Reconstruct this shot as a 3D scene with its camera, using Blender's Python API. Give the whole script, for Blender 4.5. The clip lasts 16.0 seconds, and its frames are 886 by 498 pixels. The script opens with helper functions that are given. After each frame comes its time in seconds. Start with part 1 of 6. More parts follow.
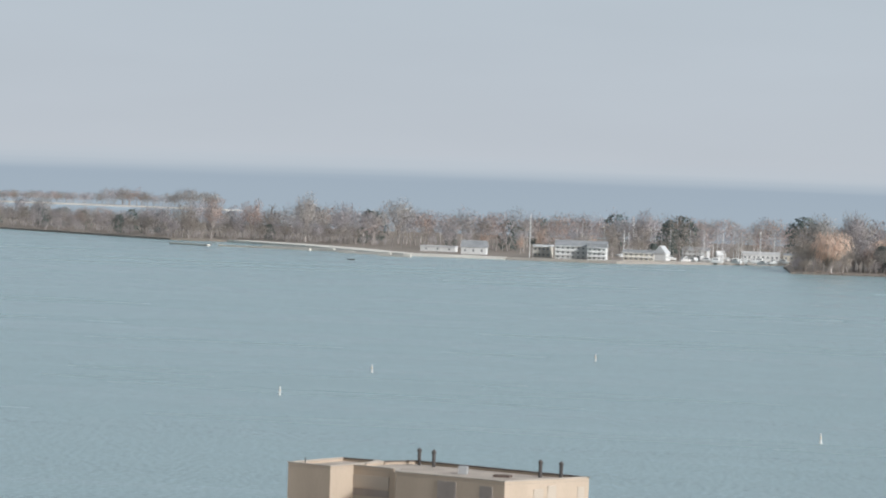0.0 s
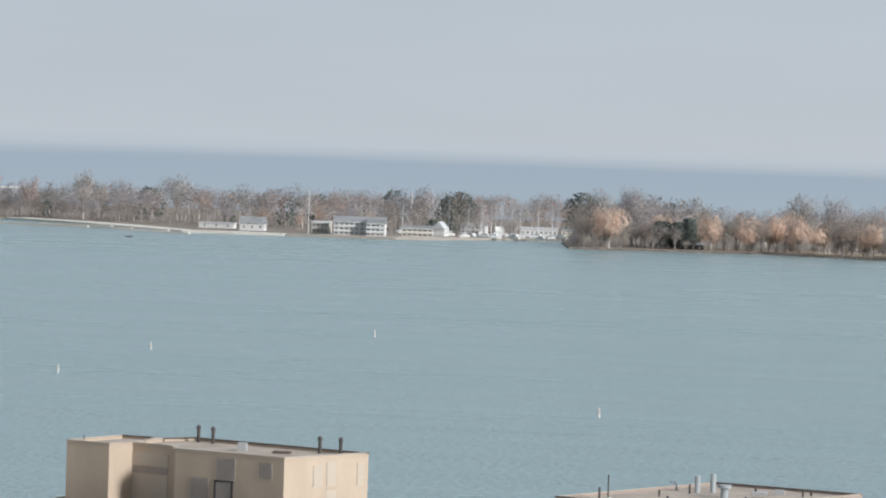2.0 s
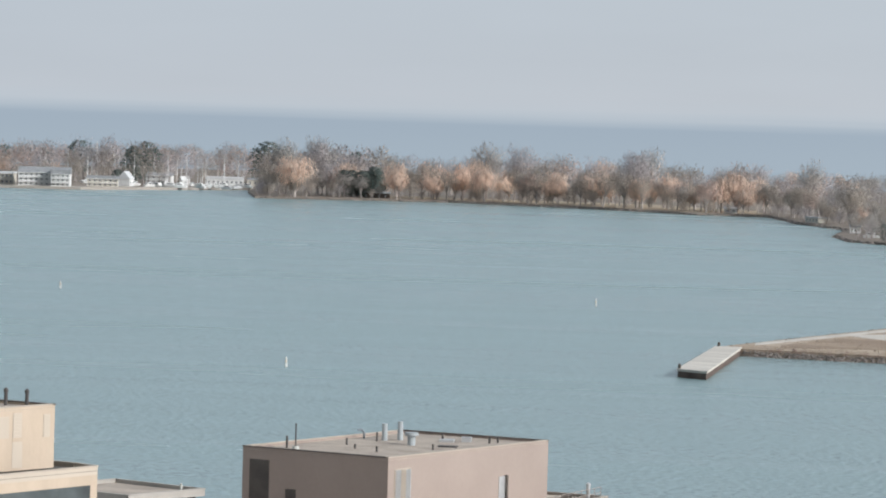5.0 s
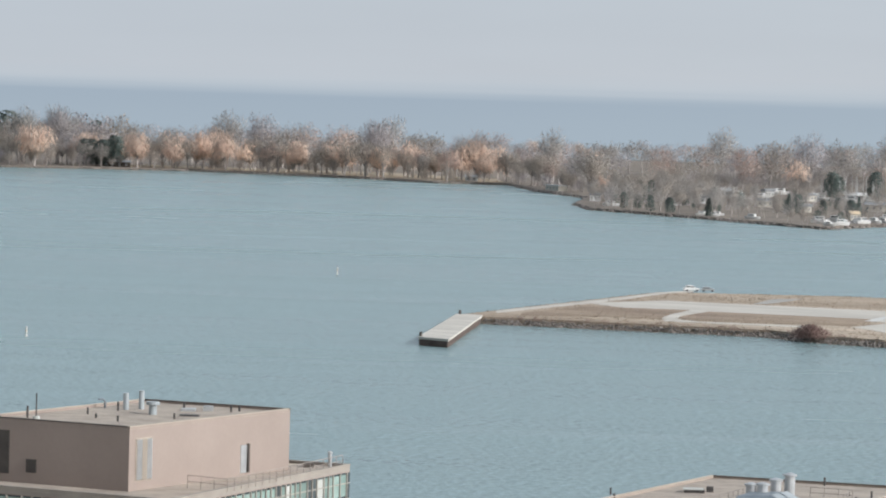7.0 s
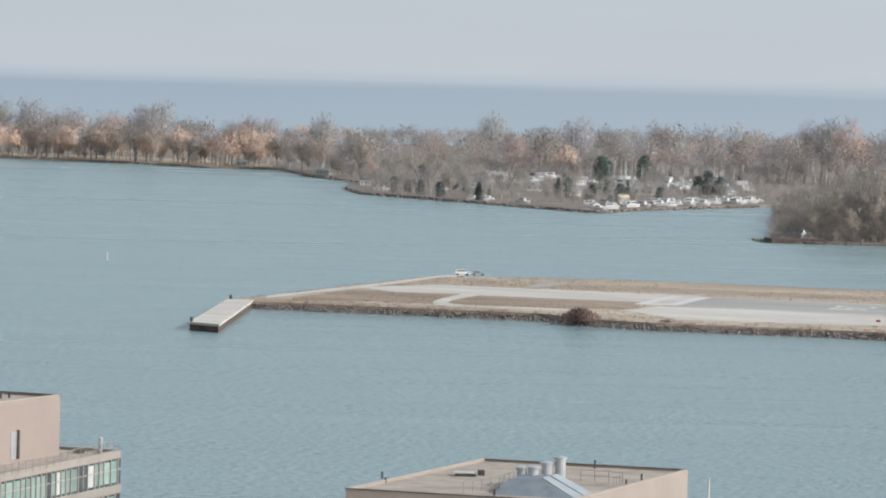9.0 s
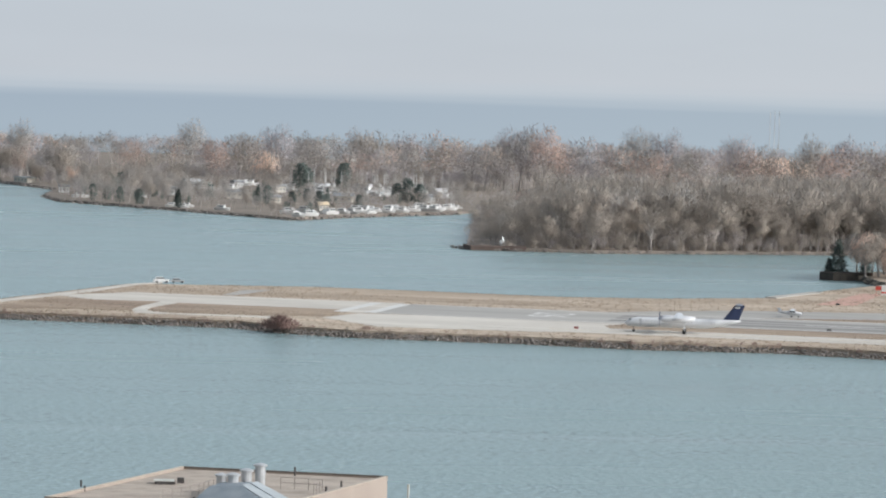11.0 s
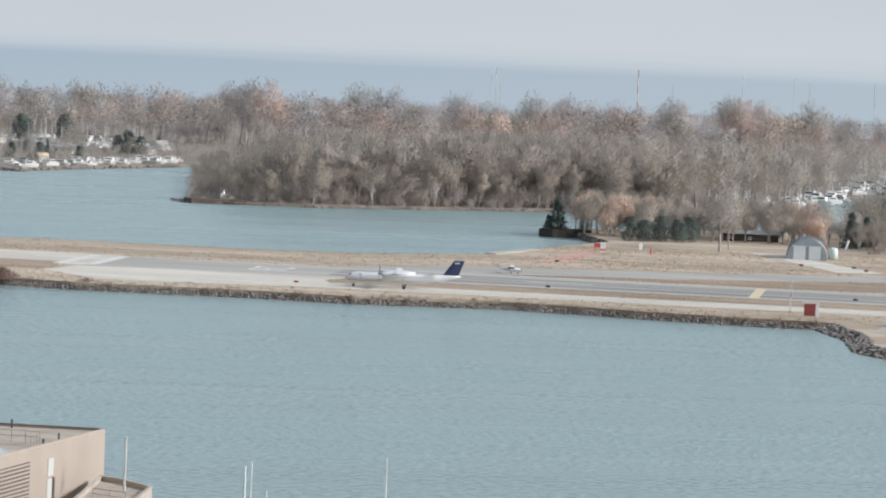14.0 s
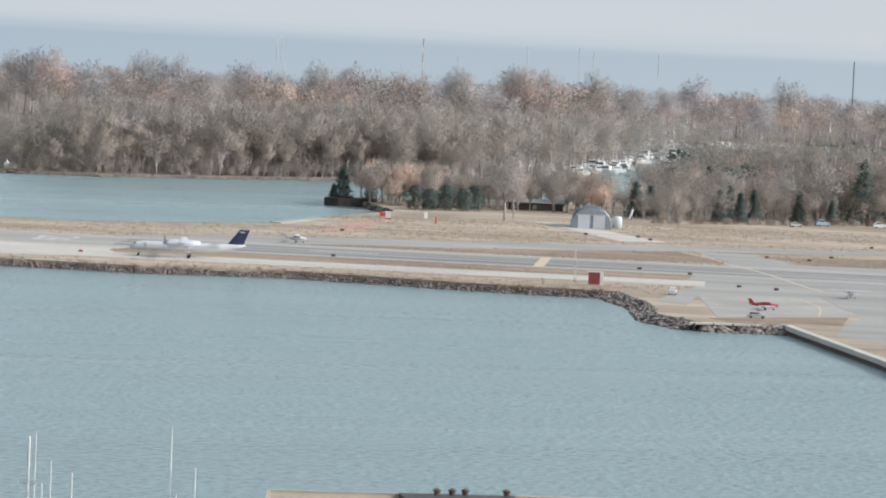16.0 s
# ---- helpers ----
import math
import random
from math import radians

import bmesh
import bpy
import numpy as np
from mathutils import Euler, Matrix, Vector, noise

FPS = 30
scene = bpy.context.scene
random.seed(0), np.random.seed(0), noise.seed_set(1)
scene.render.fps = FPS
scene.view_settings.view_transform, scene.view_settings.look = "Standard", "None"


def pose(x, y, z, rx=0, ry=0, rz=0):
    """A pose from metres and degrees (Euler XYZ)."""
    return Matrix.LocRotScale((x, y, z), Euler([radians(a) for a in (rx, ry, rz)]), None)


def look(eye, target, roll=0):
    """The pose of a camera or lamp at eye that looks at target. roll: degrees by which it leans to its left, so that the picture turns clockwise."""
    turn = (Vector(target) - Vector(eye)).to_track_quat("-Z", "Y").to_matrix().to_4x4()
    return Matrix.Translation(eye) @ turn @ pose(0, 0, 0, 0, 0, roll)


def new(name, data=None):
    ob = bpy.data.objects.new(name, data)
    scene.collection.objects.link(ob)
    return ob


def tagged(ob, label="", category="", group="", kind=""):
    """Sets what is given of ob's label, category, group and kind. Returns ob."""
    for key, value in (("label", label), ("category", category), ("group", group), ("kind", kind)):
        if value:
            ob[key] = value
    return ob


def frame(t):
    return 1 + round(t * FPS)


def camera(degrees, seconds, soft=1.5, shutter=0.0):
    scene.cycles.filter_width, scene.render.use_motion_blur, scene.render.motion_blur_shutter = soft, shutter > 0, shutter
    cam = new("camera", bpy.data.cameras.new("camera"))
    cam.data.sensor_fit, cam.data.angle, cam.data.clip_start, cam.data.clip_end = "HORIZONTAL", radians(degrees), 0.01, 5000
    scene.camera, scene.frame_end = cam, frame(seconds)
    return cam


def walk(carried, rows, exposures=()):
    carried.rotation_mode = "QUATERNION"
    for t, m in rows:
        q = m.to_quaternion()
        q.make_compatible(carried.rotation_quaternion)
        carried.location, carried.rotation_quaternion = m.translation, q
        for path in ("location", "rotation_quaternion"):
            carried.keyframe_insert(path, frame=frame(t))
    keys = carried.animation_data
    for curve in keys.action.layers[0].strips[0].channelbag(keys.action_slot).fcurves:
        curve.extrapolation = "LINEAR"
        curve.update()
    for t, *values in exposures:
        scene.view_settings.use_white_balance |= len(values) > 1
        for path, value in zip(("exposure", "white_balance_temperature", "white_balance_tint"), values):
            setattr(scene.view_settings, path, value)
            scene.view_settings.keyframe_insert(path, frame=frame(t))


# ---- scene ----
# camera: high on a balcony, turning to the right with a long lens
cam = camera(12.781, 16.0, soft=2.0)
EYE = 69.0
ROWS = [
    (0.0, 13.825, -1.308, 1.939),
    (0.5, 13.266, -1.352, 1.943),
    (1.0, 12.333, -1.375, 1.899),
    (1.5, 11.334, -1.440, 1.853),
    (2.0, 10.611, -1.549, 1.811),
    (2.5, 10.026, -1.690, 1.891),
    (3.0, 9.429, -1.844, 1.816),
    (5.5, 5.029, -2.195, 1.581),
    (6.0, 4.012, -2.248, 1.564),
    (6.5, 3.105, -2.348, 1.565),
    (7.0, 2.285, -2.506, 1.606),
    (7.5, 1.592, -2.645, 1.629),
    (8.0, 0.886, -2.670, 1.545),
    (8.5, -0.000, -2.634, 1.520),
    (9.0, -1.045, -2.639, 1.539),
    (9.5, -2.282, -2.605, 1.612),
    (10.0, -3.544, -2.429, 1.662),
    (12.5, -7.471, -2.526, 1.924),
    (13.0, -8.243, -2.636, 2.156),
    (13.5, -8.830, -2.778, 2.351),
    (14.0, -9.466, -2.931, 2.473),
    (14.5, -10.069, -3.016, 2.614),
    (15.0, -10.568, -3.025, 2.698),
    (15.5, -11.391, -3.081, 2.686),
    (16.0, -12.597, -3.243, 2.588),
]
walk(cam, [(t, pose(0, 0, EYE, 0, 0, yaw) @ pose(0, 0, 0, 90 + pitch, 0, 0) @ pose(0, 0, 0, 0, 0, roll)) for t, yaw, pitch, roll in ROWS],
     exposures=[(0.0, 0.08), (7.0, 0.12), (12.5, 0.18), (16.0, 0.26)])

# ---- world and sun: thin bright haze, low sun from the right ----
SUN_TO = Vector((0.83, -0.41, 0.48)).normalized()
world = bpy.data.worlds.new("hazy_sky")
scene.world = world
world.use_nodes = True
wn, wl = world.node_tree.nodes, world.node_tree.links
wn.clear()
w_out = wn.new("ShaderNodeOutputWorld")
w_bg = wn.new("ShaderNodeBackground")
w_sky = wn.new("ShaderNodeTexSky")
w_sky.sky_type = "NISHITA"
w_sky.sun_disc = False
w_sky.sun_elevation = math.asin(SUN_TO.z)
w_sky.sun_rotation = math.atan2(SUN_TO.x, SUN_TO.y)
w_sky.dust_density = 4.0
w_scale = wn.new("ShaderNodeVectorMath")
w_scale.operation = "SCALE"
w_scale.inputs["Scale"].default_value = 0.1
wl.new(w_sky.outputs[0], w_scale.inputs[0])
w_geo = wn.new("ShaderNodeTexCoord")
w_sep = wn.new("ShaderNodeSeparateXYZ")
wl.new(w_geo.outputs["Generated"], w_sep.inputs[0])
w_ramp = wn.new("ShaderNodeValToRGB")
w_ramp.color_ramp.elements[0].position = 0.0
w_ramp.color_ramp.elements[0].color = (0.537, 0.579, 0.625, 1)
w_ramp.color_ramp.elements[1].position = 0.08
w_ramp.color_ramp.elements[1].color = (0.46, 0.543, 0.613, 1)
e = w_ramp.color_ramp.elements.new(0.6)
e.color = (0.40, 0.47, 0.55, 1)
wl.new(w_sep.outputs["Z"], w_ramp.inputs[0])
w_noise = wn.new("ShaderNodeTexNoise")
w_noise.inputs["Scale"].default_value = 9.0
w_noise.inputs["Detail"].default_value = 3.0
w_map = wn.new("ShaderNodeMapping")
w_map.inputs["Scale"].default_value = (1, 1, 6)
wl.new(w_geo.outputs["Generated"], w_map.inputs[0])
wl.new(w_map.outputs[0], w_noise.inputs[0])
w_var = wn.new("ShaderNodeMapRange")
w_var.inputs["To Min"].default_value = 0.95
w_var.inputs["To Max"].default_value = 1.05
wl.new(w_noise.outputs[0], w_var.inputs["Value"])
w_var2 = wn.new("ShaderNodeVectorMath")
w_var2.operation = "SCALE"
wl.new(w_ramp.outputs[0], w_var2.inputs[0])
wl.new(w_var.outputs[0], w_var2.inputs["Scale"])
w_mix = wn.new("ShaderNodeMix")
w_mix.data_type = "RGBA"
w_mix.inputs["Factor"].default_value = 0.9
wl.new(w_scale.outputs[0], w_mix.inputs["A"])
wl.new(w_var2.outputs[0], w_mix.inputs["B"])
w_dot = wn.new("ShaderNodeVectorMath")
w_dot.operation = "DOT_PRODUCT"
w_dot.inputs[1].default_value = SUN_TO
wl.new(w_geo.outputs["Generated"], w_dot.inputs[0])
w_glow = wn.new("ShaderNodeMapRange")
w_glow.inputs["From Min"].default_value = -0.55
w_glow.inputs["From Max"].default_value = 0.3
wl.new(w_dot.outputs["Value"], w_glow.inputs["Value"])
w_tint = wn.new("ShaderNodeMix")
w_tint.data_type = "RGBA"
w_tint.inputs["A"].default_value = (0.98, 0.99, 1.01, 1)
w_tint.inputs["B"].default_value = (1.12, 1.09, 1.06, 1)
wl.new(w_glow.outputs[0], w_tint.inputs["Factor"])
w_mul = wn.new("ShaderNodeVectorMath")
w_mul.operation = "MULTIPLY"
wl.new(w_mix.outputs["Result"], w_mul.inputs[0])
wl.new(w_tint.outputs["Result"], w_mul.inputs[1])
w_back = wn.new("ShaderNodeMapRange")
w_back.interpolation_type = "SMOOTHSTEP"
w_back.inputs["From Min"].default_value = -0.5
w_back.inputs["From Max"].default_value = 0.7
w_back.inputs["To Min"].default_value = 0.62
w_back.inputs["To Max"].default_value = 1.0
wl.new(w_sep.outputs["Y"], w_back.inputs["Value"])
w_dim = wn.new("ShaderNodeVectorMath")
w_dim.operation = "SCALE"
wl.new(w_mul.outputs[0], w_dim.inputs[0])
wl.new(w_back.outputs[0], w_dim.inputs["Scale"])
wl.new(w_dim.outputs[0], w_bg.inputs[0])
w_bg.inputs[1].default_value = 1.0
wl.new(w_bg.outputs[0], w_out.inputs[0])

sun_data = bpy.data.lights.new("sun", "SUN")
sun_data.energy = 3.7
sun_data.angle = radians(9.0)
sun_data.color = (0.98, 0.975, 0.968)
sun = new("sun", sun_data)
sun.matrix_world = look((400, 400, 600), Vector((400, 400, 600)) - SUN_TO)


# ---- materials ----
def mat(name, c1, c2, scale=0.3, rough=0.85, bump=0.0, bump_scale=4.0, metal=0.0, vary=0.0, fine=0.0, stretch=(1, 1, 1), spec=0.3, thin=False, along=None, streak=0.0):
    """Two colours mixed by world-sized noise, a fine grain on top, and a piece-by-piece or thing-by-thing variation."""
    m = bpy.data.materials.new(name)
    m.use_nodes = True
    n, l = m.node_tree.nodes, m.node_tree.links
    b = n["Principled BSDF"]
    b.inputs["Roughness"].default_value = rough
    b.inputs["Metallic"].default_value = metal
    b.inputs["Specular IOR Level"].default_value = spec
    g = n.new("ShaderNodeNewGeometry")
    mp = n.new("ShaderNodeMapping")
    mp.inputs["Scale"].default_value = stretch
    if along is not None:
        mp.vector_type = "TEXTURE"
        mp.inputs["Rotation"].default_value = (0, 0, radians(along))
        mp.inputs["Scale"].default_value = [1 / k for k in stretch]
    l.new(g.outputs["Position"], mp.inputs[0])
    t = n.new("ShaderNodeTexNoise")
    t.inputs["Scale"].default_value = scale
    t.inputs["Detail"].default_value = 1.0 if thin else 5.0
    l.new(mp.outputs[0], t.inputs[0])
    r = n.new("ShaderNodeMapRange")
    r.inputs["From Min"].default_value = 0.32
    r.inputs["From Max"].default_value = 0.68
    l.new(t.outputs[0], r.inputs["Value"])
    x = n.new("ShaderNodeMix")
    x.data_type = "RGBA"
    x.inputs["A"].default_value = (*c1, 1)
    x.inputs["B"].default_value = (*c2, 1)
    l.new(r.outputs[0], x.inputs["Factor"])
    out = x.outputs["Result"]
    amounts = []
    if fine:
        f = n.new("ShaderNodeTexNoise")
        f.inputs["Scale"].default_value = scale * 14
        f.inputs["Detail"].default_value = 3.0
        l.new(mp.outputs[0], f.inputs[0])
        amounts.append((f.outputs[0], fine))
    if streak:
        mq = n.new("ShaderNodeMapping")
        mq.vector_type = "TEXTURE"
        mq.inputs["Rotation"].default_value = (0, 0, radians(along))
        mq.inputs["Scale"].default_value = (110, 9, 1)
        l.new(g.outputs["Position"], mq.inputs[0])
        k = n.new("ShaderNodeTexNoise")
        k.inputs["Scale"].default_value = 1.0
        k.inputs["Detail"].default_value = 4.0
        k.inputs["Roughness"].default_value = 0.65
        l.new(mq.outputs[0], k.inputs[0])
        kr = n.new("ShaderNodeMapRange")
        kr.inputs["From Min"].default_value = 0.3
        kr.inputs["From Max"].default_value = 0.7
        l.new(k.outputs[0], kr.inputs["Value"])
        amounts.append((kr.outputs[0], streak))
    if vary:
        amounts.append((g.outputs["Random Per Island"], vary))
        oi = n.new("ShaderNodeObjectInfo")
        amounts.append((oi.outputs["Random"], vary))
    for socket, amount in amounts:
        q = n.new("ShaderNodeMapRange")
        q.inputs["To Min"].default_value = 1 - amount
        q.inputs["To Max"].default_value = 1 + amount
        l.new(socket, q.inputs["Value"])
        v = n.new("ShaderNodeVectorMath")
        v.operation = "SCALE"
        l.new(out, v.inputs[0])
        l.new(q.outputs[0], v.inputs["Scale"])
        out = v.outputs[0]
    l.new(out, b.inputs["Base Color"])
    if bump:
        k = n.new("ShaderNodeTexNoise")
        k.inputs["Scale"].default_value = bump_scale
        k.inputs["Detail"].default_value = 4.0
        l.new(g.outputs["Position"], k.inputs[0])
        u = n.new("ShaderNodeBump")
        u.inputs["Strength"].default_value = bump
        u.inputs["Distance"].default_value = 0.05
        l.new(k.outputs[0], u.inputs["Height"])
        l.new(u.outputs[0], b.inputs["Normal"])
    if thin:
        # twigs and leaves pass as much light as they throw back
        df, tl, ms = n.new("ShaderNodeBsdfDiffuse"), n.new("ShaderNodeBsdfTranslucent"), n.new("ShaderNodeMixShader")
        l.new(out, df.inputs["Color"])
        l.new(out, tl.inputs["Color"])
        l.new(df.outputs[0], ms.inputs[1])
        l.new(tl.outputs[0], ms.inputs[2])
        l.new(ms.outputs[0], n["Material Output"].inputs["Surface"])
    return m


def water_mat():
    m = bpy.data.materials.new("harbour_water")
    m.use_nodes = True
    n, l = m.node_tree.nodes, m.node_tree.links
    b = n["Principled BSDF"]
    b.inputs["IOR"].default_value = 1.33
    g = n.new("ShaderNodeNewGeometry")

    def wave(scale, stretch, detail):
        mp = n.new("ShaderNodeMapping")
        mp.inputs["Scale"].default_value = stretch
        mp.inputs["Rotation"].default_value = (0, 0, radians(12))
        l.new(g.outputs["Position"], mp.inputs[0])
        t = n.new("ShaderNodeTexNoise")
        t.inputs["Scale"].default_value = scale
        t.inputs["Detail"].default_value = detail
        l.new(mp.outputs[0], t.inputs[0])
        return t.outputs[0]

    bands = wave(0.012, (0.22, 1.0, 1), 4.0)      # wind lanes
    chop = wave(0.75, (0.7, 0.8, 1), 4.0)        # small waves
    swell = wave(0.05, (0.4, 1.0, 1), 2.0)
    x = n.new("ShaderNodeMix")
    x.data_type = "RGBA"
    x.inputs["A"].default_value = (0.202, 0.292, 0.302, 1)
    x.inputs["B"].default_value = (0.262, 0.357, 0.362, 1)
    l.new(bands, x.inputs["Factor"])
    lanes = wave(0.03, (0.06, 1.0, 1), 3.0)       # thin pale streaks
    k = n.new("ShaderNodeMapRange")
    k.inputs["From Min"].default_value = 0.60
    k.inputs["From Max"].default_value = 0.74
    k.inputs["To Min"].default_value = 0.0
    k.inputs["To Max"].default_value = 0.3
    l.new(lanes, k.inputs["Value"])
    y = n.new("ShaderNodeMix")
    y.data_type = "RGBA"
    y.inputs["B"].default_value = (0.36, 0.44, 0.46, 1)
    l.new(k.outputs[0], y.inputs["Factor"])
    l.new(x.outputs["Result"], y.inputs["A"])
    # light and dark of the small waves also put into the water colour
    dab = n.new("ShaderNodeMapRange")
    dab.inputs["From Min"].default_value = 0.25
    dab.inputs["From Max"].default_value = 0.75
    dab.inputs["To Min"].default_value = 0.8
    dab.inputs["To Max"].default_value = 1.22
    l.new(chop, dab.inputs["Value"])
    tone = n.new("ShaderNodeVectorMath")
    tone.operation = "SCALE"
    l.new(y.outputs["Result"], tone.inputs[0])
    l.new(dab.outputs[0], tone.inputs["Scale"])
    l.new(tone.outputs[0], b.inputs["Base Color"])
    r = n.new("ShaderNodeMapRange")
    r.inputs["From Min"].default_value = 0.35
    r.inputs["From Max"].default_value = 0.65
    r.inputs["To Min"].default_value = 0.20
    r.inputs["To Max"].default_value = 0.28
    l.new(bands, r.inputs["Value"])
    l.new(r.outputs[0], b.inputs["Roughness"])
    u1 = n.new("ShaderNodeBump")
    u1.inputs["Strength"].default_value = 1.0
    u1.inputs["Distance"].default_value = 0.75
    l.new(chop, u1.inputs["Height"])
    u2 = n.new("ShaderNodeBump")
    u2.inputs["Strength"].default_value = 0.6
    u2.inputs["Distance"].default_value = 0.7
    l.new(swell, u2.inputs["Height"])
    l.new(u1.outputs[0], u2.inputs["Normal"])
    l.new(u2.outputs[0], b.inputs["Normal"])
    return m


WATER = water_mat()
GRASS = mat("dry_grass", (0.35, 0.275, 0.21), (0.55, 0.455, 0.36), 0.035, 0.95, fine=0.36, stretch=(0.3, 1, 1), along=-16.9, streak=0.18)
ISLE_GROUND = mat("leaf_litter", (0.2, 0.17, 0.145), (0.29, 0.245, 0.205), 0.05, 0.95, fine=0.25)
VERGE = mat("short_brown_grass", (0.26, 0.195, 0.15), (0.39, 0.305, 0.23), 0.05, 0.95, fine=0.36, stretch=(0.35, 1, 1), along=-16.9, streak=0.2)
MEMBRANE = mat("dark_roof_membrane", (0.10, 0.095, 0.09), (0.15, 0.14, 0.13), 0.5, 0.8, fine=0.1)
WINDOW_GREY = mat("grey_window_glass", (0.20, 0.215, 0.22), (0.32, 0.335, 0.34), 0.4, 0.15, vary=0.2, spec=0.5)
HOOD = mat("dark_galvanised_hood", (0.2, 0.235, 0.265), (0.27, 0.305, 0.335), 0.8, 0.6, fine=0.1)
HOOD_PALE = mat("pale_blue_grey_steel", (0.33, 0.365, 0.385), (0.42, 0.455, 0.475), 0.8, 0.6, fine=0.1)
FASCIA = mat("brown_grey_fascia", (0.33, 0.295, 0.26), (0.40, 0.36, 0.32), 0.6, 0.7)
TAUPE_LIGHT = mat("pale_taupe_panel", (0.39, 0.325, 0.28), (0.43, 0.36, 0.31), 0.2, 0.6, fine=0.04)
AGED = mat("aged_grey_concrete", (0.38, 0.36, 0.33), (0.48, 0.455, 0.42), 0.06, 0.9, fine=0.16)
MEADOW = mat("pale_dry_meadow", (0.42, 0.34, 0.25), (0.52, 0.44, 0.33), 0.05, 0.95, fine=0.2)
SAND = mat("pale_sand", (0.62, 0.58, 0.52), (0.72, 0.68, 0.62), 0.08, 0.95, fine=0.15)
ASPHALT = mat("weathered_asphalt", (0.35, 0.335, 0.315), (0.44, 0.42, 0.395), 0.04, 0.9, fine=0.12, stretch=(0.2, 1, 1), along=-16.9, streak=0.1)
RUBBER = mat("rubber_streaked_asphalt", (0.22, 0.215, 0.21), (0.35, 0.335, 0.32), 0.06, 0.9, fine=0.15, stretch=(0.1, 1, 1), along=-16.9, streak=0.2)
CONCRETE = mat("pale_concrete", (0.53, 0.49, 0.44), (0.65, 0.61, 0.55), 0.05, 0.9, fine=0.16, stretch=(0.4, 1, 1), along=-16.9, streak=0.09)
PAINT = mat("worn_white_paint", (0.58, 0.57, 0.55), (0.70, 0.69, 0.67), 0.4, 0.8, fine=0.2)
YELLOW = mat("worn_yellow_paint", (0.62, 0.50, 0.36), (0.68, 0.56, 0.40), 0.4, 0.8)
RED_PAINT = mat("worn_or_hazed_red_paint", (0.52, 0.3, 0.25), (0.58, 0.38, 0.31), 0.25, 0.8, fine=0.2)
ROCK = mat("grey_brown_rock", (0.13, 0.112, 0.102), (0.28, 0.247, 0.225), 0.5, 0.95, vary=0.3)
TIMBER_DARK = mat("dark_wet_timber", (0.05, 0.042, 0.038), (0.10, 0.085, 0.07), 0.5, 0.8, fine=0.2)
RUST = mat("rusty_sheet_piling", (0.10, 0.075, 0.065), (0.17, 0.125, 0.105), 0.4, 0.85, fine=0.2)
BARK = mat("grey_bark", (0.33, 0.295, 0.275), (0.43, 0.39, 0.365), 0.06, 0.95, vary=0.2)
TUFT = mat("dry_grass_tufts", (0.40, 0.32, 0.25), (0.52, 0.425, 0.335), 0.3, 0.95, vary=0.12, thin=True)
BARK_PALE = mat("pale_bark", (0.34, 0.31, 0.28), (0.44, 0.41, 0.37), 0.06, 0.95, vary=0.15)
TWIG = mat("bare_twigs", (0.455, 0.402, 0.352), (0.555, 0.49, 0.43), 0.035, 0.95, vary=0.14, thin=True)
TWIG_GREY = mat("grey_twigs", (0.505, 0.47, 0.44), (0.60, 0.56, 0.525), 0.03, 0.95, vary=0.15, thin=True)
# haze put into the twig colour: paler and more mauve than the other twigs
TWIG_HAZE = mat("haze_tinted_twigs", (0.54, 0.495, 0.50), (0.63, 0.58, 0.585), 0.03, 0.95, vary=0.15, thin=True)
WILLOW = mat("golden_willow_leaves", (0.77, 0.60, 0.50), (0.85, 0.68, 0.565), 0.04, 0.9, vary=0.15, thin=True)
RUSSET = mat("russet_leaves", (0.61, 0.465, 0.405), (0.69, 0.53, 0.46), 0.03, 0.9, vary=0.08, thin=True)
NEEDLE = mat("dark_green_needles", (0.14, 0.175, 0.165), (0.20, 0.235, 0.215), 0.15, 0.9, vary=0.15, thin=True)
REDBUSH = mat("dark_red_stems", (0.30, 0.20, 0.18), (0.38, 0.27, 0.24), 0.6, 0.95, vary=0.12, thin=True)
TAN = mat("tan_render", (0.48, 0.39, 0.305), (0.55, 0.45, 0.355), 0.5, 0.9, bump=0.2, stretch=(1, 1, 0.35), fine=0.06)
TAN_PALE = mat("pale_tan_panel", (0.50, 0.435, 0.365), (0.55, 0.48, 0.405), 0.3, 0.85)
TAUPE = mat("taupe_metal_panel", (0.35, 0.285, 0.252), (0.385, 0.315, 0.28), 0.2, 0.6, fine=0.05)
GRAVEL = mat("roof_gravel", (0.36, 0.305, 0.26), (0.50, 0.43, 0.365), 0.4, 0.95, bump=0.5, bump_scale=12, fine=0.3)
COPING = mat("weathered_coping", (0.42, 0.365, 0.31), (0.50, 0.44, 0.375), 0.6, 0.7)
COPING_DARK = mat("dark_metal_flashing", (0.10, 0.085, 0.075), (0.15, 0.13, 0.115), 0.6, 0.6)
GALV = mat("galvanised_steel", (0.52, 0.53, 0.54), (0.62, 0.63, 0.64), 1.2, 0.45, metal=0.5, fine=0.1)
DARK_STEEL = mat("dark_steel", (0.07, 0.065, 0.065), (0.12, 0.11, 0.105), 1.0, 0.6, metal=0.3)
LOUVRE = mat("dark_louvre_paint", (0.09, 0.08, 0.075), (0.13, 0.115, 0.105), 0.8, 0.6)
DOOR_GREY = mat("grey_door_paint", (0.33, 0.29, 0.26), (0.38, 0.33, 0.30), 0.8, 0.6)
GLASS = mat("green_tinted_glazing", (0.25, 0.36, 0.325), (0.42, 0.53, 0.485), 0.5, 0.12, vary=0.25, spec=0.6)
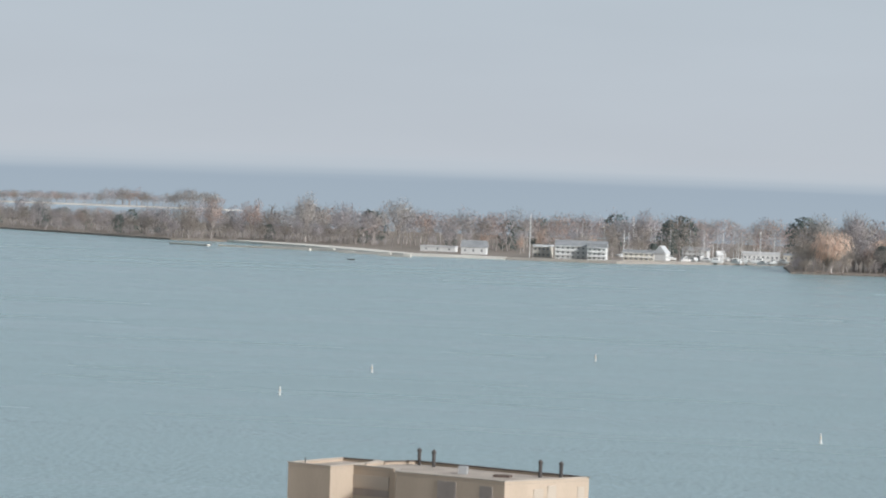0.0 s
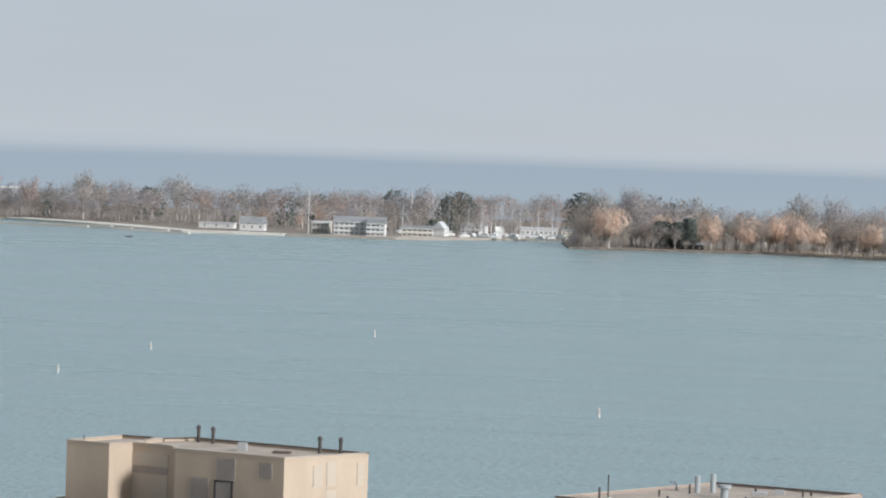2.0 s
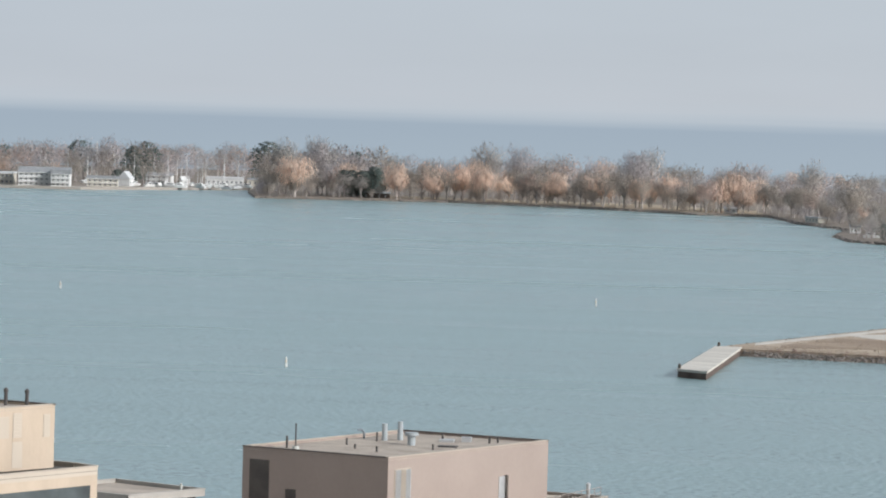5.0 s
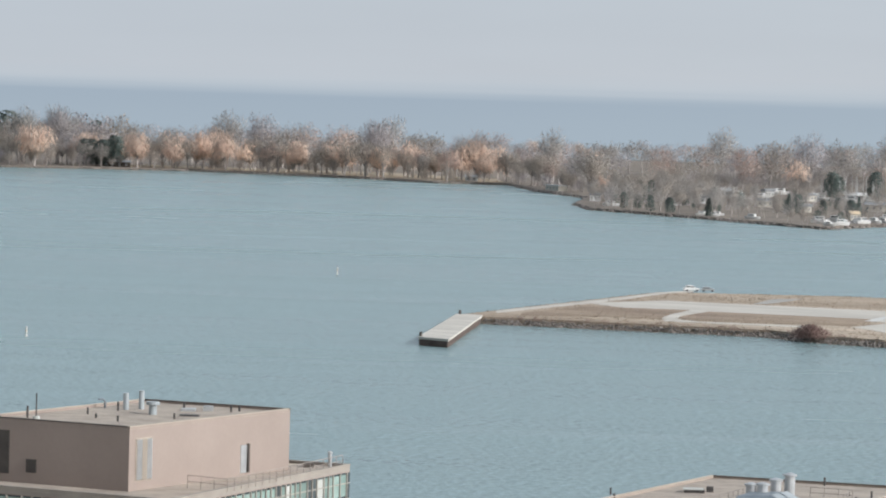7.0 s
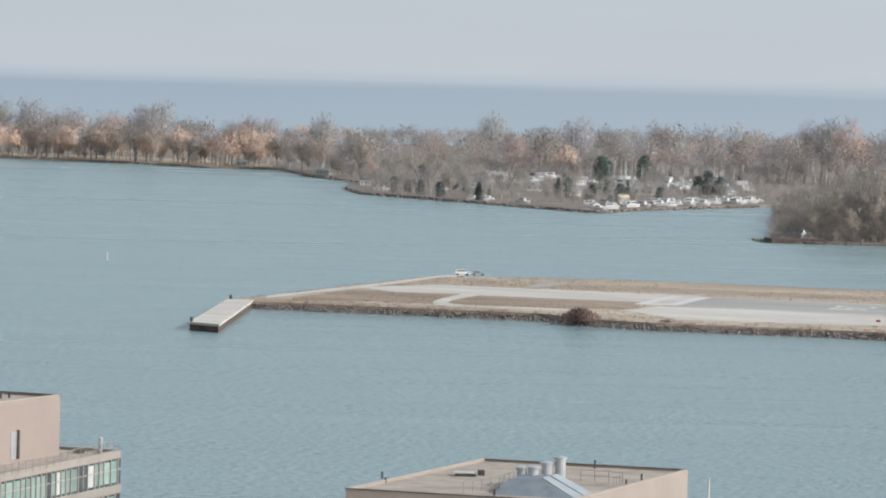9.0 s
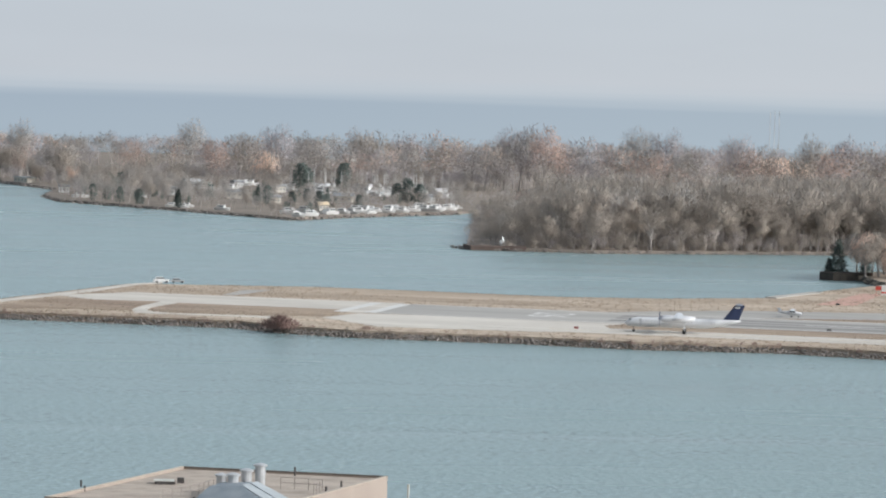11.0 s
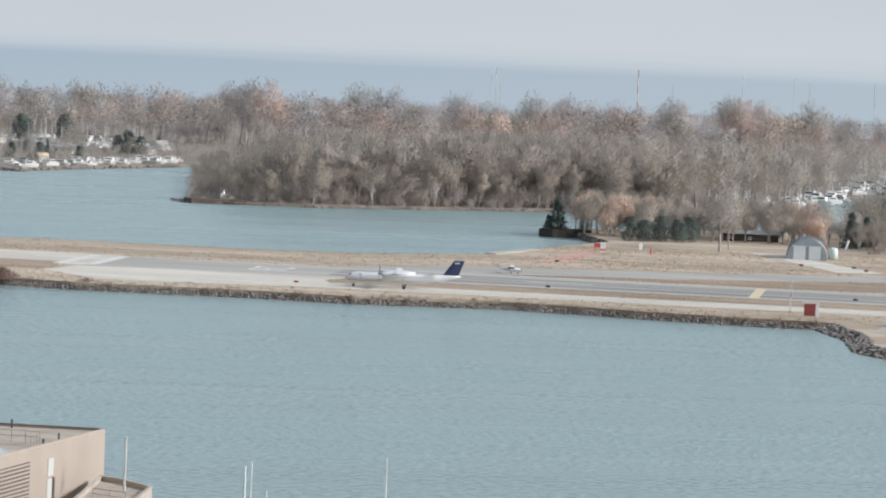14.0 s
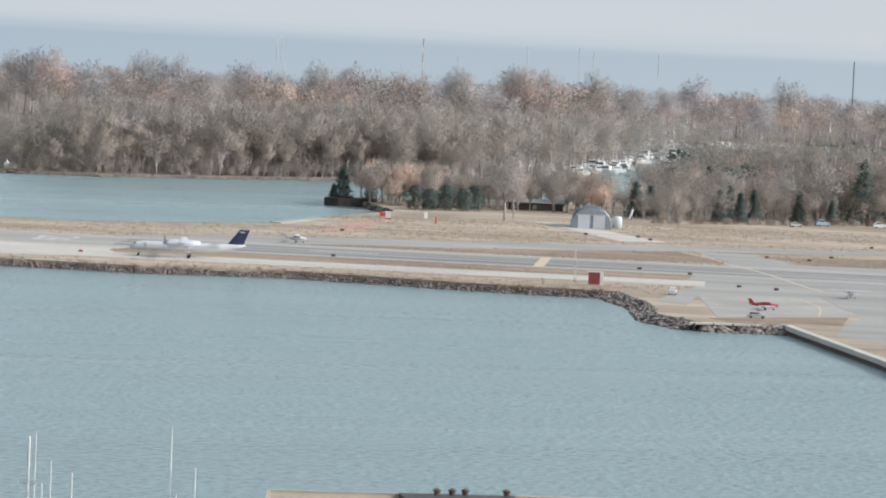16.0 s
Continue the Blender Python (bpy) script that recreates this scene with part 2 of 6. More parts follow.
GLASS_DARK = mat("dark_window_glass", (0.05, 0.06, 0.065), (0.10, 0.12, 0.125), 0.4, 0.1, vary=0.3, spec=0.6)
FRAME = mat("pale_aluminium_frame", (0.36, 0.33, 0.29), (0.43, 0.4, 0.36), 0.6, 0.5, metal=0.2)
BLIND = mat("white_blind", (0.50, 0.51, 0.48), (0.58, 0.59, 0.56), 0.6, 0.8)
WHITE = mat("white_painted_boards", (0.66, 0.66, 0.65), (0.76, 0.76, 0.75), 0.3, 0.7, fine=0.06)
CREAM = mat("cream_boards", (0.58, 0.54, 0.47), (0.66, 0.62, 0.55), 0.3, 0.8)
ROOF_GREY = mat("grey_shingle_roof", (0.24, 0.25, 0.26), (0.33, 0.34, 0.35), 0.3, 0.85, fine=0.12)
ROOF_PALE = mat("pale_metal_roof", (0.55, 0.56, 0.57), (0.63, 0.64, 0.65), 0.3, 0.5)
HANGAR_BLUE = mat("blue_grey_corrugated_steel", (0.25, 0.29, 0.33), (0.32, 0.365, 0.405), 0.4, 0.5, metal=0.2, fine=0.1)
HANGAR_DOOR = mat("pale_steel_door", (0.60, 0.645, 0.68), (0.68, 0.72, 0.75), 0.4, 0.6)
TANK = mat("pale_mint_tank_paint", (0.60, 0.70, 0.69), (0.70, 0.78, 0.77), 0.6, 0.4)
PLANE_WHITE = mat("white_aircraft_paint", (0.62, 0.63, 0.65), (0.70, 0.71, 0.725), 0.3, 0.35, spec=0.4, fine=0.05)
PLANE_NAVY = mat("navy_aircraft_paint", (0.025, 0.035, 0.085), (0.035, 0.05, 0.11), 0.5, 0.3, spec=0.5)
PLANE_GREY = mat("grey_aircraft_paint", (0.46, 0.47, 0.49), (0.54, 0.55, 0.57), 0.5, 0.4)
PLANE_RED = mat("red_aircraft_paint", (0.35, 0.035, 0.04), (0.42, 0.06, 0.06), 0.5, 0.4)
TYRE = mat("black_rubber", (0.025, 0.025, 0.025), (0.045, 0.045, 0.045), 1.0, 0.9)
RED = mat("bright_red_paint", (0.55, 0.07, 0.05), (0.62, 0.12, 0.09), 0.8, 0.6)
MAROON = mat("dull_maroon_board", (0.22, 0.05, 0.05), (0.28, 0.08, 0.075), 0.8, 0.7)
CAR_SILVER = mat("silver_car_paint", (0.50, 0.50, 0.50), (0.56, 0.56, 0.56), 0.5, 0.35, metal=0.3)


def lake_far_mat():
    """Glowing backdrop of far open lake; painted haze fades it into the sky."""
    m = bpy.data.materials.new("far_lake_glow")
    m.use_nodes = True
    n, l = m.node_tree.nodes, m.node_tree.links
    n.clear()
    o = n.new("ShaderNodeOutputMaterial")
    g = n.new("ShaderNodeNewGeometry")
    s = n.new("ShaderNodeSeparateXYZ")
    l.new(g.outputs["Position"], s.inputs[0])
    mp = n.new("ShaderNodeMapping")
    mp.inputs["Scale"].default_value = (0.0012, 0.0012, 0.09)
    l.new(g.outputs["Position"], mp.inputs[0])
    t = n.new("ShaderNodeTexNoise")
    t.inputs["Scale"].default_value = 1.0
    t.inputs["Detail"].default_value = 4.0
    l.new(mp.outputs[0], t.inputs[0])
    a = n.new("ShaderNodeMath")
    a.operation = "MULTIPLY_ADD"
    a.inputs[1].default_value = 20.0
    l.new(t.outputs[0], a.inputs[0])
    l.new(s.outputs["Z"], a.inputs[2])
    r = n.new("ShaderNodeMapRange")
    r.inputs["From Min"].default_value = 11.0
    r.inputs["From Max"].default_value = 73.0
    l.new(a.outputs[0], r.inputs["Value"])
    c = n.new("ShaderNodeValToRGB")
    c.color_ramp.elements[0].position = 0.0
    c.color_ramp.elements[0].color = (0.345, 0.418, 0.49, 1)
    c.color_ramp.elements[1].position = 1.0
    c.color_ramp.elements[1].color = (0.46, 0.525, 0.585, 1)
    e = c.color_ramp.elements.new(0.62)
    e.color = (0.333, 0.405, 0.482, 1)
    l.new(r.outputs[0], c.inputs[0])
    # paler to the right, the sky's glow through haze put into the colour
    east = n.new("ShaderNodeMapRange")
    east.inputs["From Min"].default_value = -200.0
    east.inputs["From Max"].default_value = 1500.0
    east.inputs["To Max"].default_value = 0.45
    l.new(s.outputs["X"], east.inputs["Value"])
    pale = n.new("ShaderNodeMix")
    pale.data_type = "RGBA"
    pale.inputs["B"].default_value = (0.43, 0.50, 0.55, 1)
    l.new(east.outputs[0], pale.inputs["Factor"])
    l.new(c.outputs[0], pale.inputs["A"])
    # the strip glows by itself, daylight and haze being in its colour
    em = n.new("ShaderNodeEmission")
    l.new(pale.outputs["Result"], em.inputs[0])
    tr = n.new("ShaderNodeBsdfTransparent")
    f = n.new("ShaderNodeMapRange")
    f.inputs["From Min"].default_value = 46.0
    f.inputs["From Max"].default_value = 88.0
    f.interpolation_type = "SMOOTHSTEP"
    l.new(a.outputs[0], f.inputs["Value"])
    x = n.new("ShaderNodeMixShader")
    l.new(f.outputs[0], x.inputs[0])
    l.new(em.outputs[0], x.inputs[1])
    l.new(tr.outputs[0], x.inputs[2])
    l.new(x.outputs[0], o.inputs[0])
    return m


# ---- mesh helpers ----
def link_mesh(name, bm, material, parent=None, smooth=False):
    me = bpy.data.meshes.new(name)
    bmesh.ops.recalc_face_normals(bm, faces=bm.faces[:])
    bm.to_mesh(me)
    bm.free()
    for m in material if isinstance(material, (list, tuple)) else [material]:
        me.materials.append(m)
    if smooth:
        for p in me.polygons:
            p.use_smooth = True
    ob = new(name, me)
    if parent is not None:
        ob.parent = parent
    return ob


def part(name, bm, material, parent, label="", smooth=False):
    ob = link_mesh(name, bm, material, parent, smooth)
    return tagged(ob, label) if label else ob


def thing(name, x, y, z, turn, label, category, group=""):
    ob = new(name)
    ob.location, ob.rotation_euler = (x, y, z), (0, 0, radians(turn))
    return tagged(ob, label, category, group)


def box(bm, x0, y0, z0, x1, y1, z1):
    v = [bm.verts.new(p) for p in ((x0, y0, z0), (x1, y0, z0), (x1, y1, z0), (x0, y1, z0), (x0, y0, z1), (x1, y0, z1), (x1, y1, z1), (x0, y1, z1))]
    for f in ((0, 3, 2, 1), (4, 5, 6, 7), (0, 1, 5, 4), (1, 2, 6, 5), (2, 3, 7, 6), (3, 0, 4, 7)):
        bm.faces.new([v[i] for i in f])
    return v


def prism(bm, pts, z0, z1):
    a = [bm.verts.new((x, y, z0)) for x, y in pts]
    b = [bm.verts.new((x, y, z1)) for x, y in pts]
    n = len(pts)
    bm.faces.new(a[::-1])
    bm.faces.new(b)
    for i in range(n):
        bm.faces.new((a[i], a[(i + 1) % n], b[(i + 1) % n], b[i]))


def rod(bm, p0, p1, r0, r1=None, n=8):
    p0, p1 = Vector(p0), Vector(p1)
    r1 = r0 if r1 is None else r1
    d = (p1 - p0).normalized()
    u = d.cross(Vector((0, 0, 1)) if abs(d.z) < 0.9 else Vector((1, 0, 0))).normalized()
    w = d.cross(u)
    rings = []
    for p, r in ((p0, r0), (p1, r1)):
        rings.append([bm.verts.new(p + r * (math.cos(2 * math.pi * i / n) * u + math.sin(2 * math.pi * i / n) * w)) for i in range(n)])
    for i in range(n):
        bm.faces.new((rings[0][i], rings[0][(i + 1) % n], rings[1][(i + 1) % n], rings[1][i]))
    bm.faces.new(rings[0][::-1])
    bm.faces.new(rings[1])


def lathe(bm, stations, n=16, axis="x"):
    """stations: (along, radius_across, radius_up, centre_up). A closed round body along an axis."""
    rings = []
    for s, ra, ru, c in stations:
        ring = []
        for i in range(n):
            a = 2 * math.pi * i / n
            p = (s, ra * math.cos(a), c + ru * math.sin(a)) if axis == "x" else (ra * math.cos(a), ru * math.sin(a), s)
            ring.append(bm.verts.new(p))
        rings.append(ring)
    for r, q in zip(rings, rings[1:]):
        for i in range(n):
            bm.faces.new((r[i], r[(i + 1) % n], q[(i + 1) % n], q[i]))
    bm.faces.new(rings[0][::-1])
    bm.faces.new(rings[-1])


def single(name, bm, material, label, category, x=0, y=0, z=0, turn=0, kind="", group="", smooth=False):
    ob = link_mesh(name, bm, material, None, smooth)
    ob.location, ob.rotation_euler = (x, y, z), (0, 0, radians(turn))
    return tagged(ob, label, category, group, kind)


PAVED = []


def slab(name, pts, z0, z1, material, label, category, parent=None):
    if name in ("taxiway", "apron", "asphalt", "blast_pad"):
        PAVED.append(pts)
    bm = bmesh.new()
    prism(bm, pts, z0, z1)
    ob = link_mesh(name, bm, material, parent)
    if parent is None:
        tagged(ob, label, category, kind="structure")
    elif label:
        ob["label"] = label
    return ob


def tri_mesh(name, verts, tris, material, soft=None):
    me = bpy.data.meshes.new(name)
    me.vertices.add(len(verts))
    me.vertices.foreach_set("co", np.asarray(verts, dtype=np.float32).ravel())
    me.loops.add(3 * len(tris))
    me.loops.foreach_set("vertex_index", np.asarray(tris, dtype=np.int32).ravel())
    me.polygons.add(len(tris))
    me.polygons.foreach_set("loop_start", np.arange(len(tris), dtype=np.int32) * 3)
    me.polygons.foreach_set("use_smooth", np.ones(len(tris), dtype=bool))
    me.materials.append(material)
    if soft is not None:
        me.attributes.new("custom_normal", "FLOAT_VECTOR", "POINT").data.foreach_set("vector", np.asarray(soft, dtype=np.float32).ravel())
    me.update()
    return me


def inside(x, y, pts):
    hit, n = False, len(pts)
    for i in range(n):
        (x0, y0), (x1, y1) = pts[i], pts[i - 1]
        if (y0 > y) != (y1 > y) and x < (x1 - x0) * (y - y0) / (y1 - y0) + x0:
            hit = not hit
    return hit


# ---- water, far lake and land ----
bm = bmesh.new()
bmesh.ops.create_circle(bm, cap_ends=True, radius=4885, segments=128)
tagged(link_mesh("water", bm, WATER), "grey-green rippled harbour water with pale wind lanes", "water", kind="structure")

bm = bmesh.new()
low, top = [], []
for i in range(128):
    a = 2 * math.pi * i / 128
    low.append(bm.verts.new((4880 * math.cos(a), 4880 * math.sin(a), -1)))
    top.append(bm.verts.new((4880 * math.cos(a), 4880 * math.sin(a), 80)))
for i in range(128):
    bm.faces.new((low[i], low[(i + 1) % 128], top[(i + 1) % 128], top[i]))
# flat glowing ring over the far water, in the same painted haze
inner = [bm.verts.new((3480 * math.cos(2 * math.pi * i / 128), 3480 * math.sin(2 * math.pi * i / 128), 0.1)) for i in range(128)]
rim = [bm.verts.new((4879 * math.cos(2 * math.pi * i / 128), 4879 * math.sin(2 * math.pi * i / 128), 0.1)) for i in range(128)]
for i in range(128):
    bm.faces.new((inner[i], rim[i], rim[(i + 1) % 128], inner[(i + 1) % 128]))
tagged(link_mesh("backdrop", bm, lake_far_mat()), "glowing backdrop of open blue lake, haze painted in at the horizon", "lake", kind="structure")

CITY = [(-700, -400), (700, -400), (700, 400), (120, 420), (-120, 430), (-700, 440)]
slab("ground", CITY, -2, 1.5, CONCRETE, "paved city waterfront ground below the towers", "ground")

AIRPORT = [(-33, 1106), (-5, 1098), (25, 1090), (47, 1084), (60, 1066), (76, 1056), (121, 1046), (148, 1034), (188, 1032), (241, 1000), (268, 990),
           (266, 950), (258, 915), (262, 892), (283, 888), (276, 798), (262, 700), (620, 640), (760, 1250), (700, 1640), (500, 1650), (440, 1600),
           (400, 1500), (300, 1478), (283, 1462), (280, 1446), (292, 1440), (290, 1380), (268, 1345), (250, 1312), (228, 1270), (190, 1250), (156, 1246), (110, 1262),
           (78, 1270), (19, 1262), (-5, 1200), (-39, 1112)]
slab("ground", AIRPORT, -2, 2.0, GRASS, "flat airfield of dry beige grass", "ground")
MUGGS = [(164, 1634), (180, 1626), (216, 1624), (267, 1644), (319, 1665), (380, 1672), (440, 1700), (470, 1800), (620, 2150), (700, 2330), (560, 2420), (330, 2350), (212, 2075), (182, 1800)]
slab("ground", MUGGS, -2, 1.2, ISLE_GROUND, "wooded island ground covered in leaf litter", "ground")
BACK = [(-1500, 3150), (-1117, 3035), (-1017, 2955), (-923, 2880), (-861, 2895), (-765, 2780), (-699, 2700), (-615, 2698), (-560, 2720), (-441, 2850), (-432, 2760), (-405, 2620), (-281, 2655), (-163, 2596),
        (-109, 2536), (-58, 2538), (-38, 2410), (-7, 2300), (-14, 2180), (-5, 2100), (48, 2018), (108, 1915), (139, 1975), (201, 2060), (320, 2400), (560, 2470), (710, 2430), (800, 2500), (900, 2440), (1500, 2400),
        (1500, 3500), (600, 3500), (200, 3350), (-400, 3500), (-900, 3500), (-1500, 3700)]
slab("ground", BACK, -2, 1.3, ISLE_GROUND, "low wooded island ground across the harbour", "ground")
slab("ground", [(-1720, 4395), (-1345, 4400), (-1338, 4448), (-1720, 4480)], -2, 1.3, SAND, "thin sandy spit far out in the lake", "ground")

# ---- airfield paving ----
RW_A, RW_U = Vector((92, 1160)), Vector((0.957, -0.290))
RW_N = Vector((0.290, 0.957))


def strip(a0, a1, n0, n1):
    """A strip along the runway: metres along it from the threshold and across it from its middle line."""
    return [tuple(RW_A + RW_U * a + RW_N * b) for a, b in ((a0, n0), (a1, n0), (a1, n1), (a0, n1))]


slab("pavement", strip(60, 236, -51, -27), 1.9, 2.02, VERGE, "strip of short brown grass beside the runway", "grass")
slab("pavement", [(196, 1158), (262, 1160), (338, 1179), (340, 1128), (300, 1128), (262, 1140)], 1.9, 2.015, VERGE, "wedge of short brown grass between the strips", "grass")
slab("pavement", [(-22.0, 1128.2), (-3.7, 1170.7), (27.3, 1167.5), (21.0, 1140.7), (18.0, 1119.0), (3.0, 1121.7), (-21.8, 1116.1)], 1.9, 2.052, VERGE, "short brown grass near the pier", "grass")
slab("pavement", [(22.3, 1126.3), (32.1, 1162.6), (81.1, 1148.2), (71.5, 1113.5), (26.9, 1115.0)], 1.9, 2.053, VERGE, "short brown grass inside the turning loop", "grass")
slab("taxiway", [(46.8, 1209.4), (54.6, 1241.5), (64.6, 1246.3), (50.7, 1209.7)], 1.9, 2.036, ASPHALT, "short grey link strip", "taxiway")
slab("taxiway", [(-29.2, 1123.6), (5.7, 1206.9), (22.0, 1256.8), (30.4, 1271.1), (29.7, 1277.6), (21.2, 1264.9), (4.8, 1219.1), (-29.5, 1134.5)], 1.9, 2.032, CONCRETE, "pale perimeter track along the water", "taxiway")
slab("pavement", [(360, 1170), (368, 1128), (470, 1128), (470, 1172)], 1.9, 2.045, VERGE, "island of short brown grass between taxiways", "grass")
slab("pavement", [(268, 906), (308, 920), (297, 892), (270, 894)], 1.9, 2.04, VERGE, "brown grass below the parking pad", "grass")
runway = tagged(new("runway"), "grey asphalt runway with worn white markings", "runway", kind="structure")
slab("asphalt", strip(0, 420, -26, 26), 1.9, 2.05, ASPHALT, "", "", runway)
slab("blast_pad", [(-4, 1188), (20, 1213), (101, 1188), (84, 1134), (14, 1158)], 1.9, 2.04, CONCRETE, "pale concrete pad", "", runway)
slab("threshold_bar", strip(0, 3.5, -25, 25), 2.05, 2.06, PAINT, "worn white bar", "", runway)
slab("threshold_bar", strip(-9, -5.5, -25, 25), 2.05, 2.06, PAINT, "worn white bar", "", runway)
slab("shoulder_line", strip(5, 300, -25.2, -24.2), 2.05, 2.06, PAINT, "worn white edge line", "", runway)
slab("shoulder_line", strip(5, 300, 24.2, 25.2), 2.05, 2.06, PAINT, "worn white edge line", "", runway)
for n0, n1 in ((-17, -9), (-4, 2), (6, 14)):
    slab("rubber_streak", strip(70, 300, n0, n1), 2.05, 2.057, RUBBER, "dark tyre-rubber streaks", "", runway)
slab("aiming_bar", strip(191, 194, -23, 23), 2.06, 2.07, YELLOW, "faded yellow bar", "", runway)
slab("centre_stripe", strip(85, 105, -0.6, 0.6), 2.06, 2.07, PAINT, "", "", runway)
slab("centre_stripe", strip(125, 145, -0.6, 0.6), 2.06, 2.07, PAINT, "", "", runway)


def digit(text, a, n):
    cu = bpy.data.curves.new("number", "FONT")
    cu.body = text
    cu.size = 17
    cu.extrude = 0.004
    cu.align_x = "CENTER"
    cu.align_y = "CENTER"
    tmp = bpy.data.objects.new("tmp", cu)
    me = bpy.data.meshes.new_from_object(tmp)
    bpy.data.objects.remove(tmp)
    me.materials.append(PAINT)
    ob = new("runway_number", me)
    ob.parent = runway
    p = RW_A + RW_U * a + RW_N * n
    ob.location = (p.x, p.y, 2.07)
    ob.rotation_euler = (0, 0, math.atan2(RW_U.y, RW_U.x) - math.pi / 2)
    ob.scale = (1.3, 1.0, 1.0)


digit("26", 50, 0)
slab("taxiway", strip(40, 240, -75, -52), 1.9, 2.05, CONCRETE, "pale concrete taxiway along the rocky shore", "taxiway")
slab("taxiway", [(71, 1107), (83, 1131), (118, 1127), (160, 1114), (150, 1100), (150, 1074), (129, 1066), (84, 1072)], 1.9, 2.045, CONCRETE, "pale concrete turning pad beside the runway", "taxiway")
slab("taxiway", [(32.2, 1164.0), (27.3, 1167.5), (21.0, 1143.5), (17.9, 1124.3), (18.5, 1108.7), (31.4, 1105.2), (57.2, 1098.4), (57.6, 1106.2), (28.4, 1111.7), (22.2, 1119.5), (23.3, 1134.9)], 1.9, 2.06, CONCRETE, "narrow pale concrete loop", "taxiway")
slab("taxiway", [(160, 1168), (200, 1190), (267, 1197), (346, 1209), (520, 1216), (520, 1200), (412, 1196), (338, 1181), (259, 1161), (200, 1154)], 1.9, 2.04, ASPHALT, "grey asphalt strip beyond the runway", "taxiway")
slab("taxiway", [(300, 1040), (340, 1130), (345, 1183), (363, 1176), (360, 1127), (420, 1118), (520, 1095), (520, 1030), (349, 1010), (330, 1010), (297, 1017)], 1.9, 2.035, ASPHALT, "broad grey asphalt taxiway crossing", "taxiway")
slab("taxiway", [(331, 1340), (341, 1326), (349, 1229), (333, 1228)], 1.9, 2.03, CONCRETE, "pale worn track to the hangar", "taxiway")
slab("apron", [(297, 1017), (349, 1010), (520, 1030), (520, 800), (300, 800), (285, 860), (296, 888), (312, 922), (323, 990), (288, 984), (275, 948), (270, 960), (290, 1005)], 1.9, 2.025, ASPHALT, "grey asphalt apron beside the sea wall", "apron")
slab("apron", [(288, 984), (323, 990), (311, 922), (271, 908)], 1.9, 2.05, AGED, "grey concrete parking pad", "apron")
slab("pavement", [(236, 1236), (248, 1234), (273, 1311), (266, 1312)], 1.9, 2.03, RED_PAINT, "faded red painted stripe on the grass", "marking")
slab("pavement", [(226, 1272), (229, 1268), (252, 1308), (249, 1312)], 1.0, 2.25, AGED, "low pale concrete sea wall", "sea wall")
slab("pavement", [(282, 890), (275, 798), (261, 700), (264, 700), (278, 798), (285, 890)], -2, 1.0, RUST, "dark sheet-pile sea wall below the apron", "sea wall")
slab("pavement", [(281.6, 890), (274.6, 798), (260.6, 700), (262.6, 700), (276.6, 798), (283.6, 890)], 1.0, 2.12, CONCRETE, "pale concrete edge of the sea wall", "sea wall")

# painted taxi lines
def painted_line(points, width):
    """A thin painted line along a run of points, as one flat strip."""
    left, right = [], []
    for i, p in enumerate(points):
        d = (Vector(points[min(i + 1, len(points) - 1)]) - Vector(points[max(i - 1, 0)])).normalized()
        n = Vector((-d.y, d.x)) * width / 2
        left.append(tuple(Vector(p) + n))
        right.append(tuple(Vector(p) - n))
    return slab("pavement", left + right[::-1], 2.052, 2.064, YELLOW, "faded yellow taxi line", "marking")


painted_line([(340, 1150), (338, 1120), (337.0, 1086.3), (335.6, 1065.0), (333.2, 1044.2), (331.7, 1026.5), (331.4, 1012.9)], 1.0)
painted_line([(312.6, 982.7), (313.4, 971.4), (311.5, 954.8), (307.1, 939.6), (300.8, 921.6)], 0.5)
painted_line([tuple(RW_A + RW_U * a + RW_N * -63) for a in (60, 120, 180, 238)], 0.5)
for n in (-68.5, -58.5):
    slab("pavement", strip(42, 238, n, n + 0.5), 2.052, 2.056, FASCIA, "long dark joint in the concrete", "joint")

# pier
pier = tagged(new("pier"), "long pale concrete pier on dark sheet piling", "pier")
PIER = [(-46, 1009), (-38, 1002), (-32.5, 1110), (-40, 1112)]
slab("deck", PIER, 1.6, 2.2, CONCRETE, "pale concrete deck", "", pier)
slab("piling", [(-45.8, 1009.5), (-38.2, 1002.6), (-32.8, 1109), (-39.8, 1111)], -2, 1.6, RUST, "dark rusty sheet piling", "", pier)
for i in range(1, 9):
    s = i / 9
    slab("joint", [(-46 + 6 * s, 1009 + 103 * s), (-38 + 5.5 * s, 1002 + 108 * s), (-38 + 5.5 * s, 1002.5 + 108 * s), (-46 + 6 * s, 1009.5 + 103 * s)], 2.2, 2.205, FASCIA, "", "", pier)
for x, y in ((-45.4, 1010.5), (-39, 1110)):
    bm = bmesh.new()
    rod(bm, (x, y, 2.2), (x, y, 3.4), 0.4, 0.36)
    part("bollard", bm, TIMBER_DARK, pier, "dark mooring post")


# ---- trees ----
def tubes(segs, sides=4):
    """Tapered branches as one mesh: (p0, p1, r0, r1)."""
    V, T = [], []
    for p0, p1, r0, r1 in segs:
        d = p1 - p0
        d = d / (np.linalg.norm(d) + 1e-9)
        u = np.cross(d, (0.3, 0.5, 0.81))
        u /= np.linalg.norm(u) + 1e-9
        w = np.cross(d, u)
        k = len(V)
        for p, r in ((p0, r0), (p1, r1)):
            for i in range(sides):
                a = 2 * math.pi * i / sides
                V.append(p + r * (math.cos(a) * u + math.sin(a) * w))
        for i in range(sides):
            j = (i + 1) % sides
            T += [(k + i, k + j, k + sides + j), (k + i, k + sides + j, k + sides + i)]
    return np.array(V), np.array(T)


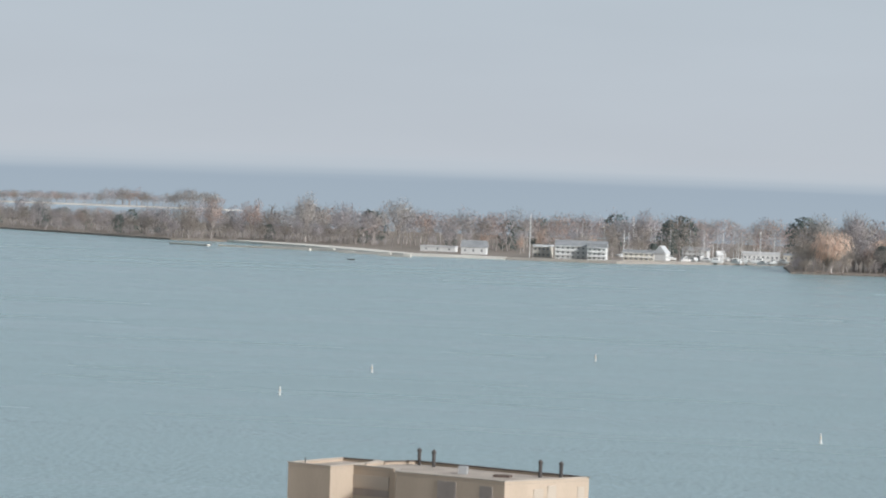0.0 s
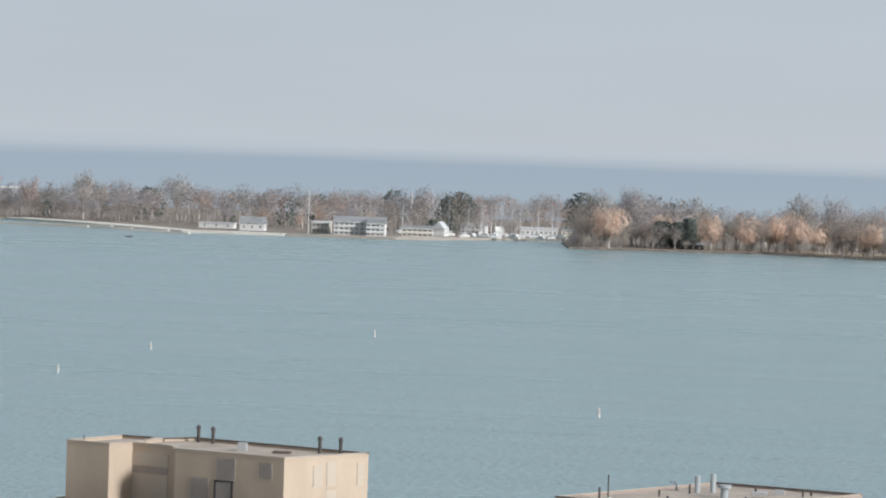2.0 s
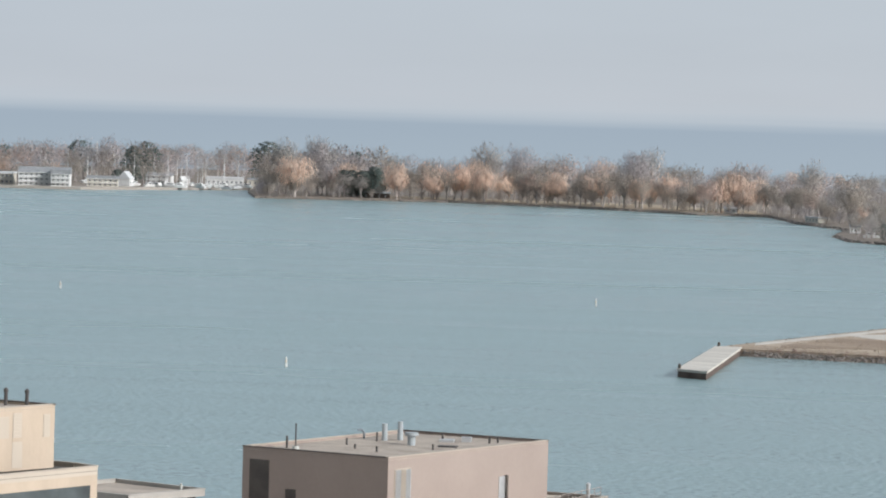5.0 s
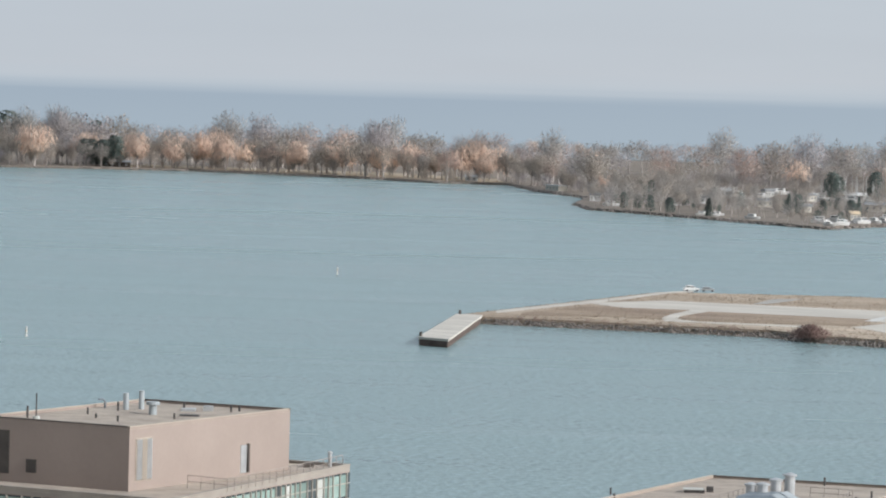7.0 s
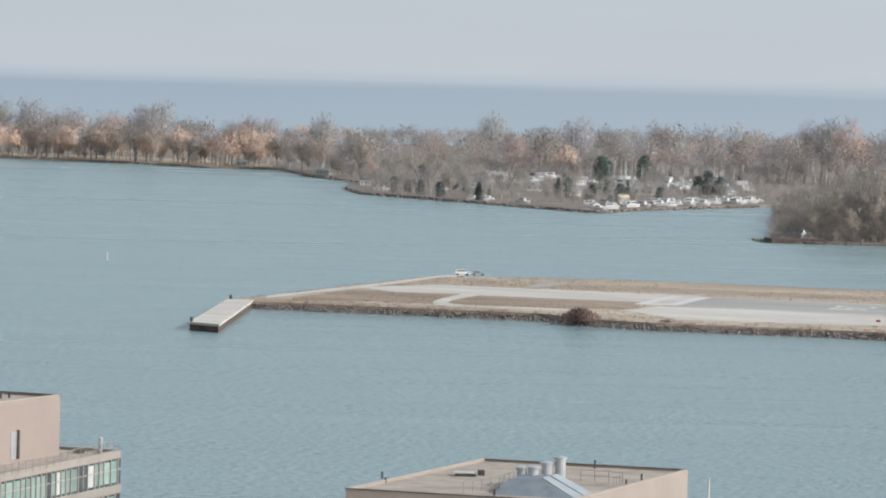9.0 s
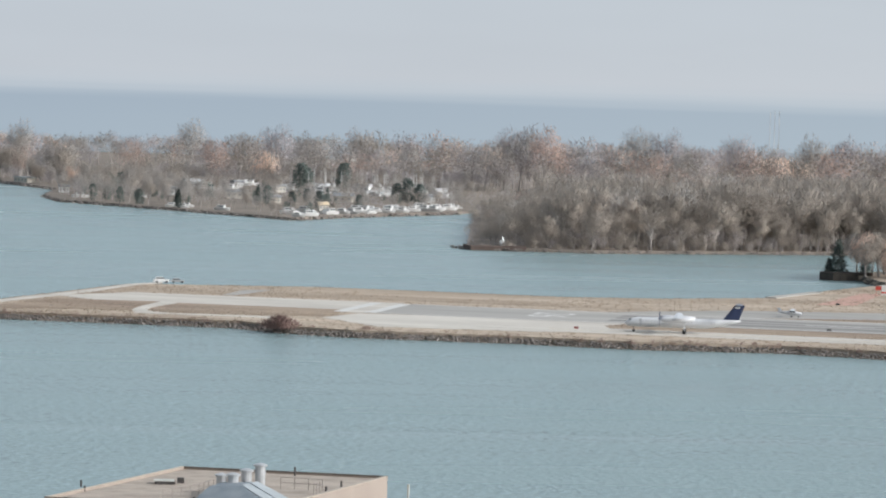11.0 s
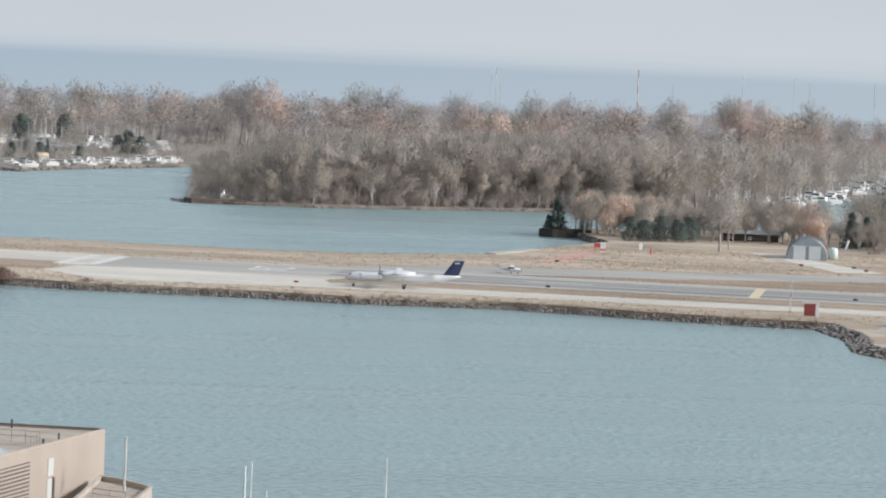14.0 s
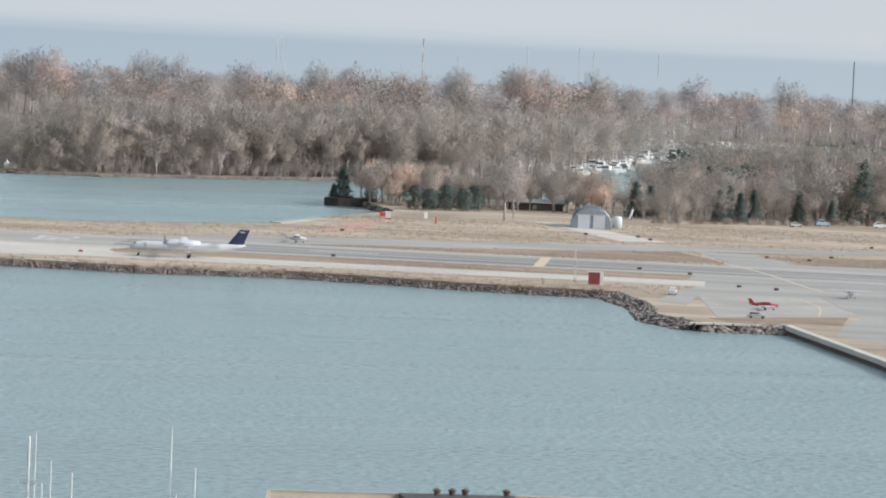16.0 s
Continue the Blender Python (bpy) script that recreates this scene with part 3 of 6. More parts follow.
def slivers(P, D, L, W, rng, face=None, soft=None):
    """Thin pointed twigs or leaves from P along D, shaded as the rounded crown that they make up."""
    n = len(P)
    D = D / (np.linalg.norm(D, axis=1, keepdims=True) + 1e-9)
    S = np.cross(D, rng.normal(size=(n, 3)) if face is None else face + rng.normal(0, 0.45, (n, 3)))
    S /= np.linalg.norm(S, axis=1, keepdims=True) + 1e-9
    V = np.empty((n, 3, 3))
    V[:, 0] = P - S * W[:, None] / 2
    V[:, 1] = P + S * W[:, None] / 2
    V[:, 2] = P + D * L[:, None]
    N = (face if soft is None else soft) + rng.normal(0, 0.22, (n, 3))
    N /= np.linalg.norm(N, axis=1, keepdims=True) + 1e-9
    return V.reshape(-1, 3), np.arange(3 * n).reshape(n, 3), np.repeat(N, 3, axis=0)


def unit(v):
    return v / (np.linalg.norm(v, axis=1, keepdims=True) + 1e-9)


def grow(seed, h, spread, twigs, width, style="bare", bare_stem=0.2, light=False, inner=False, twig=1.0):
    """A tree at the origin: wood and crown, each (verts, tris). The crown is a heap of rounded sprays."""
    rng = np.random.default_rng(seed)
    segs = []
    if style in ("fir", "pine"):
        segs.append((np.zeros(3), np.array([0, 0, h * 0.97]), h * 0.018, 0.05))
        z = rng.uniform(0.05, 1.0, twigs) ** (1.2 if style == "fir" else 0.9)
        a = rng.uniform(0, 2 * np.pi, twigs)
        if style == "fir":
            R = spread * (1.02 - z) * (1 + 0.18 * np.sin(z * 40 + 2 * a)) * rng.uniform(0.2, 1.0, twigs) ** 0.5
        else:
            R = spread * np.sqrt(np.clip(1 - ((z - 0.42) / 0.6) ** 2, 0.02, 1)) * (1 + 0.2 * np.sin(3 * a + 9 * z)) * rng.uniform(0.1, 1.0, twigs) ** 0.5
        P = np.stack([R * np.cos(a), R * np.sin(a), z * h * 0.97], 1)
        D = np.stack([np.cos(a), np.sin(a), rng.normal(-0.35, 0.4, twigs)], 1)
        D = D + rng.normal(0, 0.7, (twigs, 3))
        out = np.stack([np.cos(a), np.sin(a), np.full(twigs, 0.5)], 1)
        soft = unit(np.stack([np.cos(a), np.sin(a), np.full(twigs, 0.55)], 1))
        return tubes(segs, 5), slivers(P, D, rng.uniform(0.8, 1.8, twigs) * h / 14, np.full(twigs, width) * rng.uniform(0.7, 1.4, twigs), rng, out, soft)
    fork = h * bare_stem * rng.uniform(0.8, 1.2)
    lean = rng.normal(0, 0.03, 2) * h
    base, top = np.zeros(3), np.array([lean[0] * 0.4, lean[1] * 0.4, fork])
    r = 0.019 * h
    segs.append((base, top, r * 1.2, r * 0.85))
    low = 0.05 if bare_stem < 0.1 else (0.12 if inner or style in ("willow", "upright") else 0.22)
    mid_z, half_z = h * (0.97 + low) / 2, h * (0.97 - low) / 2
    core = np.array([lean[0], lean[1], mid_z])
    # rounded clumps that overlap into one uneven dome, fullest above the middle
    K = 7 if style == "upright" else 10
    gold = np.arange(K) * 2.39996 + rng.uniform(0, 6.28)
    up = np.linspace(-0.62, 0.8, K) + rng.normal(0, 0.05, K)
    rad = np.sqrt(1 - np.clip(up, -0.9, 0.9) ** 2) * rng.uniform(0.42, 0.64, K) * (1 + 0.25 * up)
    C = np.stack([core[0] + rad * np.cos(gold) * spread, core[1] + rad * np.sin(gold) * spread, mid_z + up * half_z * rng.uniform(0.66, 0.86, K)], 1)
    R = spread * rng.uniform(0.36, 0.54, K)
    C[0], R[0] = core, spread * 0.6
    # limbs fork twice on their way from the stem into the clumps
    stem_to = top + (core - top) * 0.6
    segs.append((top, stem_to, r * 0.75, r * 0.35))
    for i in range(1, K):
        start = top + (stem_to - top) * rng.uniform(0.0, 0.5)
        mid = start + (C[i] - start) * 0.5 + np.array([0, 0, 0.02 * h])
        segs.append((start, mid, r * 0.5, r * 0.3))
        for k in range(2):
            tip = C[i] + unit(rng.normal(size=(1, 3)) + (0, 0, 0.7))[0] * R[i] * 0.85
            segs.append((mid, tip, r * 0.28, r * 0.06))
    pick = rng.choice(K, twigs, p=R ** 2 / (R ** 2).sum())
    U = unit(rng.normal(size=(twigs, 3)))
    shell = np.clip(1.04 - np.abs(rng.normal(0, 0.42, twigs)), 0.05, 1.04)
    P = C[pick] + U * (R[pick] * shell)[:, None] * (1, 1, 1.12)
    round_out = unit((P - core) / (spread, spread, half_z))
    out = unit(U * 0.5 + round_out * 0.7 + (0, 0, 0.1))
    soft = unit(U * 0.35 + round_out * 0.6 + (0, 0, 0.45))
    if style == "willow":
        D = out * (0.4, 0.4, 0.05) + np.array([0, 0, -0.9]) + rng.normal(0, 0.16, (twigs, 3))
        L = rng.uniform(1.4, 3.4, twigs) * h / 20
        P[:, 2] += 0.05 * h
    elif style == "upright":
        D = out * 0.4 + np.array([0, 0, 0.95]) + rng.normal(0, 0.3, (twigs, 3))
        L = rng.uniform(0.9, 2.2, twigs) * h / 20
    else:
        D = out * 0.8 + np.array([0, 0, 0.45]) + rng.normal(0, 0.45, (twigs, 3))
        L = rng.uniform(0.7, 1.7, twigs) * h / 20
    P[:, 2] = np.clip(P[:, 2], h * 0.04, None)
    W = width * rng.uniform(0.6, 1.4, twigs)
    crown = slivers(P, D, L * twig, W, rng, out, soft)
    return tubes(segs[:2] if inner else segs[:14] if light else segs, 3 if light else 5), crown


STYLES = {
    "bare": (TWIG, BARK, "bare", "leafless grey-brown tree with fine upright twigs", "tree"),
    "grey": (TWIG_GREY, BARK, "bare", "leafless grey tree with a broad twiggy crown", "tree"),
    "willow": (WILLOW, BARK, "willow", "golden-leaved willow with hanging branches", "tree"),
    "russet": (RUSSET, BARK, "bare", "tree with thin russet autumn leaves", "tree"),
    "fir": (NEEDLE, BARK, "fir", "dark green pointed conifer near the water", "conifer"),
    "pine": (NEEDLE, BARK, "pine", "dark green rounded pine", "conifer"),
    # these two kinds carry the haze of distance in their twig colour
    "dull": (TWIG_HAZE, BARK, "bare", "leafless tree far across the water, tinted mauve-grey for haze", "tree"),
    "scrub": (TWIG_HAZE, BARK, "bare", "low leafless scrub near the water", "bush"),
    "thicket": (TWIG, BARK, "bare", "dense leafless brown thicket tree branching from the ground", "tree"),
    "stand": (TWIG, BARK, "upright", "slim leafless woodland tree with upright brown twigs", "tree"),
    "pale": (TWIG_GREY, BARK_PALE, "bare", "leafless tree with a pale trunk", "tree"),
}
NEAR = {k: [] for k in STYLES}
for k, (leaf, wood, style, label, cat) in STYLES.items():
    for j in range(4):
        n, w = {"fir": (1100, 0.5), "pine": (1100, 0.6), "willow": (1500, 0.25)}.get(k, (1500, 0.2))
        (wv, wt), (cv, ct, cn) = grow(100 + 7 * j + len(k), 20.0, {"fir": 4.5, "pine": 6.0, "willow": 7.8, "stand": 4.6}.get(k, 6.6), n, w, style, 0.04 if k in ("scrub", "thicket") else 0.14 if k == "willow" else 0.2)
        NEAR[k].append((tri_mesh("trunk", wv, wt, wood), tri_mesh("crown", cv, ct, leaf, cn)))


def tree(kind, x, y, z, h, wide=1.0, group="trees along the shore"):
    """A tree as a thing of its own."""
    leaf, wood, style, label, cat = STYLES[kind]
    trunk, crown = NEAR[kind][random.randrange(4)]
    ob = thing("conifer" if cat == "conifer" else "tree", x, y, z, random.uniform(0, 360), label, cat, group)
    s = h / 20.0
    ob.scale = (s * wide, s * wide, s)
    for n, me in (("trunk", trunk), ("crown", crown)):
        c = new(n, me)
        c.parent = ob
    return ob


def wood_set(twigs, width, inner, twig=1.0):
    return {k: [grow(300 + 5 * j + len(k), 20.0, {"fir": 4.5, "pine": 6.0, "stand": 4.8}.get(k, 6.9), {"fir": 320, "pine": 360, "scrub": 170}.get(k, twigs), {"fir": 0.85, "pine": 1.0, "scrub": 0.5}.get(k, width), STYLES[k][2], 0.04 if k in ("scrub", "thicket") else 0.2, True, inner, twig) for j in range(6)] for k in STYLES}


EDGE, MID = wood_set(420, 0.36, False), wood_set(560, 0.25, False)
INNER, FAR = wood_set(350, 0.28, True), wood_set(470, 0.29, True, 0.85)


def woods(name, spots, label, templates, front=None, edge=None):
    """Many trees too far off to count: one mesh of wood and one of each crown colour."""
    batches = {}
    for kind, x, y, z, h, wide in spots:
        (wv, wt), (cv, ct, cn) = (front if front and edge(x, y) else templates)[kind][random.randrange(6)]
        a, s = random.uniform(0, 6.283), h / 20.0
        turn = np.array([(math.cos(a), math.sin(a), 0), (-math.sin(a), math.cos(a), 0), (0, 0, 1)])
        size = np.array([wide * s, wide * s, s])
        for m, v, t, nv in ((STYLES[kind][1], wv, wt, np.zeros_like(wv)), (STYLES[kind][0], cv, ct, cn)):
            batches.setdefault(m.name, []).append((v @ turn * size + (x, y, z), t, nv @ turn))
    for key, items in batches.items():
        off, vs, ts, ns = 0, [], [], []
        for v, t, nv in items:
            vs.append(v)
            ts.append(t + off)
            ns.append(nv)
            off += len(v)
        soft = np.concatenate(ns)
        ob = new(name, tri_mesh(name, np.concatenate(vs), np.concatenate(ts), bpy.data.materials[key], soft if soft.any() else None))
        tagged(ob, label, "woods", kind="stuff")


def scatter(poly, step, jitter=0.42):
    xs, ys = [p[0] for p in poly], [p[1] for p in poly]
    out, y = [], min(ys)
    while y < max(ys):
        x = min(xs)
        while x < max(xs):
            px, py = x + random.uniform(-jitter, jitter) * step, y + random.uniform(-jitter, jitter) * step
            if inside(px, py, poly):
                out.append((px, py))
            x += step
        y += step
    return out


def choose(*pairs):
    r = random.random() * sum(w for _, w in pairs)
    for k, w in pairs:
        r -= w
        if r <= 0:
            return k
    return pairs[-1][0]


random.seed(11)


def ceiling_of_woods(y, k):
    """The height that a tree may reach so that the wood keeps an even top as it runs back."""
    return 69 - k * y - 1.3


# the wooded island behind the airfield: front rank as single trees, the rest as woods
FRONT = [(182, 1644), (216, 1634), (267, 1651), (319, 1672), (390, 1690)]
for (x0, y0), (x1, y1) in zip(FRONT, FRONT[1:]):
    n = int(math.hypot(x1 - x0, y1 - y0) / 4.2)
    for i in range(n):
        s = (i + random.uniform(0, 1)) / n
        x = x0 + (x1 - x0) * s
        tree(choose(("stand", 5), ("bare", 4), ("thicket", 3), ("pale", 0.3)), x, y0 + (y1 - y0) * s + random.uniform(-3, 14), 1.2, random.uniform(15, 27) if x > 205 else random.uniform(9, 17), random.uniform(1.0, 1.45), "bare trees along the wooded shore")
spots = []
for i in range(170):
    s = random.random() * 3.999
    (x0, y0), (x1, y1) = FRONT[int(s)], FRONT[int(s) + 1]
    spots.append((choose(("thicket", 5), ("scrub", 2)), x0 + (x1 - x0) * (s % 1), y0 + (y1 - y0) * (s % 1) + random.uniform(-8, 6), 1.2, random.uniform(3, 10), 1.3))
for x, y in scatter([(186, 1660), (216, 1647), (267, 1664), (319, 1686), (390, 1702), (440, 1715), (470, 1800), (450, 1900), (500, 2050), (330, 2200), (214, 2060), (190, 1800)], 9.0):
    if x / y > 0.216 and y > 1715 and random.random() < 0.6:
        continue
    if y > 1900 and random.random() < 0.3:
        continue
    cap = ceiling_of_woods(y, 0.0219 - 0.0016 * min(1, max(0, (x / y - 0.15) / 0.03)))
    h = cap * random.uniform(0.74, 0.94) * (1 + 0.1 * noise.noise((x * 0.02, y * 0.02, 0)))
    edge = x - (176 + (y - 1640) * 0.1)
    spots.append((choose(("stand", 8), ("bare", 4), ("grey", 1.2), ("pale", 0.3), ("russet", 0.2)), x, y, 1.2, h * min(1, 0.42 + max(edge, 0) / 60), random.uniform(0.95, 1.25)))
for x, y in scatter([(500, 2060), (330, 2210), (220, 2080), (330, 2340), (560, 2410), (690, 2320)], 21):
    spots.append((choose(("bare", 6), ("grey", 5), ("russet", 0.5)), x, y, 1.2, ceiling_of_woods(y, 0.0195) * random.uniform(0.75, 1.0), random.uniform(1.1, 1.4)))
for i in range(75):
    s = random.random()
    k = random.uniform(-1, 20)
    spots.append((choose(("bare", 2), ("thicket", 5), ("scrub", 1)), 166 + s * 42 + k, 1645 + s * 410, 1.2, random.uniform(3.5, 6) + k * 0.35, 1.3))
woods("woods", spots, "dense leafless grey-brown woods on the island", INNER, MID, lambda x, y: y < 1712 or x < 225)

# the long island across the harbour
SHORE = [(-1117, 3040), (-1017, 2960), (-923, 2886), (-861, 2905), (-760, 2860), (-690, 2800), (-560, 2830), (-441, 2880), (-405, 2630), (-340, 2650), (-281, 2668), (-163, 2608), (-109, 2548), (-58, 2550), (-32, 2420), (2, 2310), (5, 2110)]


def shore_y(x):
    """How far off the island's near shore lies."""
    return next((y0 + (y1 - y0) * (x - x0) / (x1 - x0) for (x0, y0), (x1, y1) in zip(SHORE, SHORE[1:]) if x0 <= x <= x1), 3080 if x < 0 else 2440)


spots = []
for x, y in scatter(BACK, 24):
    if y > 3380 or abs(x + 0.01 * y) > 0.37 * y:
        continue
    front = shore_y(x)
    depth = y - front
    if depth > 160 and random.random() < 0.7:
        continue
    if depth < 22 or (5 < x < 70 and y < 2560) or (70 <= x < 260 and y < 2470) or (-760 < x < -430 and depth < 60):
        continue
    k = 0.0122 + 0.0029 * min(1, max(0, (-820 - x) / 220)) if x < -760 else 0.0122 if x < -330 else 0.0132 if x < -200 else 0.0139 if x < -80 else 0.0147 if x < 100 else 0.0147 - 0.0014 * min(1, (x - 100) / 80)
    h = ceiling_of_woods(y, k) * random.uniform(0.7, 1.0) * (1 + 0.3 * noise.noise((x * 0.016, y * 0.016, 3.0)))
    if -330 < x < -20 and depth < 90:
        kinds, h = (("willow", 4), ("bare", 2), ("russet", 2)), random.uniform(17, 24)
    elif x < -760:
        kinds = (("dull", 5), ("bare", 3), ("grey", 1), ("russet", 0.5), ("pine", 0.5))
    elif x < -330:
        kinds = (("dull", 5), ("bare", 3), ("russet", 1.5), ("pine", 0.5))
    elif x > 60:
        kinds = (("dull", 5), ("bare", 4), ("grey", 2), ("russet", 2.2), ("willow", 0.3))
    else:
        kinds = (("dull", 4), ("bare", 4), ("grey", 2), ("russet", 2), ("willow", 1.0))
    if random.random() < 0.05 and depth < 330:
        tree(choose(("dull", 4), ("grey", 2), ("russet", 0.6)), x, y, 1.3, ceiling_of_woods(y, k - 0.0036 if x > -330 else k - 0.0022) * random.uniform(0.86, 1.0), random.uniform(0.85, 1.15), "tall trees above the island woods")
        continue
    spots.append((choose(*kinds), x, y, 1.3, h, random.uniform(1.1, 1.5)))
for (x0, y0), (x1, y1) in zip(SHORE, SHORE[1:]):
    for i in range(int(math.hypot(x1 - x0, y1 - y0) / 7)):
        s = random.random()
        if -745 < x0 + (x1 - x0) * s < -430 or (-230 < x0 + (x1 - x0) * s < -60 and random.random() < 0.7):
            continue
        spots.append(("scrub", x0 + (x1 - x0) * s, y0 + (y1 - y0) * s + random.uniform(0, 34), 1.3, random.uniform(5, 11), 1.3))
for x, y in scatter([(66, 2470), (262, 2475), (300, 2560), (40, 2570)], 11):
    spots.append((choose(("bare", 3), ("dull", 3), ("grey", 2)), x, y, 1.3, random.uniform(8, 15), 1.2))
LAGOON = [(320, 2402), (560, 2474), (710, 2434), (800, 2504), (900, 2444), (1300, 2404)]
for (x0, y0), (x1, y1) in zip(LAGOON, LAGOON[1:]):
    for i in range(int(math.hypot(x1 - x0, y1 - y0) / 3)):
        s = random.random()
        spots.append(("scrub", x0 + (x1 - x0) * s, y0 + (y1 - y0) * s + random.uniform(2, 40), 1.3, random.uniform(6, 13), 1.3))
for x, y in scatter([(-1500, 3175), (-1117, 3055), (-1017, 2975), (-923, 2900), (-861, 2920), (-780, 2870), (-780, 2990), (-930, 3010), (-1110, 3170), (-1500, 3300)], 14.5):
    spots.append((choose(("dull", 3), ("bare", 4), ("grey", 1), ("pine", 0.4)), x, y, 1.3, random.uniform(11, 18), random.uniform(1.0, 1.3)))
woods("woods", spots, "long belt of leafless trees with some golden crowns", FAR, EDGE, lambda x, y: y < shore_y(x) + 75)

for i in range(78):
    s = i / 77
    x = -400 + s * 395 + random.uniform(-3, 3)
    y0 = next(ya + (yb - ya) * (x - xa) / (xb - xa) for (xa, ya), (xb, yb) in zip(SHORE, SHORE[1:]) if xa <= x <= xb)
    gold = -310 < x < -70
    k = choose(("willow", 4.5 if gold else 0.8), ("russet", 1.2 if gold else 0.4), ("bare", 3.5), ("grey", 1.5))
    tree(k, x, y0 + random.uniform(-5, 60), 1.3, random.uniform(15, 29) if k == "willow" else random.uniform(11, 25), random.uniform(1.05, 1.55), "trees along the island shore")
for i in range(46):
    x = random.uniform(-400, -8)
    y0 = next(ya + (yb - ya) * (x - xa) / (xb - xa) for (xa, ya), (xb, yb) in zip(SHORE, SHORE[1:]) if xa <= x <= xb)
    tree(choose(("thicket", 5), ("bare", 2)), x, y0 + random.uniform(-6, 30), 1.3, random.uniform(5, 13), random.uniform(1.0, 1.5), "low trees along the island shore")
for i in range(5):
    tree("pine", -352 + i * 5.6 + random.uniform(-2, 2), 2672 + random.uniform(-6, 10), 1.3, random.uniform(17, 23), 1.1, "dark pines on the island shore")

spots = []
for x, y in scatter([(-1710, 4428), (-1362, 4428), (-1345, 4444), (-1710, 4472)], 9):
    bump = 8 * math.exp(-((x + 1480) / 30) ** 2) + 9 * math.exp(-((x + 1395) / 26) ** 2)
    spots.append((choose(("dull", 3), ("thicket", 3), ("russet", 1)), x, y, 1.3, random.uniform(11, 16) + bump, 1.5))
woods("woods", spots, "thin far-off woods on a sand spit", FAR)


# ---- wall and roof helpers for the towers ----
def wall_box(bm, a, b, s0, s1, z0, z1, d0, d1):
    """A box on the wall from a to b (outside to the right of a to b): metres along it, heights, and depths outwards."""
    a, b = Vector(a), Vector(b)
    t = (b - a).normalized()
    n = Vector((t.y, -t.x))
    v = []
    for z in (z0, z1):
        for s, d in ((s0, d0), (s1, d0), (s1, d1), (s0, d1)):
            p = a + t * s + n * d
            v.append(bm.verts.new((p.x, p.y, z)))
    for f in ((0, 3, 2, 1), (4, 5, 6, 7), (0, 1, 5, 4), (1, 2, 6, 5), (2, 3, 7, 6), (3, 0, 4, 7)):
        bm.faces.new([v[i] for i in f])


def on_wall(name, parent, a, b, s0, s1, z0, z1, d0, d1, material, label=""):
    bm = bmesh.new()
    wall_box(bm, a, b, s0, s1, z0, z1, d0, d1)
    return part(name, bm, material, parent, label)


def length(a, b):
    return (Vector(b) - Vector(a)).length


def roof_block(parent, pts, z0, z1, wall, cap, gravel=GRAVEL, lip=0.2, dark_edges=(), name="plant_room"):
    """Walls, sunken roof, parapet and coping of one block; pts run anticlockwise."""
    slab(name, pts, z0, z1 - lip, wall, "", "", parent)
    slab("roof", pts, z1 - lip, z1 - lip + 0.03, gravel, "gravelled flat roof", "", parent)
    for i, a in enumerate(pts):
        b = pts[(i + 1) % len(pts)]
        w = length(a, b)
        on_wall("parapet", parent, a, b, 0.0, w - 0.22, z1 - lip + 0.03, z1, -0.22, 0.0, wall)
        on_wall("coping", parent, a, b, -0.04, w - 0.18, z1, z1 + 0.09, -0.28, 0.05, COPING_DARK if i in dark_edges else cap, "weathered metal coping")


def louvre(parent, a, b, s0, s1, z0, z1, slats, material=LOUVRE, slat=None):
    frame_ob = on_wall("louvre", parent, a, b, s0, s1, z0, z1, 0.0, 0.03, material, "dark ventilation louvre")
    h = (z1 - z0) / slats
    for i in range(slats):
        bm = bmesh.new()
        wall_box(bm, a, b, s0 + 0.05, s1 - 0.05, z0 + (i + 0.25) * h, z0 + (i + 0.75) * h, 0.03, 0.06 if slat is None else 0.14)
        part("slat", bm, slat or material, frame_ob)


def stack(parent, x, y, z, h, r, material, cap=True, label="", name="vent_stack"):
    bm = bmesh.new()
    rod(bm, (x, y, z), (x, y, z + h), r, r, 12)
    ob = part(name, bm, material, parent, label)
    if cap:
        bm = bmesh.new()
        rod(bm, (x, y, z + h), (x, y, z + h + 0.14), r * 1.35, r * 1.35, 12)
        rod(bm, (x, y, z + h + 0.14), (x, y, z + h + 0.30), r * 1.35, r * 0.2, 12)
        part("cap", bm, material, ob)
    return ob


def railing(parent, p0, p1, z, h=1.05, step=1.5):
    p0, p1 = Vector(p0), Vector(p1)
    n = max(1, round((p1 - p0).length / step))
    ob = part("railing", bmesh_rods([((*p0, z + k), (*p1, z + k)) for k in (h, h * 0.55)], 0.03), DOOR_GREY, parent, "thin grey steel railing")
    for i in range(n + 1):
        q = p0.lerp(p1, i / n)
        part("post", bmesh_rods([((*q, z), (*q, z + h))], 0.03), DOOR_GREY, ob)


def bmesh_rods(pairs, r):
    bm = bmesh.new()
    for a, b in pairs:
        rod(bm, a, b, r, r, 6)
    return bm


def tower_body(parent, pts, z1, wall, floors=3.0):
    """The storeys below: walls, floor bands and a row of windows a storey."""
    slab("wall", pts, 1.5, z1, wall, "", "", parent)
    k = 0
    for i, a in enumerate(pts):
        b = pts[(i + 1) % len(pts)]
        w = length(a, b)
        z = z1 - floors
        while z > 3.0:
            on_wall("window_band", parent, a, b, 0.8, w - 0.8, z + 0.9, z + 2.3, -0.02, 0.05, GLASS_DARK, "band of dark windows")
            z -= floors * 2
            k += 1


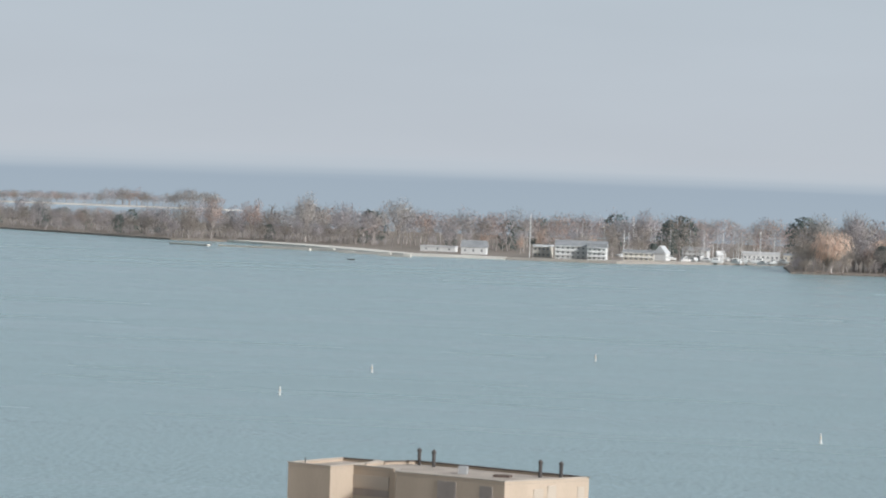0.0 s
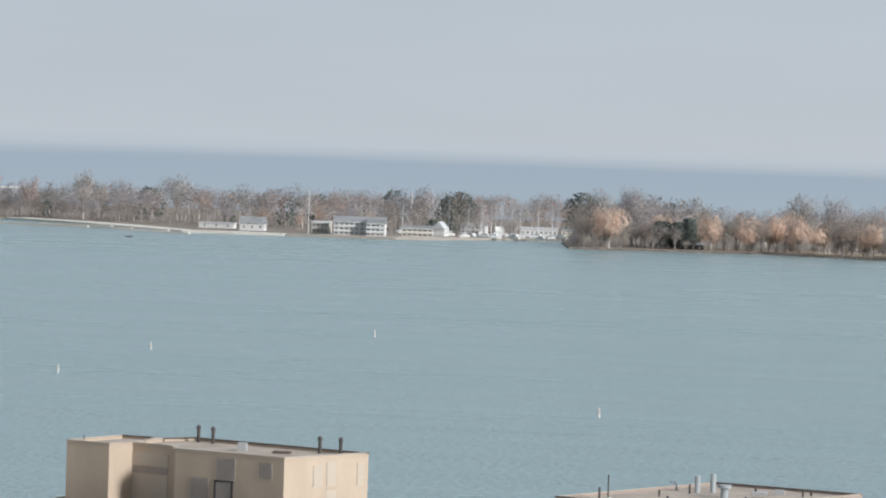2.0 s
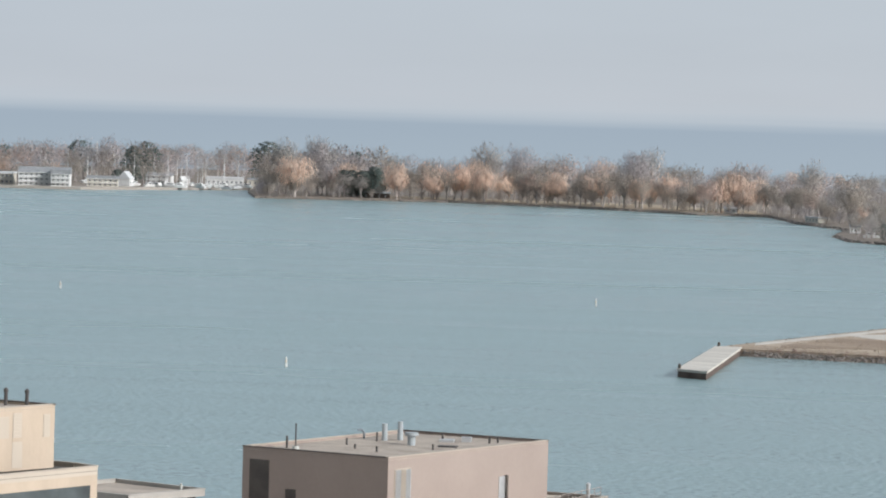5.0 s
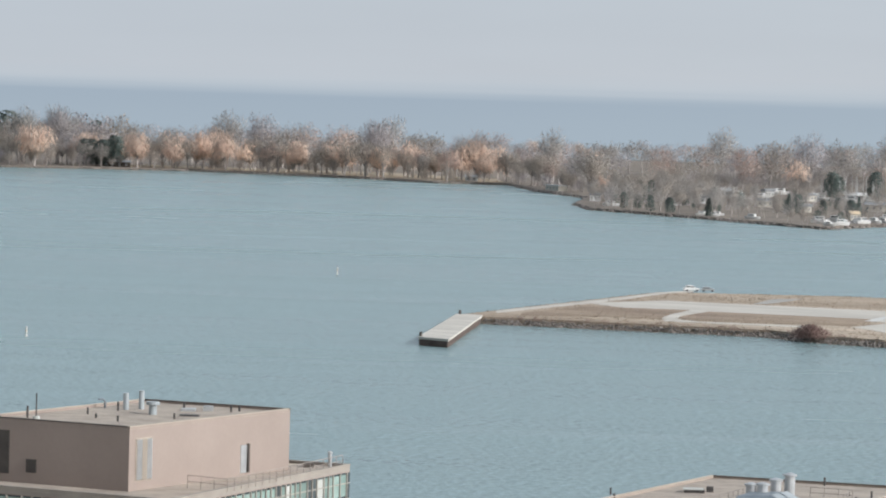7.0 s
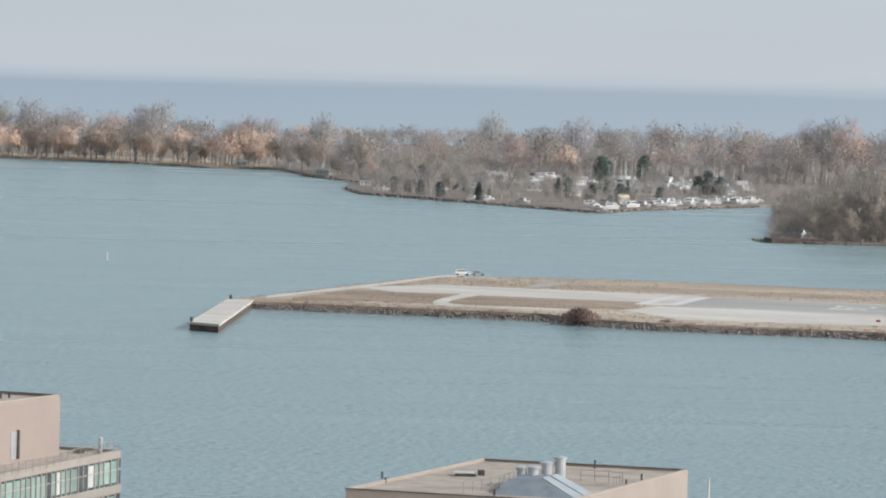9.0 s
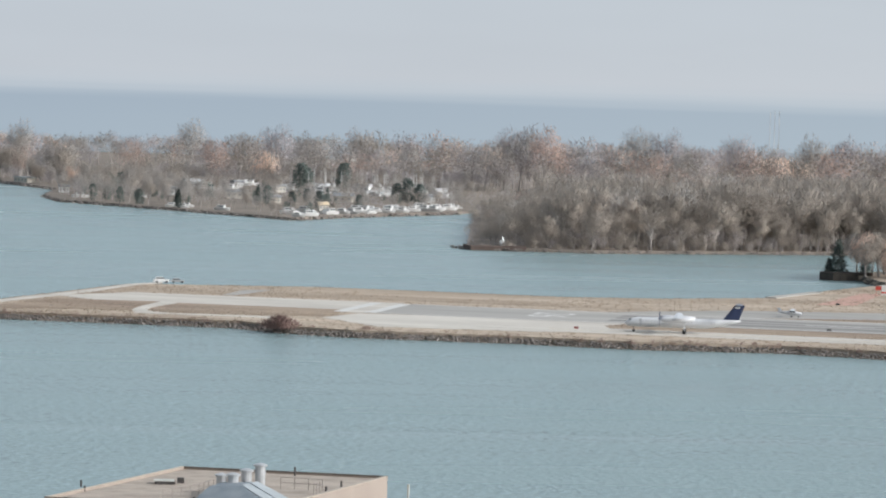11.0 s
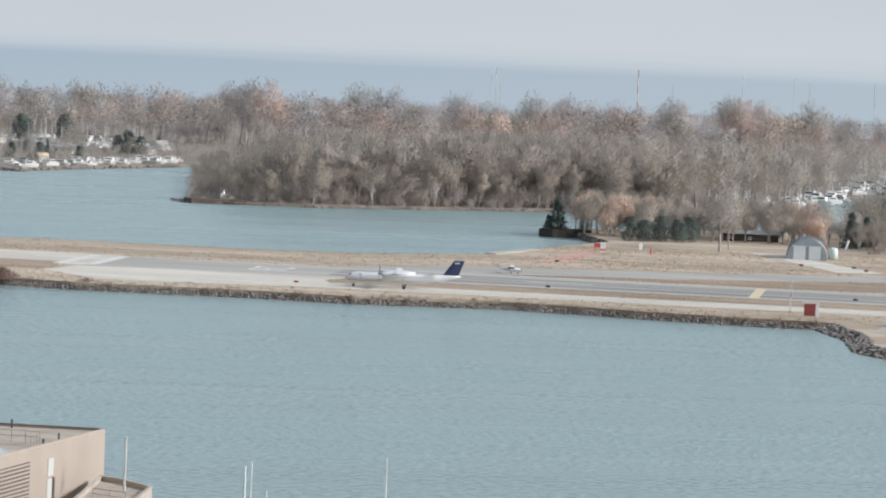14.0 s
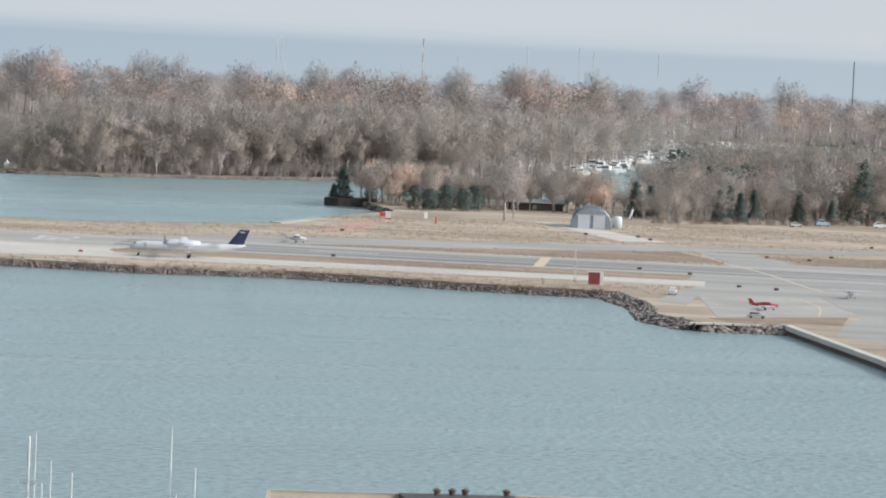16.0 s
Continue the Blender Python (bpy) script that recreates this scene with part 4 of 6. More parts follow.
# ---- tan tower ----
b1 = tagged(new("apartment_tower"), "tan rendered apartment tower with a rooftop plant room", "building")
M = [(-72.8, 271.0), (-69.2, 269.4), (-68.6, 267.3), (-60.0, 263.8), (-55.65, 271.2), (-69.9, 277.9), (-71.9, 275.6)]
roof_block(b1, M, 42.6, 47.0, TAN, COPING, dark_edges=(4, 5))
LB = [(-77.2, 269.9), (-73.7, 268.5), (-72.1, 272.2), (-71.95, 275.6), (-75.0, 276.4)]
roof_block(b1, LB, 42.6, 47.05, TAN, COPING, dark_edges=(3,))
DECK1 = [(-79, 266.5), (-59.6, 258.9), (-52.6, 271.6), (-54.5, 273.2), (-71, 281.5), (-77, 280)]
tower_body(b1, DECK1, 42.2, TAN)
roof_block(b1, DECK1, 42.2, 42.75, TAN_PALE, COPING, MEMBRANE, lip=0.3, name="terrace")
f0, f1 = M[2], M[3]
on_wall("panel", b1, M[0], M[1], 0.1, 3.4, 45.5, 46.4, 0.0, 0.06, TAN_PALE, "pale infill panel")
on_wall("panel", b1, M[0], M[1], 0.1, 3.4, 42.8, 44.9, 0.0, 0.06, TAN_PALE, "pale infill panel")
on_wall("panel", b1, M[0], M[1], 0.1, 3.4, 44.95, 45.45, 0.0, 0.03, DOOR_GREY, "grey louvred strip")
louvre(b1, f0, f1, 3.6, 5.2, 45.1, 46.7, 7, DOOR_GREY)
d1 = on_wall("door", b1, f0, f1, 3.6, 4.9, 42.75, 45.0, 0.0, 0.05, DOOR_GREY, "grey steel door with a dark frame")
on_wall("door_frame", d1, f0, f1, 3.45, 3.6, 42.75, 45.1, 0.0, 0.1, DARK_STEEL)
on_wall("door_frame", d1, f0, f1, 4.9, 5.05, 42.75, 45.1, 0.0, 0.1, DARK_STEEL)
on_wall("door_frame", d1, f0, f1, 3.45, 5.05, 45.02, 45.12, 0.0, 0.1, DARK_STEEL)
louvre(b1, f0, f1, 1.4, 2.9, 43.0, 45.2, 8, DOOR_GREY)
louvre(b1, f0, f1, 7.2, 8.3, 45.5, 46.6, 6, DOOR_GREY)
r0, r1 = M[3], M[4]
louvre(b1, r0, r1, 2.9, 3.9, 44.9, 46.4, 7, TAN_PALE)
louvre(b1, r0, r1, 4.3, 5.2, 44.9, 46.6, 7, TAN_PALE)
louvre(b1, r0, r1, 7.4, 8.1, 44.8, 46.4, 7, TAN_PALE)
on_wall("patch", b1, r0, r1, 4.3, 5.3, 42.8, 44.6, 0.0, 0.02, TAN_PALE, "paler repaired patch")
for x, y in ((-69.3, 276.6), (-68.0, 275.7), (-59.2, 271.4), (-57.6, 270.9)):
    stack(b1, x, y, 46.8, 1.0, 0.13, DARK_STEEL, True, "slim dark flue pipe with a steel cap", "flue")
bm = bmesh.new()
box(bm, -64.9, 270.4, 46.8, -64.3, 271.0, 47.4)
part("vent_box", bm, GALV, b1, "small pale metal vent box")
bm = bmesh.new()
box(bm, -62.2, 269.6, 46.83, -61.0, 270.4, 47.0)
part("hatch", bm, RUST, b1, "rusty roof hatch")
stack(b1, -76.2, 270.8, 46.8, 0.6, 0.04, DARK_STEEL, False, "", "rod")

# ---- low roofs beside the tan tower ----
b5 = tagged(new("low_building"), "low glazed block with pale overhanging flat roofs", "building")
LOW = [(-72.5, 341), (-62.3, 336.0), (-57.0, 344.2), (-66.1, 350.0)]
roof_block(b5, LOW, 33.5, 34.1, AGED, AGED, lip=0.3, name="roof_slab")
tower_body(b5, [(-71.8, 341.3), (-62.5, 336.9), (-57.8, 344.0), (-66.0, 349.2)], 33.5, GLASS_DARK)
for i in range(11):
    on_wall("mullion", b5, (-71.8, 341.3), (-62.5, 336.9), i * 0.93, i * 0.93 + 0.1, 30.5, 33.5, 0.0, 0.08, FRAME)
    on_wall("pane", b5, (-71.8, 341.3), (-62.5, 336.9), i * 0.93 + 0.1, i * 0.93 + 0.85, 30.8, 33.2, 0.0, 0.03, GLASS)
SIDE = [(-62.0, 336.4), (-53.0, 331.8), (-48.5, 340.5), (-56.6, 344.0)]
roof_block(b5, SIDE, 31.5, 33.0, TAUPE, COPING, lip=0.3, name="side_block")
tower_body(b5, SIDE, 31.5, TAUPE)
stack(b5, -59.0, 343.4, 33.8, 0.8, 0.12, BLIND, False, "short white pipe", "pipe")

# ---- taupe tower with green glazing ----
b2 = tagged(new("apartment_tower"), "taupe panel-clad tower with green-tinted glazing", "building")
N = [(-49.5, 317.3), (-36.9, 311.6), (-25.85, 333.1), (-38.9, 338.2)]
roof_block(b2, N, 35.2, 40.45, TAUPE, COPING, dark_edges=(0, 2))
louvre(b2, N[0], N[1], 0.7, 2.6, 36.0, 39.5, 14)
louvre(b2, N[0], N[1], 4.2, 5.2, 36.2, 37.3, 5)
lv = on_wall("louvre", b2, N[1], N[2], 0.9, 3.2, 36.1, 39.5, 0.0, 0.06, COPING, "tall pale louvre with a blue-grey reveal")
for i in range(9):
    on_wall("slat", lv, N[1], N[2], 1.0 + i * 0.24, 1.14 + i * 0.24, 36.2, 39.4, 0.06, 0.18, COPING if 2 < i < 6 else GALV)
d2 = on_wall("door", b2, N[1], N[2], 16.5, 17.4, 35.6, 37.9, 0.0, 0.05, GALV, "grey steel door")
on_wall("door_frame", d2, N[1], N[2], 17.4, 17.6, 35.6, 38.0, 0.0, 0.25, COPING_DARK)
for x, y, h, r in ((-39.4, 329.6, 1.45, 0.24), (-38.2, 330.6, 1.6, 0.24)):
    stack(b2, x, y, 40.25, h, r, HOOD_PALE, False, "tall galvanised exhaust stack", "exhaust_pipe")
bm = bmesh.new()
rod(bm, (-36.7, 325.9, 40.25), (-36.7, 325.9, 41.1), 0.33, 0.33, 14)
rod(bm, (-36.7, 325.9, 41.1), (-36.7, 325.9, 41.35), 0.58, 0.58, 14)
part("fan_housing", bm, HOOD_PALE, b2, "galvanised roof fan with a wide hood")
bm = bmesh.new()
rod(bm, (-41.3, 330.8, 40.25), (-41.3, 330.8, 40.8), 0.1, 0.1)
rod(bm, (-41.3, 330.8, 40.8), (-41.5, 330.7, 41.05), 0.1, 0.1)
rod(bm, (-41.5, 330.7, 41.05), (-41.8, 330.5, 41.0), 0.1, 0.1)
part("gooseneck_vent", bm, HOOD, b2, "bent gooseneck vent pipe")
for x, y, h in ((-41.9, 324.2, 0.6), (-39.9, 328.4, 0.8), (-34.5, 322.2, 0.5), (-30.6, 330.3, 0.6), (-30.0, 331.4, 0.5), (-46.2, 319.4, 1.0), (-40.8, 321.0, 0.4), (-38.7, 318.5, 0.5), (-34.6, 330.6, 0.7)):
    stack(b2, x, y, 40.25, h, 0.09, DARK_STEEL, False, "", "pipe")
stack(b2, -45.2, 317.4, 40.25, 2.2, 0.06, DARK_STEEL, False, "thin pole on a white base", "pole")
stack(b2, -45.2, 317.4, 40.25, 0.35, 0.3, BLIND, False, "", "pole_base")
bm = bmesh.new()
box(bm, -34.4, 325.0, 40.25, -32.8, 325.9, 40.4)
part("skylight", bm, DARK_STEEL, b2, "low dark roof hatch")
bm = bmesh.new()
box(bm, -34.8, 329.8, 40.25, -33.6, 331.0, 40.5)
box(bm, -33.0, 330.6, 40.25, -32.2, 331.4, 40.7)
part("unit", bm, GALV, b2, "small pale rooftop units")
DECK2 = [(-53.0, 313.6), (-33.0, 304.8), (-20.9, 337.0), (-41.0, 344.5)]
roof_block(b2, DECK2, 35.0, 35.5, FASCIA, FASCIA, lip=0.2, name="terrace")
tower_body(b2, DECK2, 35.0, TAUPE)
for a, b in ((DECK2[0], DECK2[1]), (DECK2[1], DECK2[2])):
    w, s, i = length(a, b), 0.15, 0
    for storey in range(3):
        z = 35.0 - storey * 3.0
        glazing = on_wall("glazing_band", b2, a, b, 0.05, w - 0.05, z - 2.3, z - 0.1, 0.0, 0.04, GLASS_DARK, "band of green-tinted windows")
        s = 0.2
        while s < w - 1.3:
            wide = 0.75 if random.random() < 0.75 else 1.2
            on_wall("pane", glazing, a, b, s, s + wide, z - 2.1, z - 0.25, 0.04, 0.06, random.choice((GLASS, GLASS, GLASS, GLASS, GLASS, GLASS, BLIND, GLASS_DARK)) if a is DECK2[1] else random.choice((GLASS_DARK, GLASS, GLASS)))
            on_wall("mullion", glazing, a, b, s + wide + 0.04, s + wide + 0.16, z - 2.3, z - 0.1, 0.04, 0.16, FRAME)
            s += wide + 0.2
        on_wall("transom", glazing, a, b, 0.1, w - 0.1, z - 1.05, z - 0.95, 0.06, 0.13, FRAME)
        on_wall("spandrel", b2, a, b, 0.05, w - 0.05, z - 2.95, z - 2.3, 0.0, 0.12, FRAME, "pale spandrel panel")
railing(b2, (-32.6, 315.6), (-29.2, 313.6), 35.33)
railing(b2, (-29.2, 313.6), (-21.5, 336.4), 35.33, 1.05, 1.4)
stack(b2, -22.6, 336.6, 35.33, 1.1, 0.16, GALV, True, "small capped vent", "vent")
box_bm = bmesh.new()
box(box_bm, -24.8, 335.2, 35.33, -23.9, 336.0, 35.7)
part("curb", box_bm, COPING_DARK, b2)

# ---- taupe tower with exhaust stacks ----
b3 = tagged(new("apartment_tower"), "taupe tower with gravel roof and steel exhaust stacks", "building")
Q = [(-1.6, 334.3), (16.9, 328.6), (29.3, 357.5), (10.8, 362.8)]
roof_block(b3, Q, 27.6, 33.0, TAUPE_LIGHT, COPING, dark_edges=(0, 2))
tower_body(b3, [(-4, 333.0), (18.5, 326.0), (31.5, 358.0), (9.5, 364.5)], 27.6, TAUPE)
hood = part("hood", bmesh.new(), HOOD, b3, "sloping galvanised plenum hood")
bm = bmesh.new()
bot = [(10.8, 334.6, 32.8), (17.6, 332.4, 32.8), (19.6, 337.2, 32.8), (12.8, 340.5, 32.8)]
tp = [(12.3, 336.4, 34.0), (15.0, 335.4, 34.2), (16.6, 339.0, 34.2), (13.6, 340.2, 34.0)]
vb = [bm.verts.new(p) for p in bot]
vt = [bm.verts.new(p) for p in tp]
bm.faces.new(vt)
for i in range(4):
    bm.faces.new((vb[i], vb[(i + 1) % 4], vt[(i + 1) % 4], vt[i]))
bm.to_mesh(hood.data)
bm.free()
for x, y, h in ((13.6, 341.4, 1.6), (14.5, 339.4, 1.85), (15.7, 340.8, 2.1), (16.95, 342.2, 2.45)):
    stack(b3, x, y, 32.8, h, 0.46, GALV, True, "fat galvanised exhaust with a conical cap", "exhaust_pipe")
for k0, k1 in ((0.04, 0.46), (0.54, 0.96)):
    bm = bmesh.new()
    lo, hi = (Vector(bot[1]), Vector(bot[2])), (Vector(tp[1]), Vector(tp[2]))
    n_out = (lo[1] - lo[0]).cross(hi[0] - lo[0]).normalized() * 0.06
    q = [lo[0].lerp(lo[1], k0), lo[0].lerp(lo[1], k1), hi[0].lerp(hi[1], k1), hi[0].lerp(hi[1], k0)]
    f = [bm.verts.new(p + n_out * 0.2) for p in q]
    g = [bm.verts.new(p + n_out * 1.4) for p in q]
    bm.faces.new(f[::-1])
    bm.faces.new(g)
    for i in range(4):
        bm.faces.new((f[i], f[(i + 1) % 4], g[(i + 1) % 4], g[i]))
    part("panel", bm, HOOD_PALE, b3, "pale blue-grey tilted hood panel")
railing(b3, (8.4, 334.6), (11.6, 340.0), 32.8)
railing(b3, (11.6, 340.0), (13.0, 344.0), 32.8)
railing(b3, (19.0, 347.0), (22.6, 345.6), 32.8)
railing(b3, (22.6, 345.6), (21.6, 341.6), 32.8)
for x, y, h in ((1.5, 345.5, 0.6), (1.8, 341.6, 0.5), (20.9, 358.5, 0.8), (24.4, 347.4, 0.8), (17.4, 359.6, 0.5), (22.9, 345.0, 0.5), (11.0, 333.5, 0.6)):
    stack(b3, x, y, 32.8, h, 0.09, DARK_STEEL, False, "", "pipe")
bm = bmesh.new()
box(bm, 8.0, 348.6, 32.8, 9.8, 350.0, 33.1)
box(bm, 10.0, 349.8, 32.8, 10.6, 350.4, 33.3)
part("unit", bm, DARK_STEEL, b3, "dark rooftop unit under a white lid")
bm = bmesh.new()
box(bm, 7.9, 348.5, 33.1, 9.7, 349.9, 33.2)
part("unit_lid", bm, BLIND, b3)
louvre(b3, Q[1], Q[2], 1.5, 11.5, 27.8, 31.9, 12, LOUVRE, TAUPE_LIGHT)
on_wall("window", b3, Q[1], Q[2], 16.1, 17.5, 30.2, 31.7, 0.0, 0.06, BLIND, "small white window")
d3 = on_wall("door", b3, Q[1], Q[2], 16.1, 17.3, 27.8, 29.9, 0.0, 0.05, BLIND, "pale door")
on_wall("door_frame", d3, Q[1], Q[2], 17.3, 17.6, 27.8, 30.0, 0.0, 0.2, COPING_DARK)
TERR = [(24.9, 334.5), (29.4, 331.5), (32.6, 345.2), (30.6, 350.4), (28.6, 353.0)]
roof_block(b3, TERR, 28.1, 29.25, COPING, COPING, lip=0.4, name="terrace")
tower_body(b3, TERR, 28.1, FRAME)
for i in range(8):
    on_wall("mullion", b3, TERR[1], TERR[2], 0.3 + i * 1.7, 0.5 + i * 1.7, 25.2, 28.1, 0.0, 0.15, FRAME)
railing(b3, (26.8, 337.6), (29.4, 335.0), 28.88)
stack(b3, 30.1, 344.6, 28.88, 4.8, 0.11, BLIND, False, "tall white pole", "flagpole")

# ---- low roof at the end of the pan ----
b4 = tagged(new("low_building"), "low block with a pale parapet and a dark plant unit", "building")
LOWB = [(57.5, 322), (93, 318), (95.5, 343), (62.1, 344.9)]
roof_block(b4, LOWB, 24.0, 26.95, TAN_PALE, COPING, lip=0.5)
tower_body(b4, LOWB, 24.0, TAN_PALE)
bm = bmesh.new()
prism(bm, [(73.6, 339), (83.6, 338), (84.4, 343.6), (73.9, 344.2)], 26.5, 27.05)
part("plant_unit", bm, DARK_STEEL, b4, "dark rusty rooftop plant unit")
for x in (77.2, 78.6, 79.8, 83.6):
    stack(b4, x, 343.4, 27.05, 0.3, 0.28, RUST, True, "short rusty vent", "vent")


# ---- boats ----
def hull(bm, l, w, h):
    """A boat's hull along x, with a pointed bow and a flat stern."""
    st = ((-0.5, 0.75), (-0.25, 1.0), (0.1, 0.95), (0.35, 0.6), (0.5, 0.05))
    rows = []
    for s, k in st:
        y = w / 2 * k
        rows.append([bm.verts.new(p) for p in ((s * l, -y, h), (s * l * 0.94, -y * 0.6, 0), (s * l * 0.94, y * 0.6, 0), (s * l, y, h))])
    for a, b in zip(rows, rows[1:]):
        for i in range(3):
            bm.faces.new((a[i], a[i + 1], b[i + 1], b[i]))
        bm.faces.new((a[3], a[0], b[0], b[3]))
    bm.faces.new(rows[0])
    bm.faces.new(rows[-1][::-1])


def sailboat(x, y, z, l, mast, turn, group, boom=True, color=WHITE, r=0.09):
    ob = thing("sailboat", x, y, z, turn, "white sailing yacht with a bare mast", "sailboat", group)
    bm = bmesh.new()
    hull(bm, l, l * 0.3, l * 0.13)
    part("hull", bm, color, ob)
    bm = bmesh.new()
    box(bm, -l * 0.15, -l * 0.08, l * 0.13, l * 0.2, l * 0.08, l * 0.19)
    part("cabin", bm, WHITE, ob)
    bm = bmesh.new()
    rod(bm, (l * 0.08, 0, l * 0.13), (l * 0.08, 0, mast), r, r * 0.8, 6)
    m = part("mast", bm, GALV if color is not WHITE else WHITE, ob, "slim pale mast")
    bm = bmesh.new()
    rod(bm, (l * 0.08, -l * 0.1, mast * 0.6), (l * 0.08, l * 0.1, mast * 0.6), r * 0.4, r * 0.4, 5)
    part("spreader", bm, GALV, m)
    if boom:
        bm = bmesh.new()
        rod(bm, (l * 0.08, 0, l * 0.28), (-l * 0.38, 0, l * 0.28), r * 0.9, r * 0.9, 6)
        part("boom", bm, GALV, ob)
    return ob


def motorboat(x, y, z, l, turn, group, color=WHITE):
    ob = thing("motorboat", x, y, z, turn, "small white cabin boat under a pale cover", "boat", group)
    bm = bmesh.new()
    hull(bm, l, l * 0.34, l * 0.16)
    part("hull", bm, color, ob)
    bm = bmesh.new()
    prism(bm, [(-l * 0.3, -l * 0.13), (l * 0.12, -l * 0.13), (l * 0.22, 0), (l * 0.12, l * 0.13), (-l * 0.3, l * 0.13)], l * 0.16, l * 0.31)
    c = part("cabin", bm, WHITE, ob)
    bm = bmesh.new()
    box(bm, -l * 0.25, -l * 0.135, l * 0.22, l * 0.1, l * 0.135, l * 0.28)
    part("window", bm, GLASS_DARK, c)
    return ob


for x, y, top, r in ((58.4, 496.6, 14.7, 0.22), (59.4, 497.6, 15.1, 0.12), (61.2, 495.2, 11.8, 0.12), (64.1, 496.9, 10.1, 0.14), (76.3, 494.2, 16.5, 0.11), (79.2, 492.7, 11.5, 0.14), (60.6, 499.0, 8.5, 0.14), (77.6, 497.2, 7.6, 0.14)):
    sailboat(x, y, -0.2, 11 if top > 11 else 8.5, top + 0.2, 75 + random.uniform(-6, 6), "sailing yachts in the marina", True, WHITE, r)


def buoy(x, y):
    ob = thing("buoy", x, y, 0, 0, "slim white spar buoy standing in the water", "buoy", "white marker buoys")
    bm = bmesh.new()
    lathe(bm, [(-0.3, 0.4, 0.4, 0), (0.3, 0.4, 0.4, 0), (0.5, 0.28, 0.28, 0), (2.4, 0.23, 0.23, 0), (2.6, 0.1, 0.1, 0)], 10, "z")
    part("float", bm, PAINT, ob)
    bm = bmesh.new()
    rod(bm, (0, 0, 1.3), (0, 0, 1.6), 0.29, 0.29, 10)
    part("band", bm, YELLOW, ob)


for x, y in ((-313, 1083), (-322, 1219), (-277, 1354), (-145, 997), (-90, 1352)):
    buoy(x, y)
bm = bmesh.new()
hull(bm, 5.5, 1.9, 0.8)
single("rowing_boat", bm, TIMBER_DARK, "small dark open boat on the water", "boat", -683, 2522, -0.1, 0)


# ---- aircraft ----
def wing(bm, root, tip, chord_r, chord_t, thick, axis="y"):
    """A tapered plate from root to tip; chord runs along x."""
    rows = []
    for p, c, t in ((root, chord_r, thick), (tip, chord_t, thick * 0.5)):
        o = Vector((0, 0, 1)) if axis == "y" else Vector((0, 1, 0))
        q = Vector(p)
        rows.append([bm.verts.new(v) for v in (q, q + Vector((c * 0.3, 0, 0)) + o * t / 2, q + Vector((c, 0, 0)), q + Vector((c * 0.3, 0, 0)) - o * t / 2)])
    a, b = rows
    for i in range(4):
        bm.faces.new((a[i], a[(i + 1) % 4], b[(i + 1) % 4], b[i]))
    bm.faces.new(a[::-1])
    bm.faces.new(b)


def wheel(parent, x, y, r, w, strut_top):
    bm = bmesh.new()
    rod(bm, (x, y - w / 2, r), (x, y + w / 2, r), r, r, 14)
    t = part("wheel", bm, TYRE, parent, "black tyre")
    bm = bmesh.new()
    rod(bm, (x, y, r), (x, y, strut_top), r * 0.25, r * 0.3, 6)
    part("strut", bm, PLANE_GREY, t)


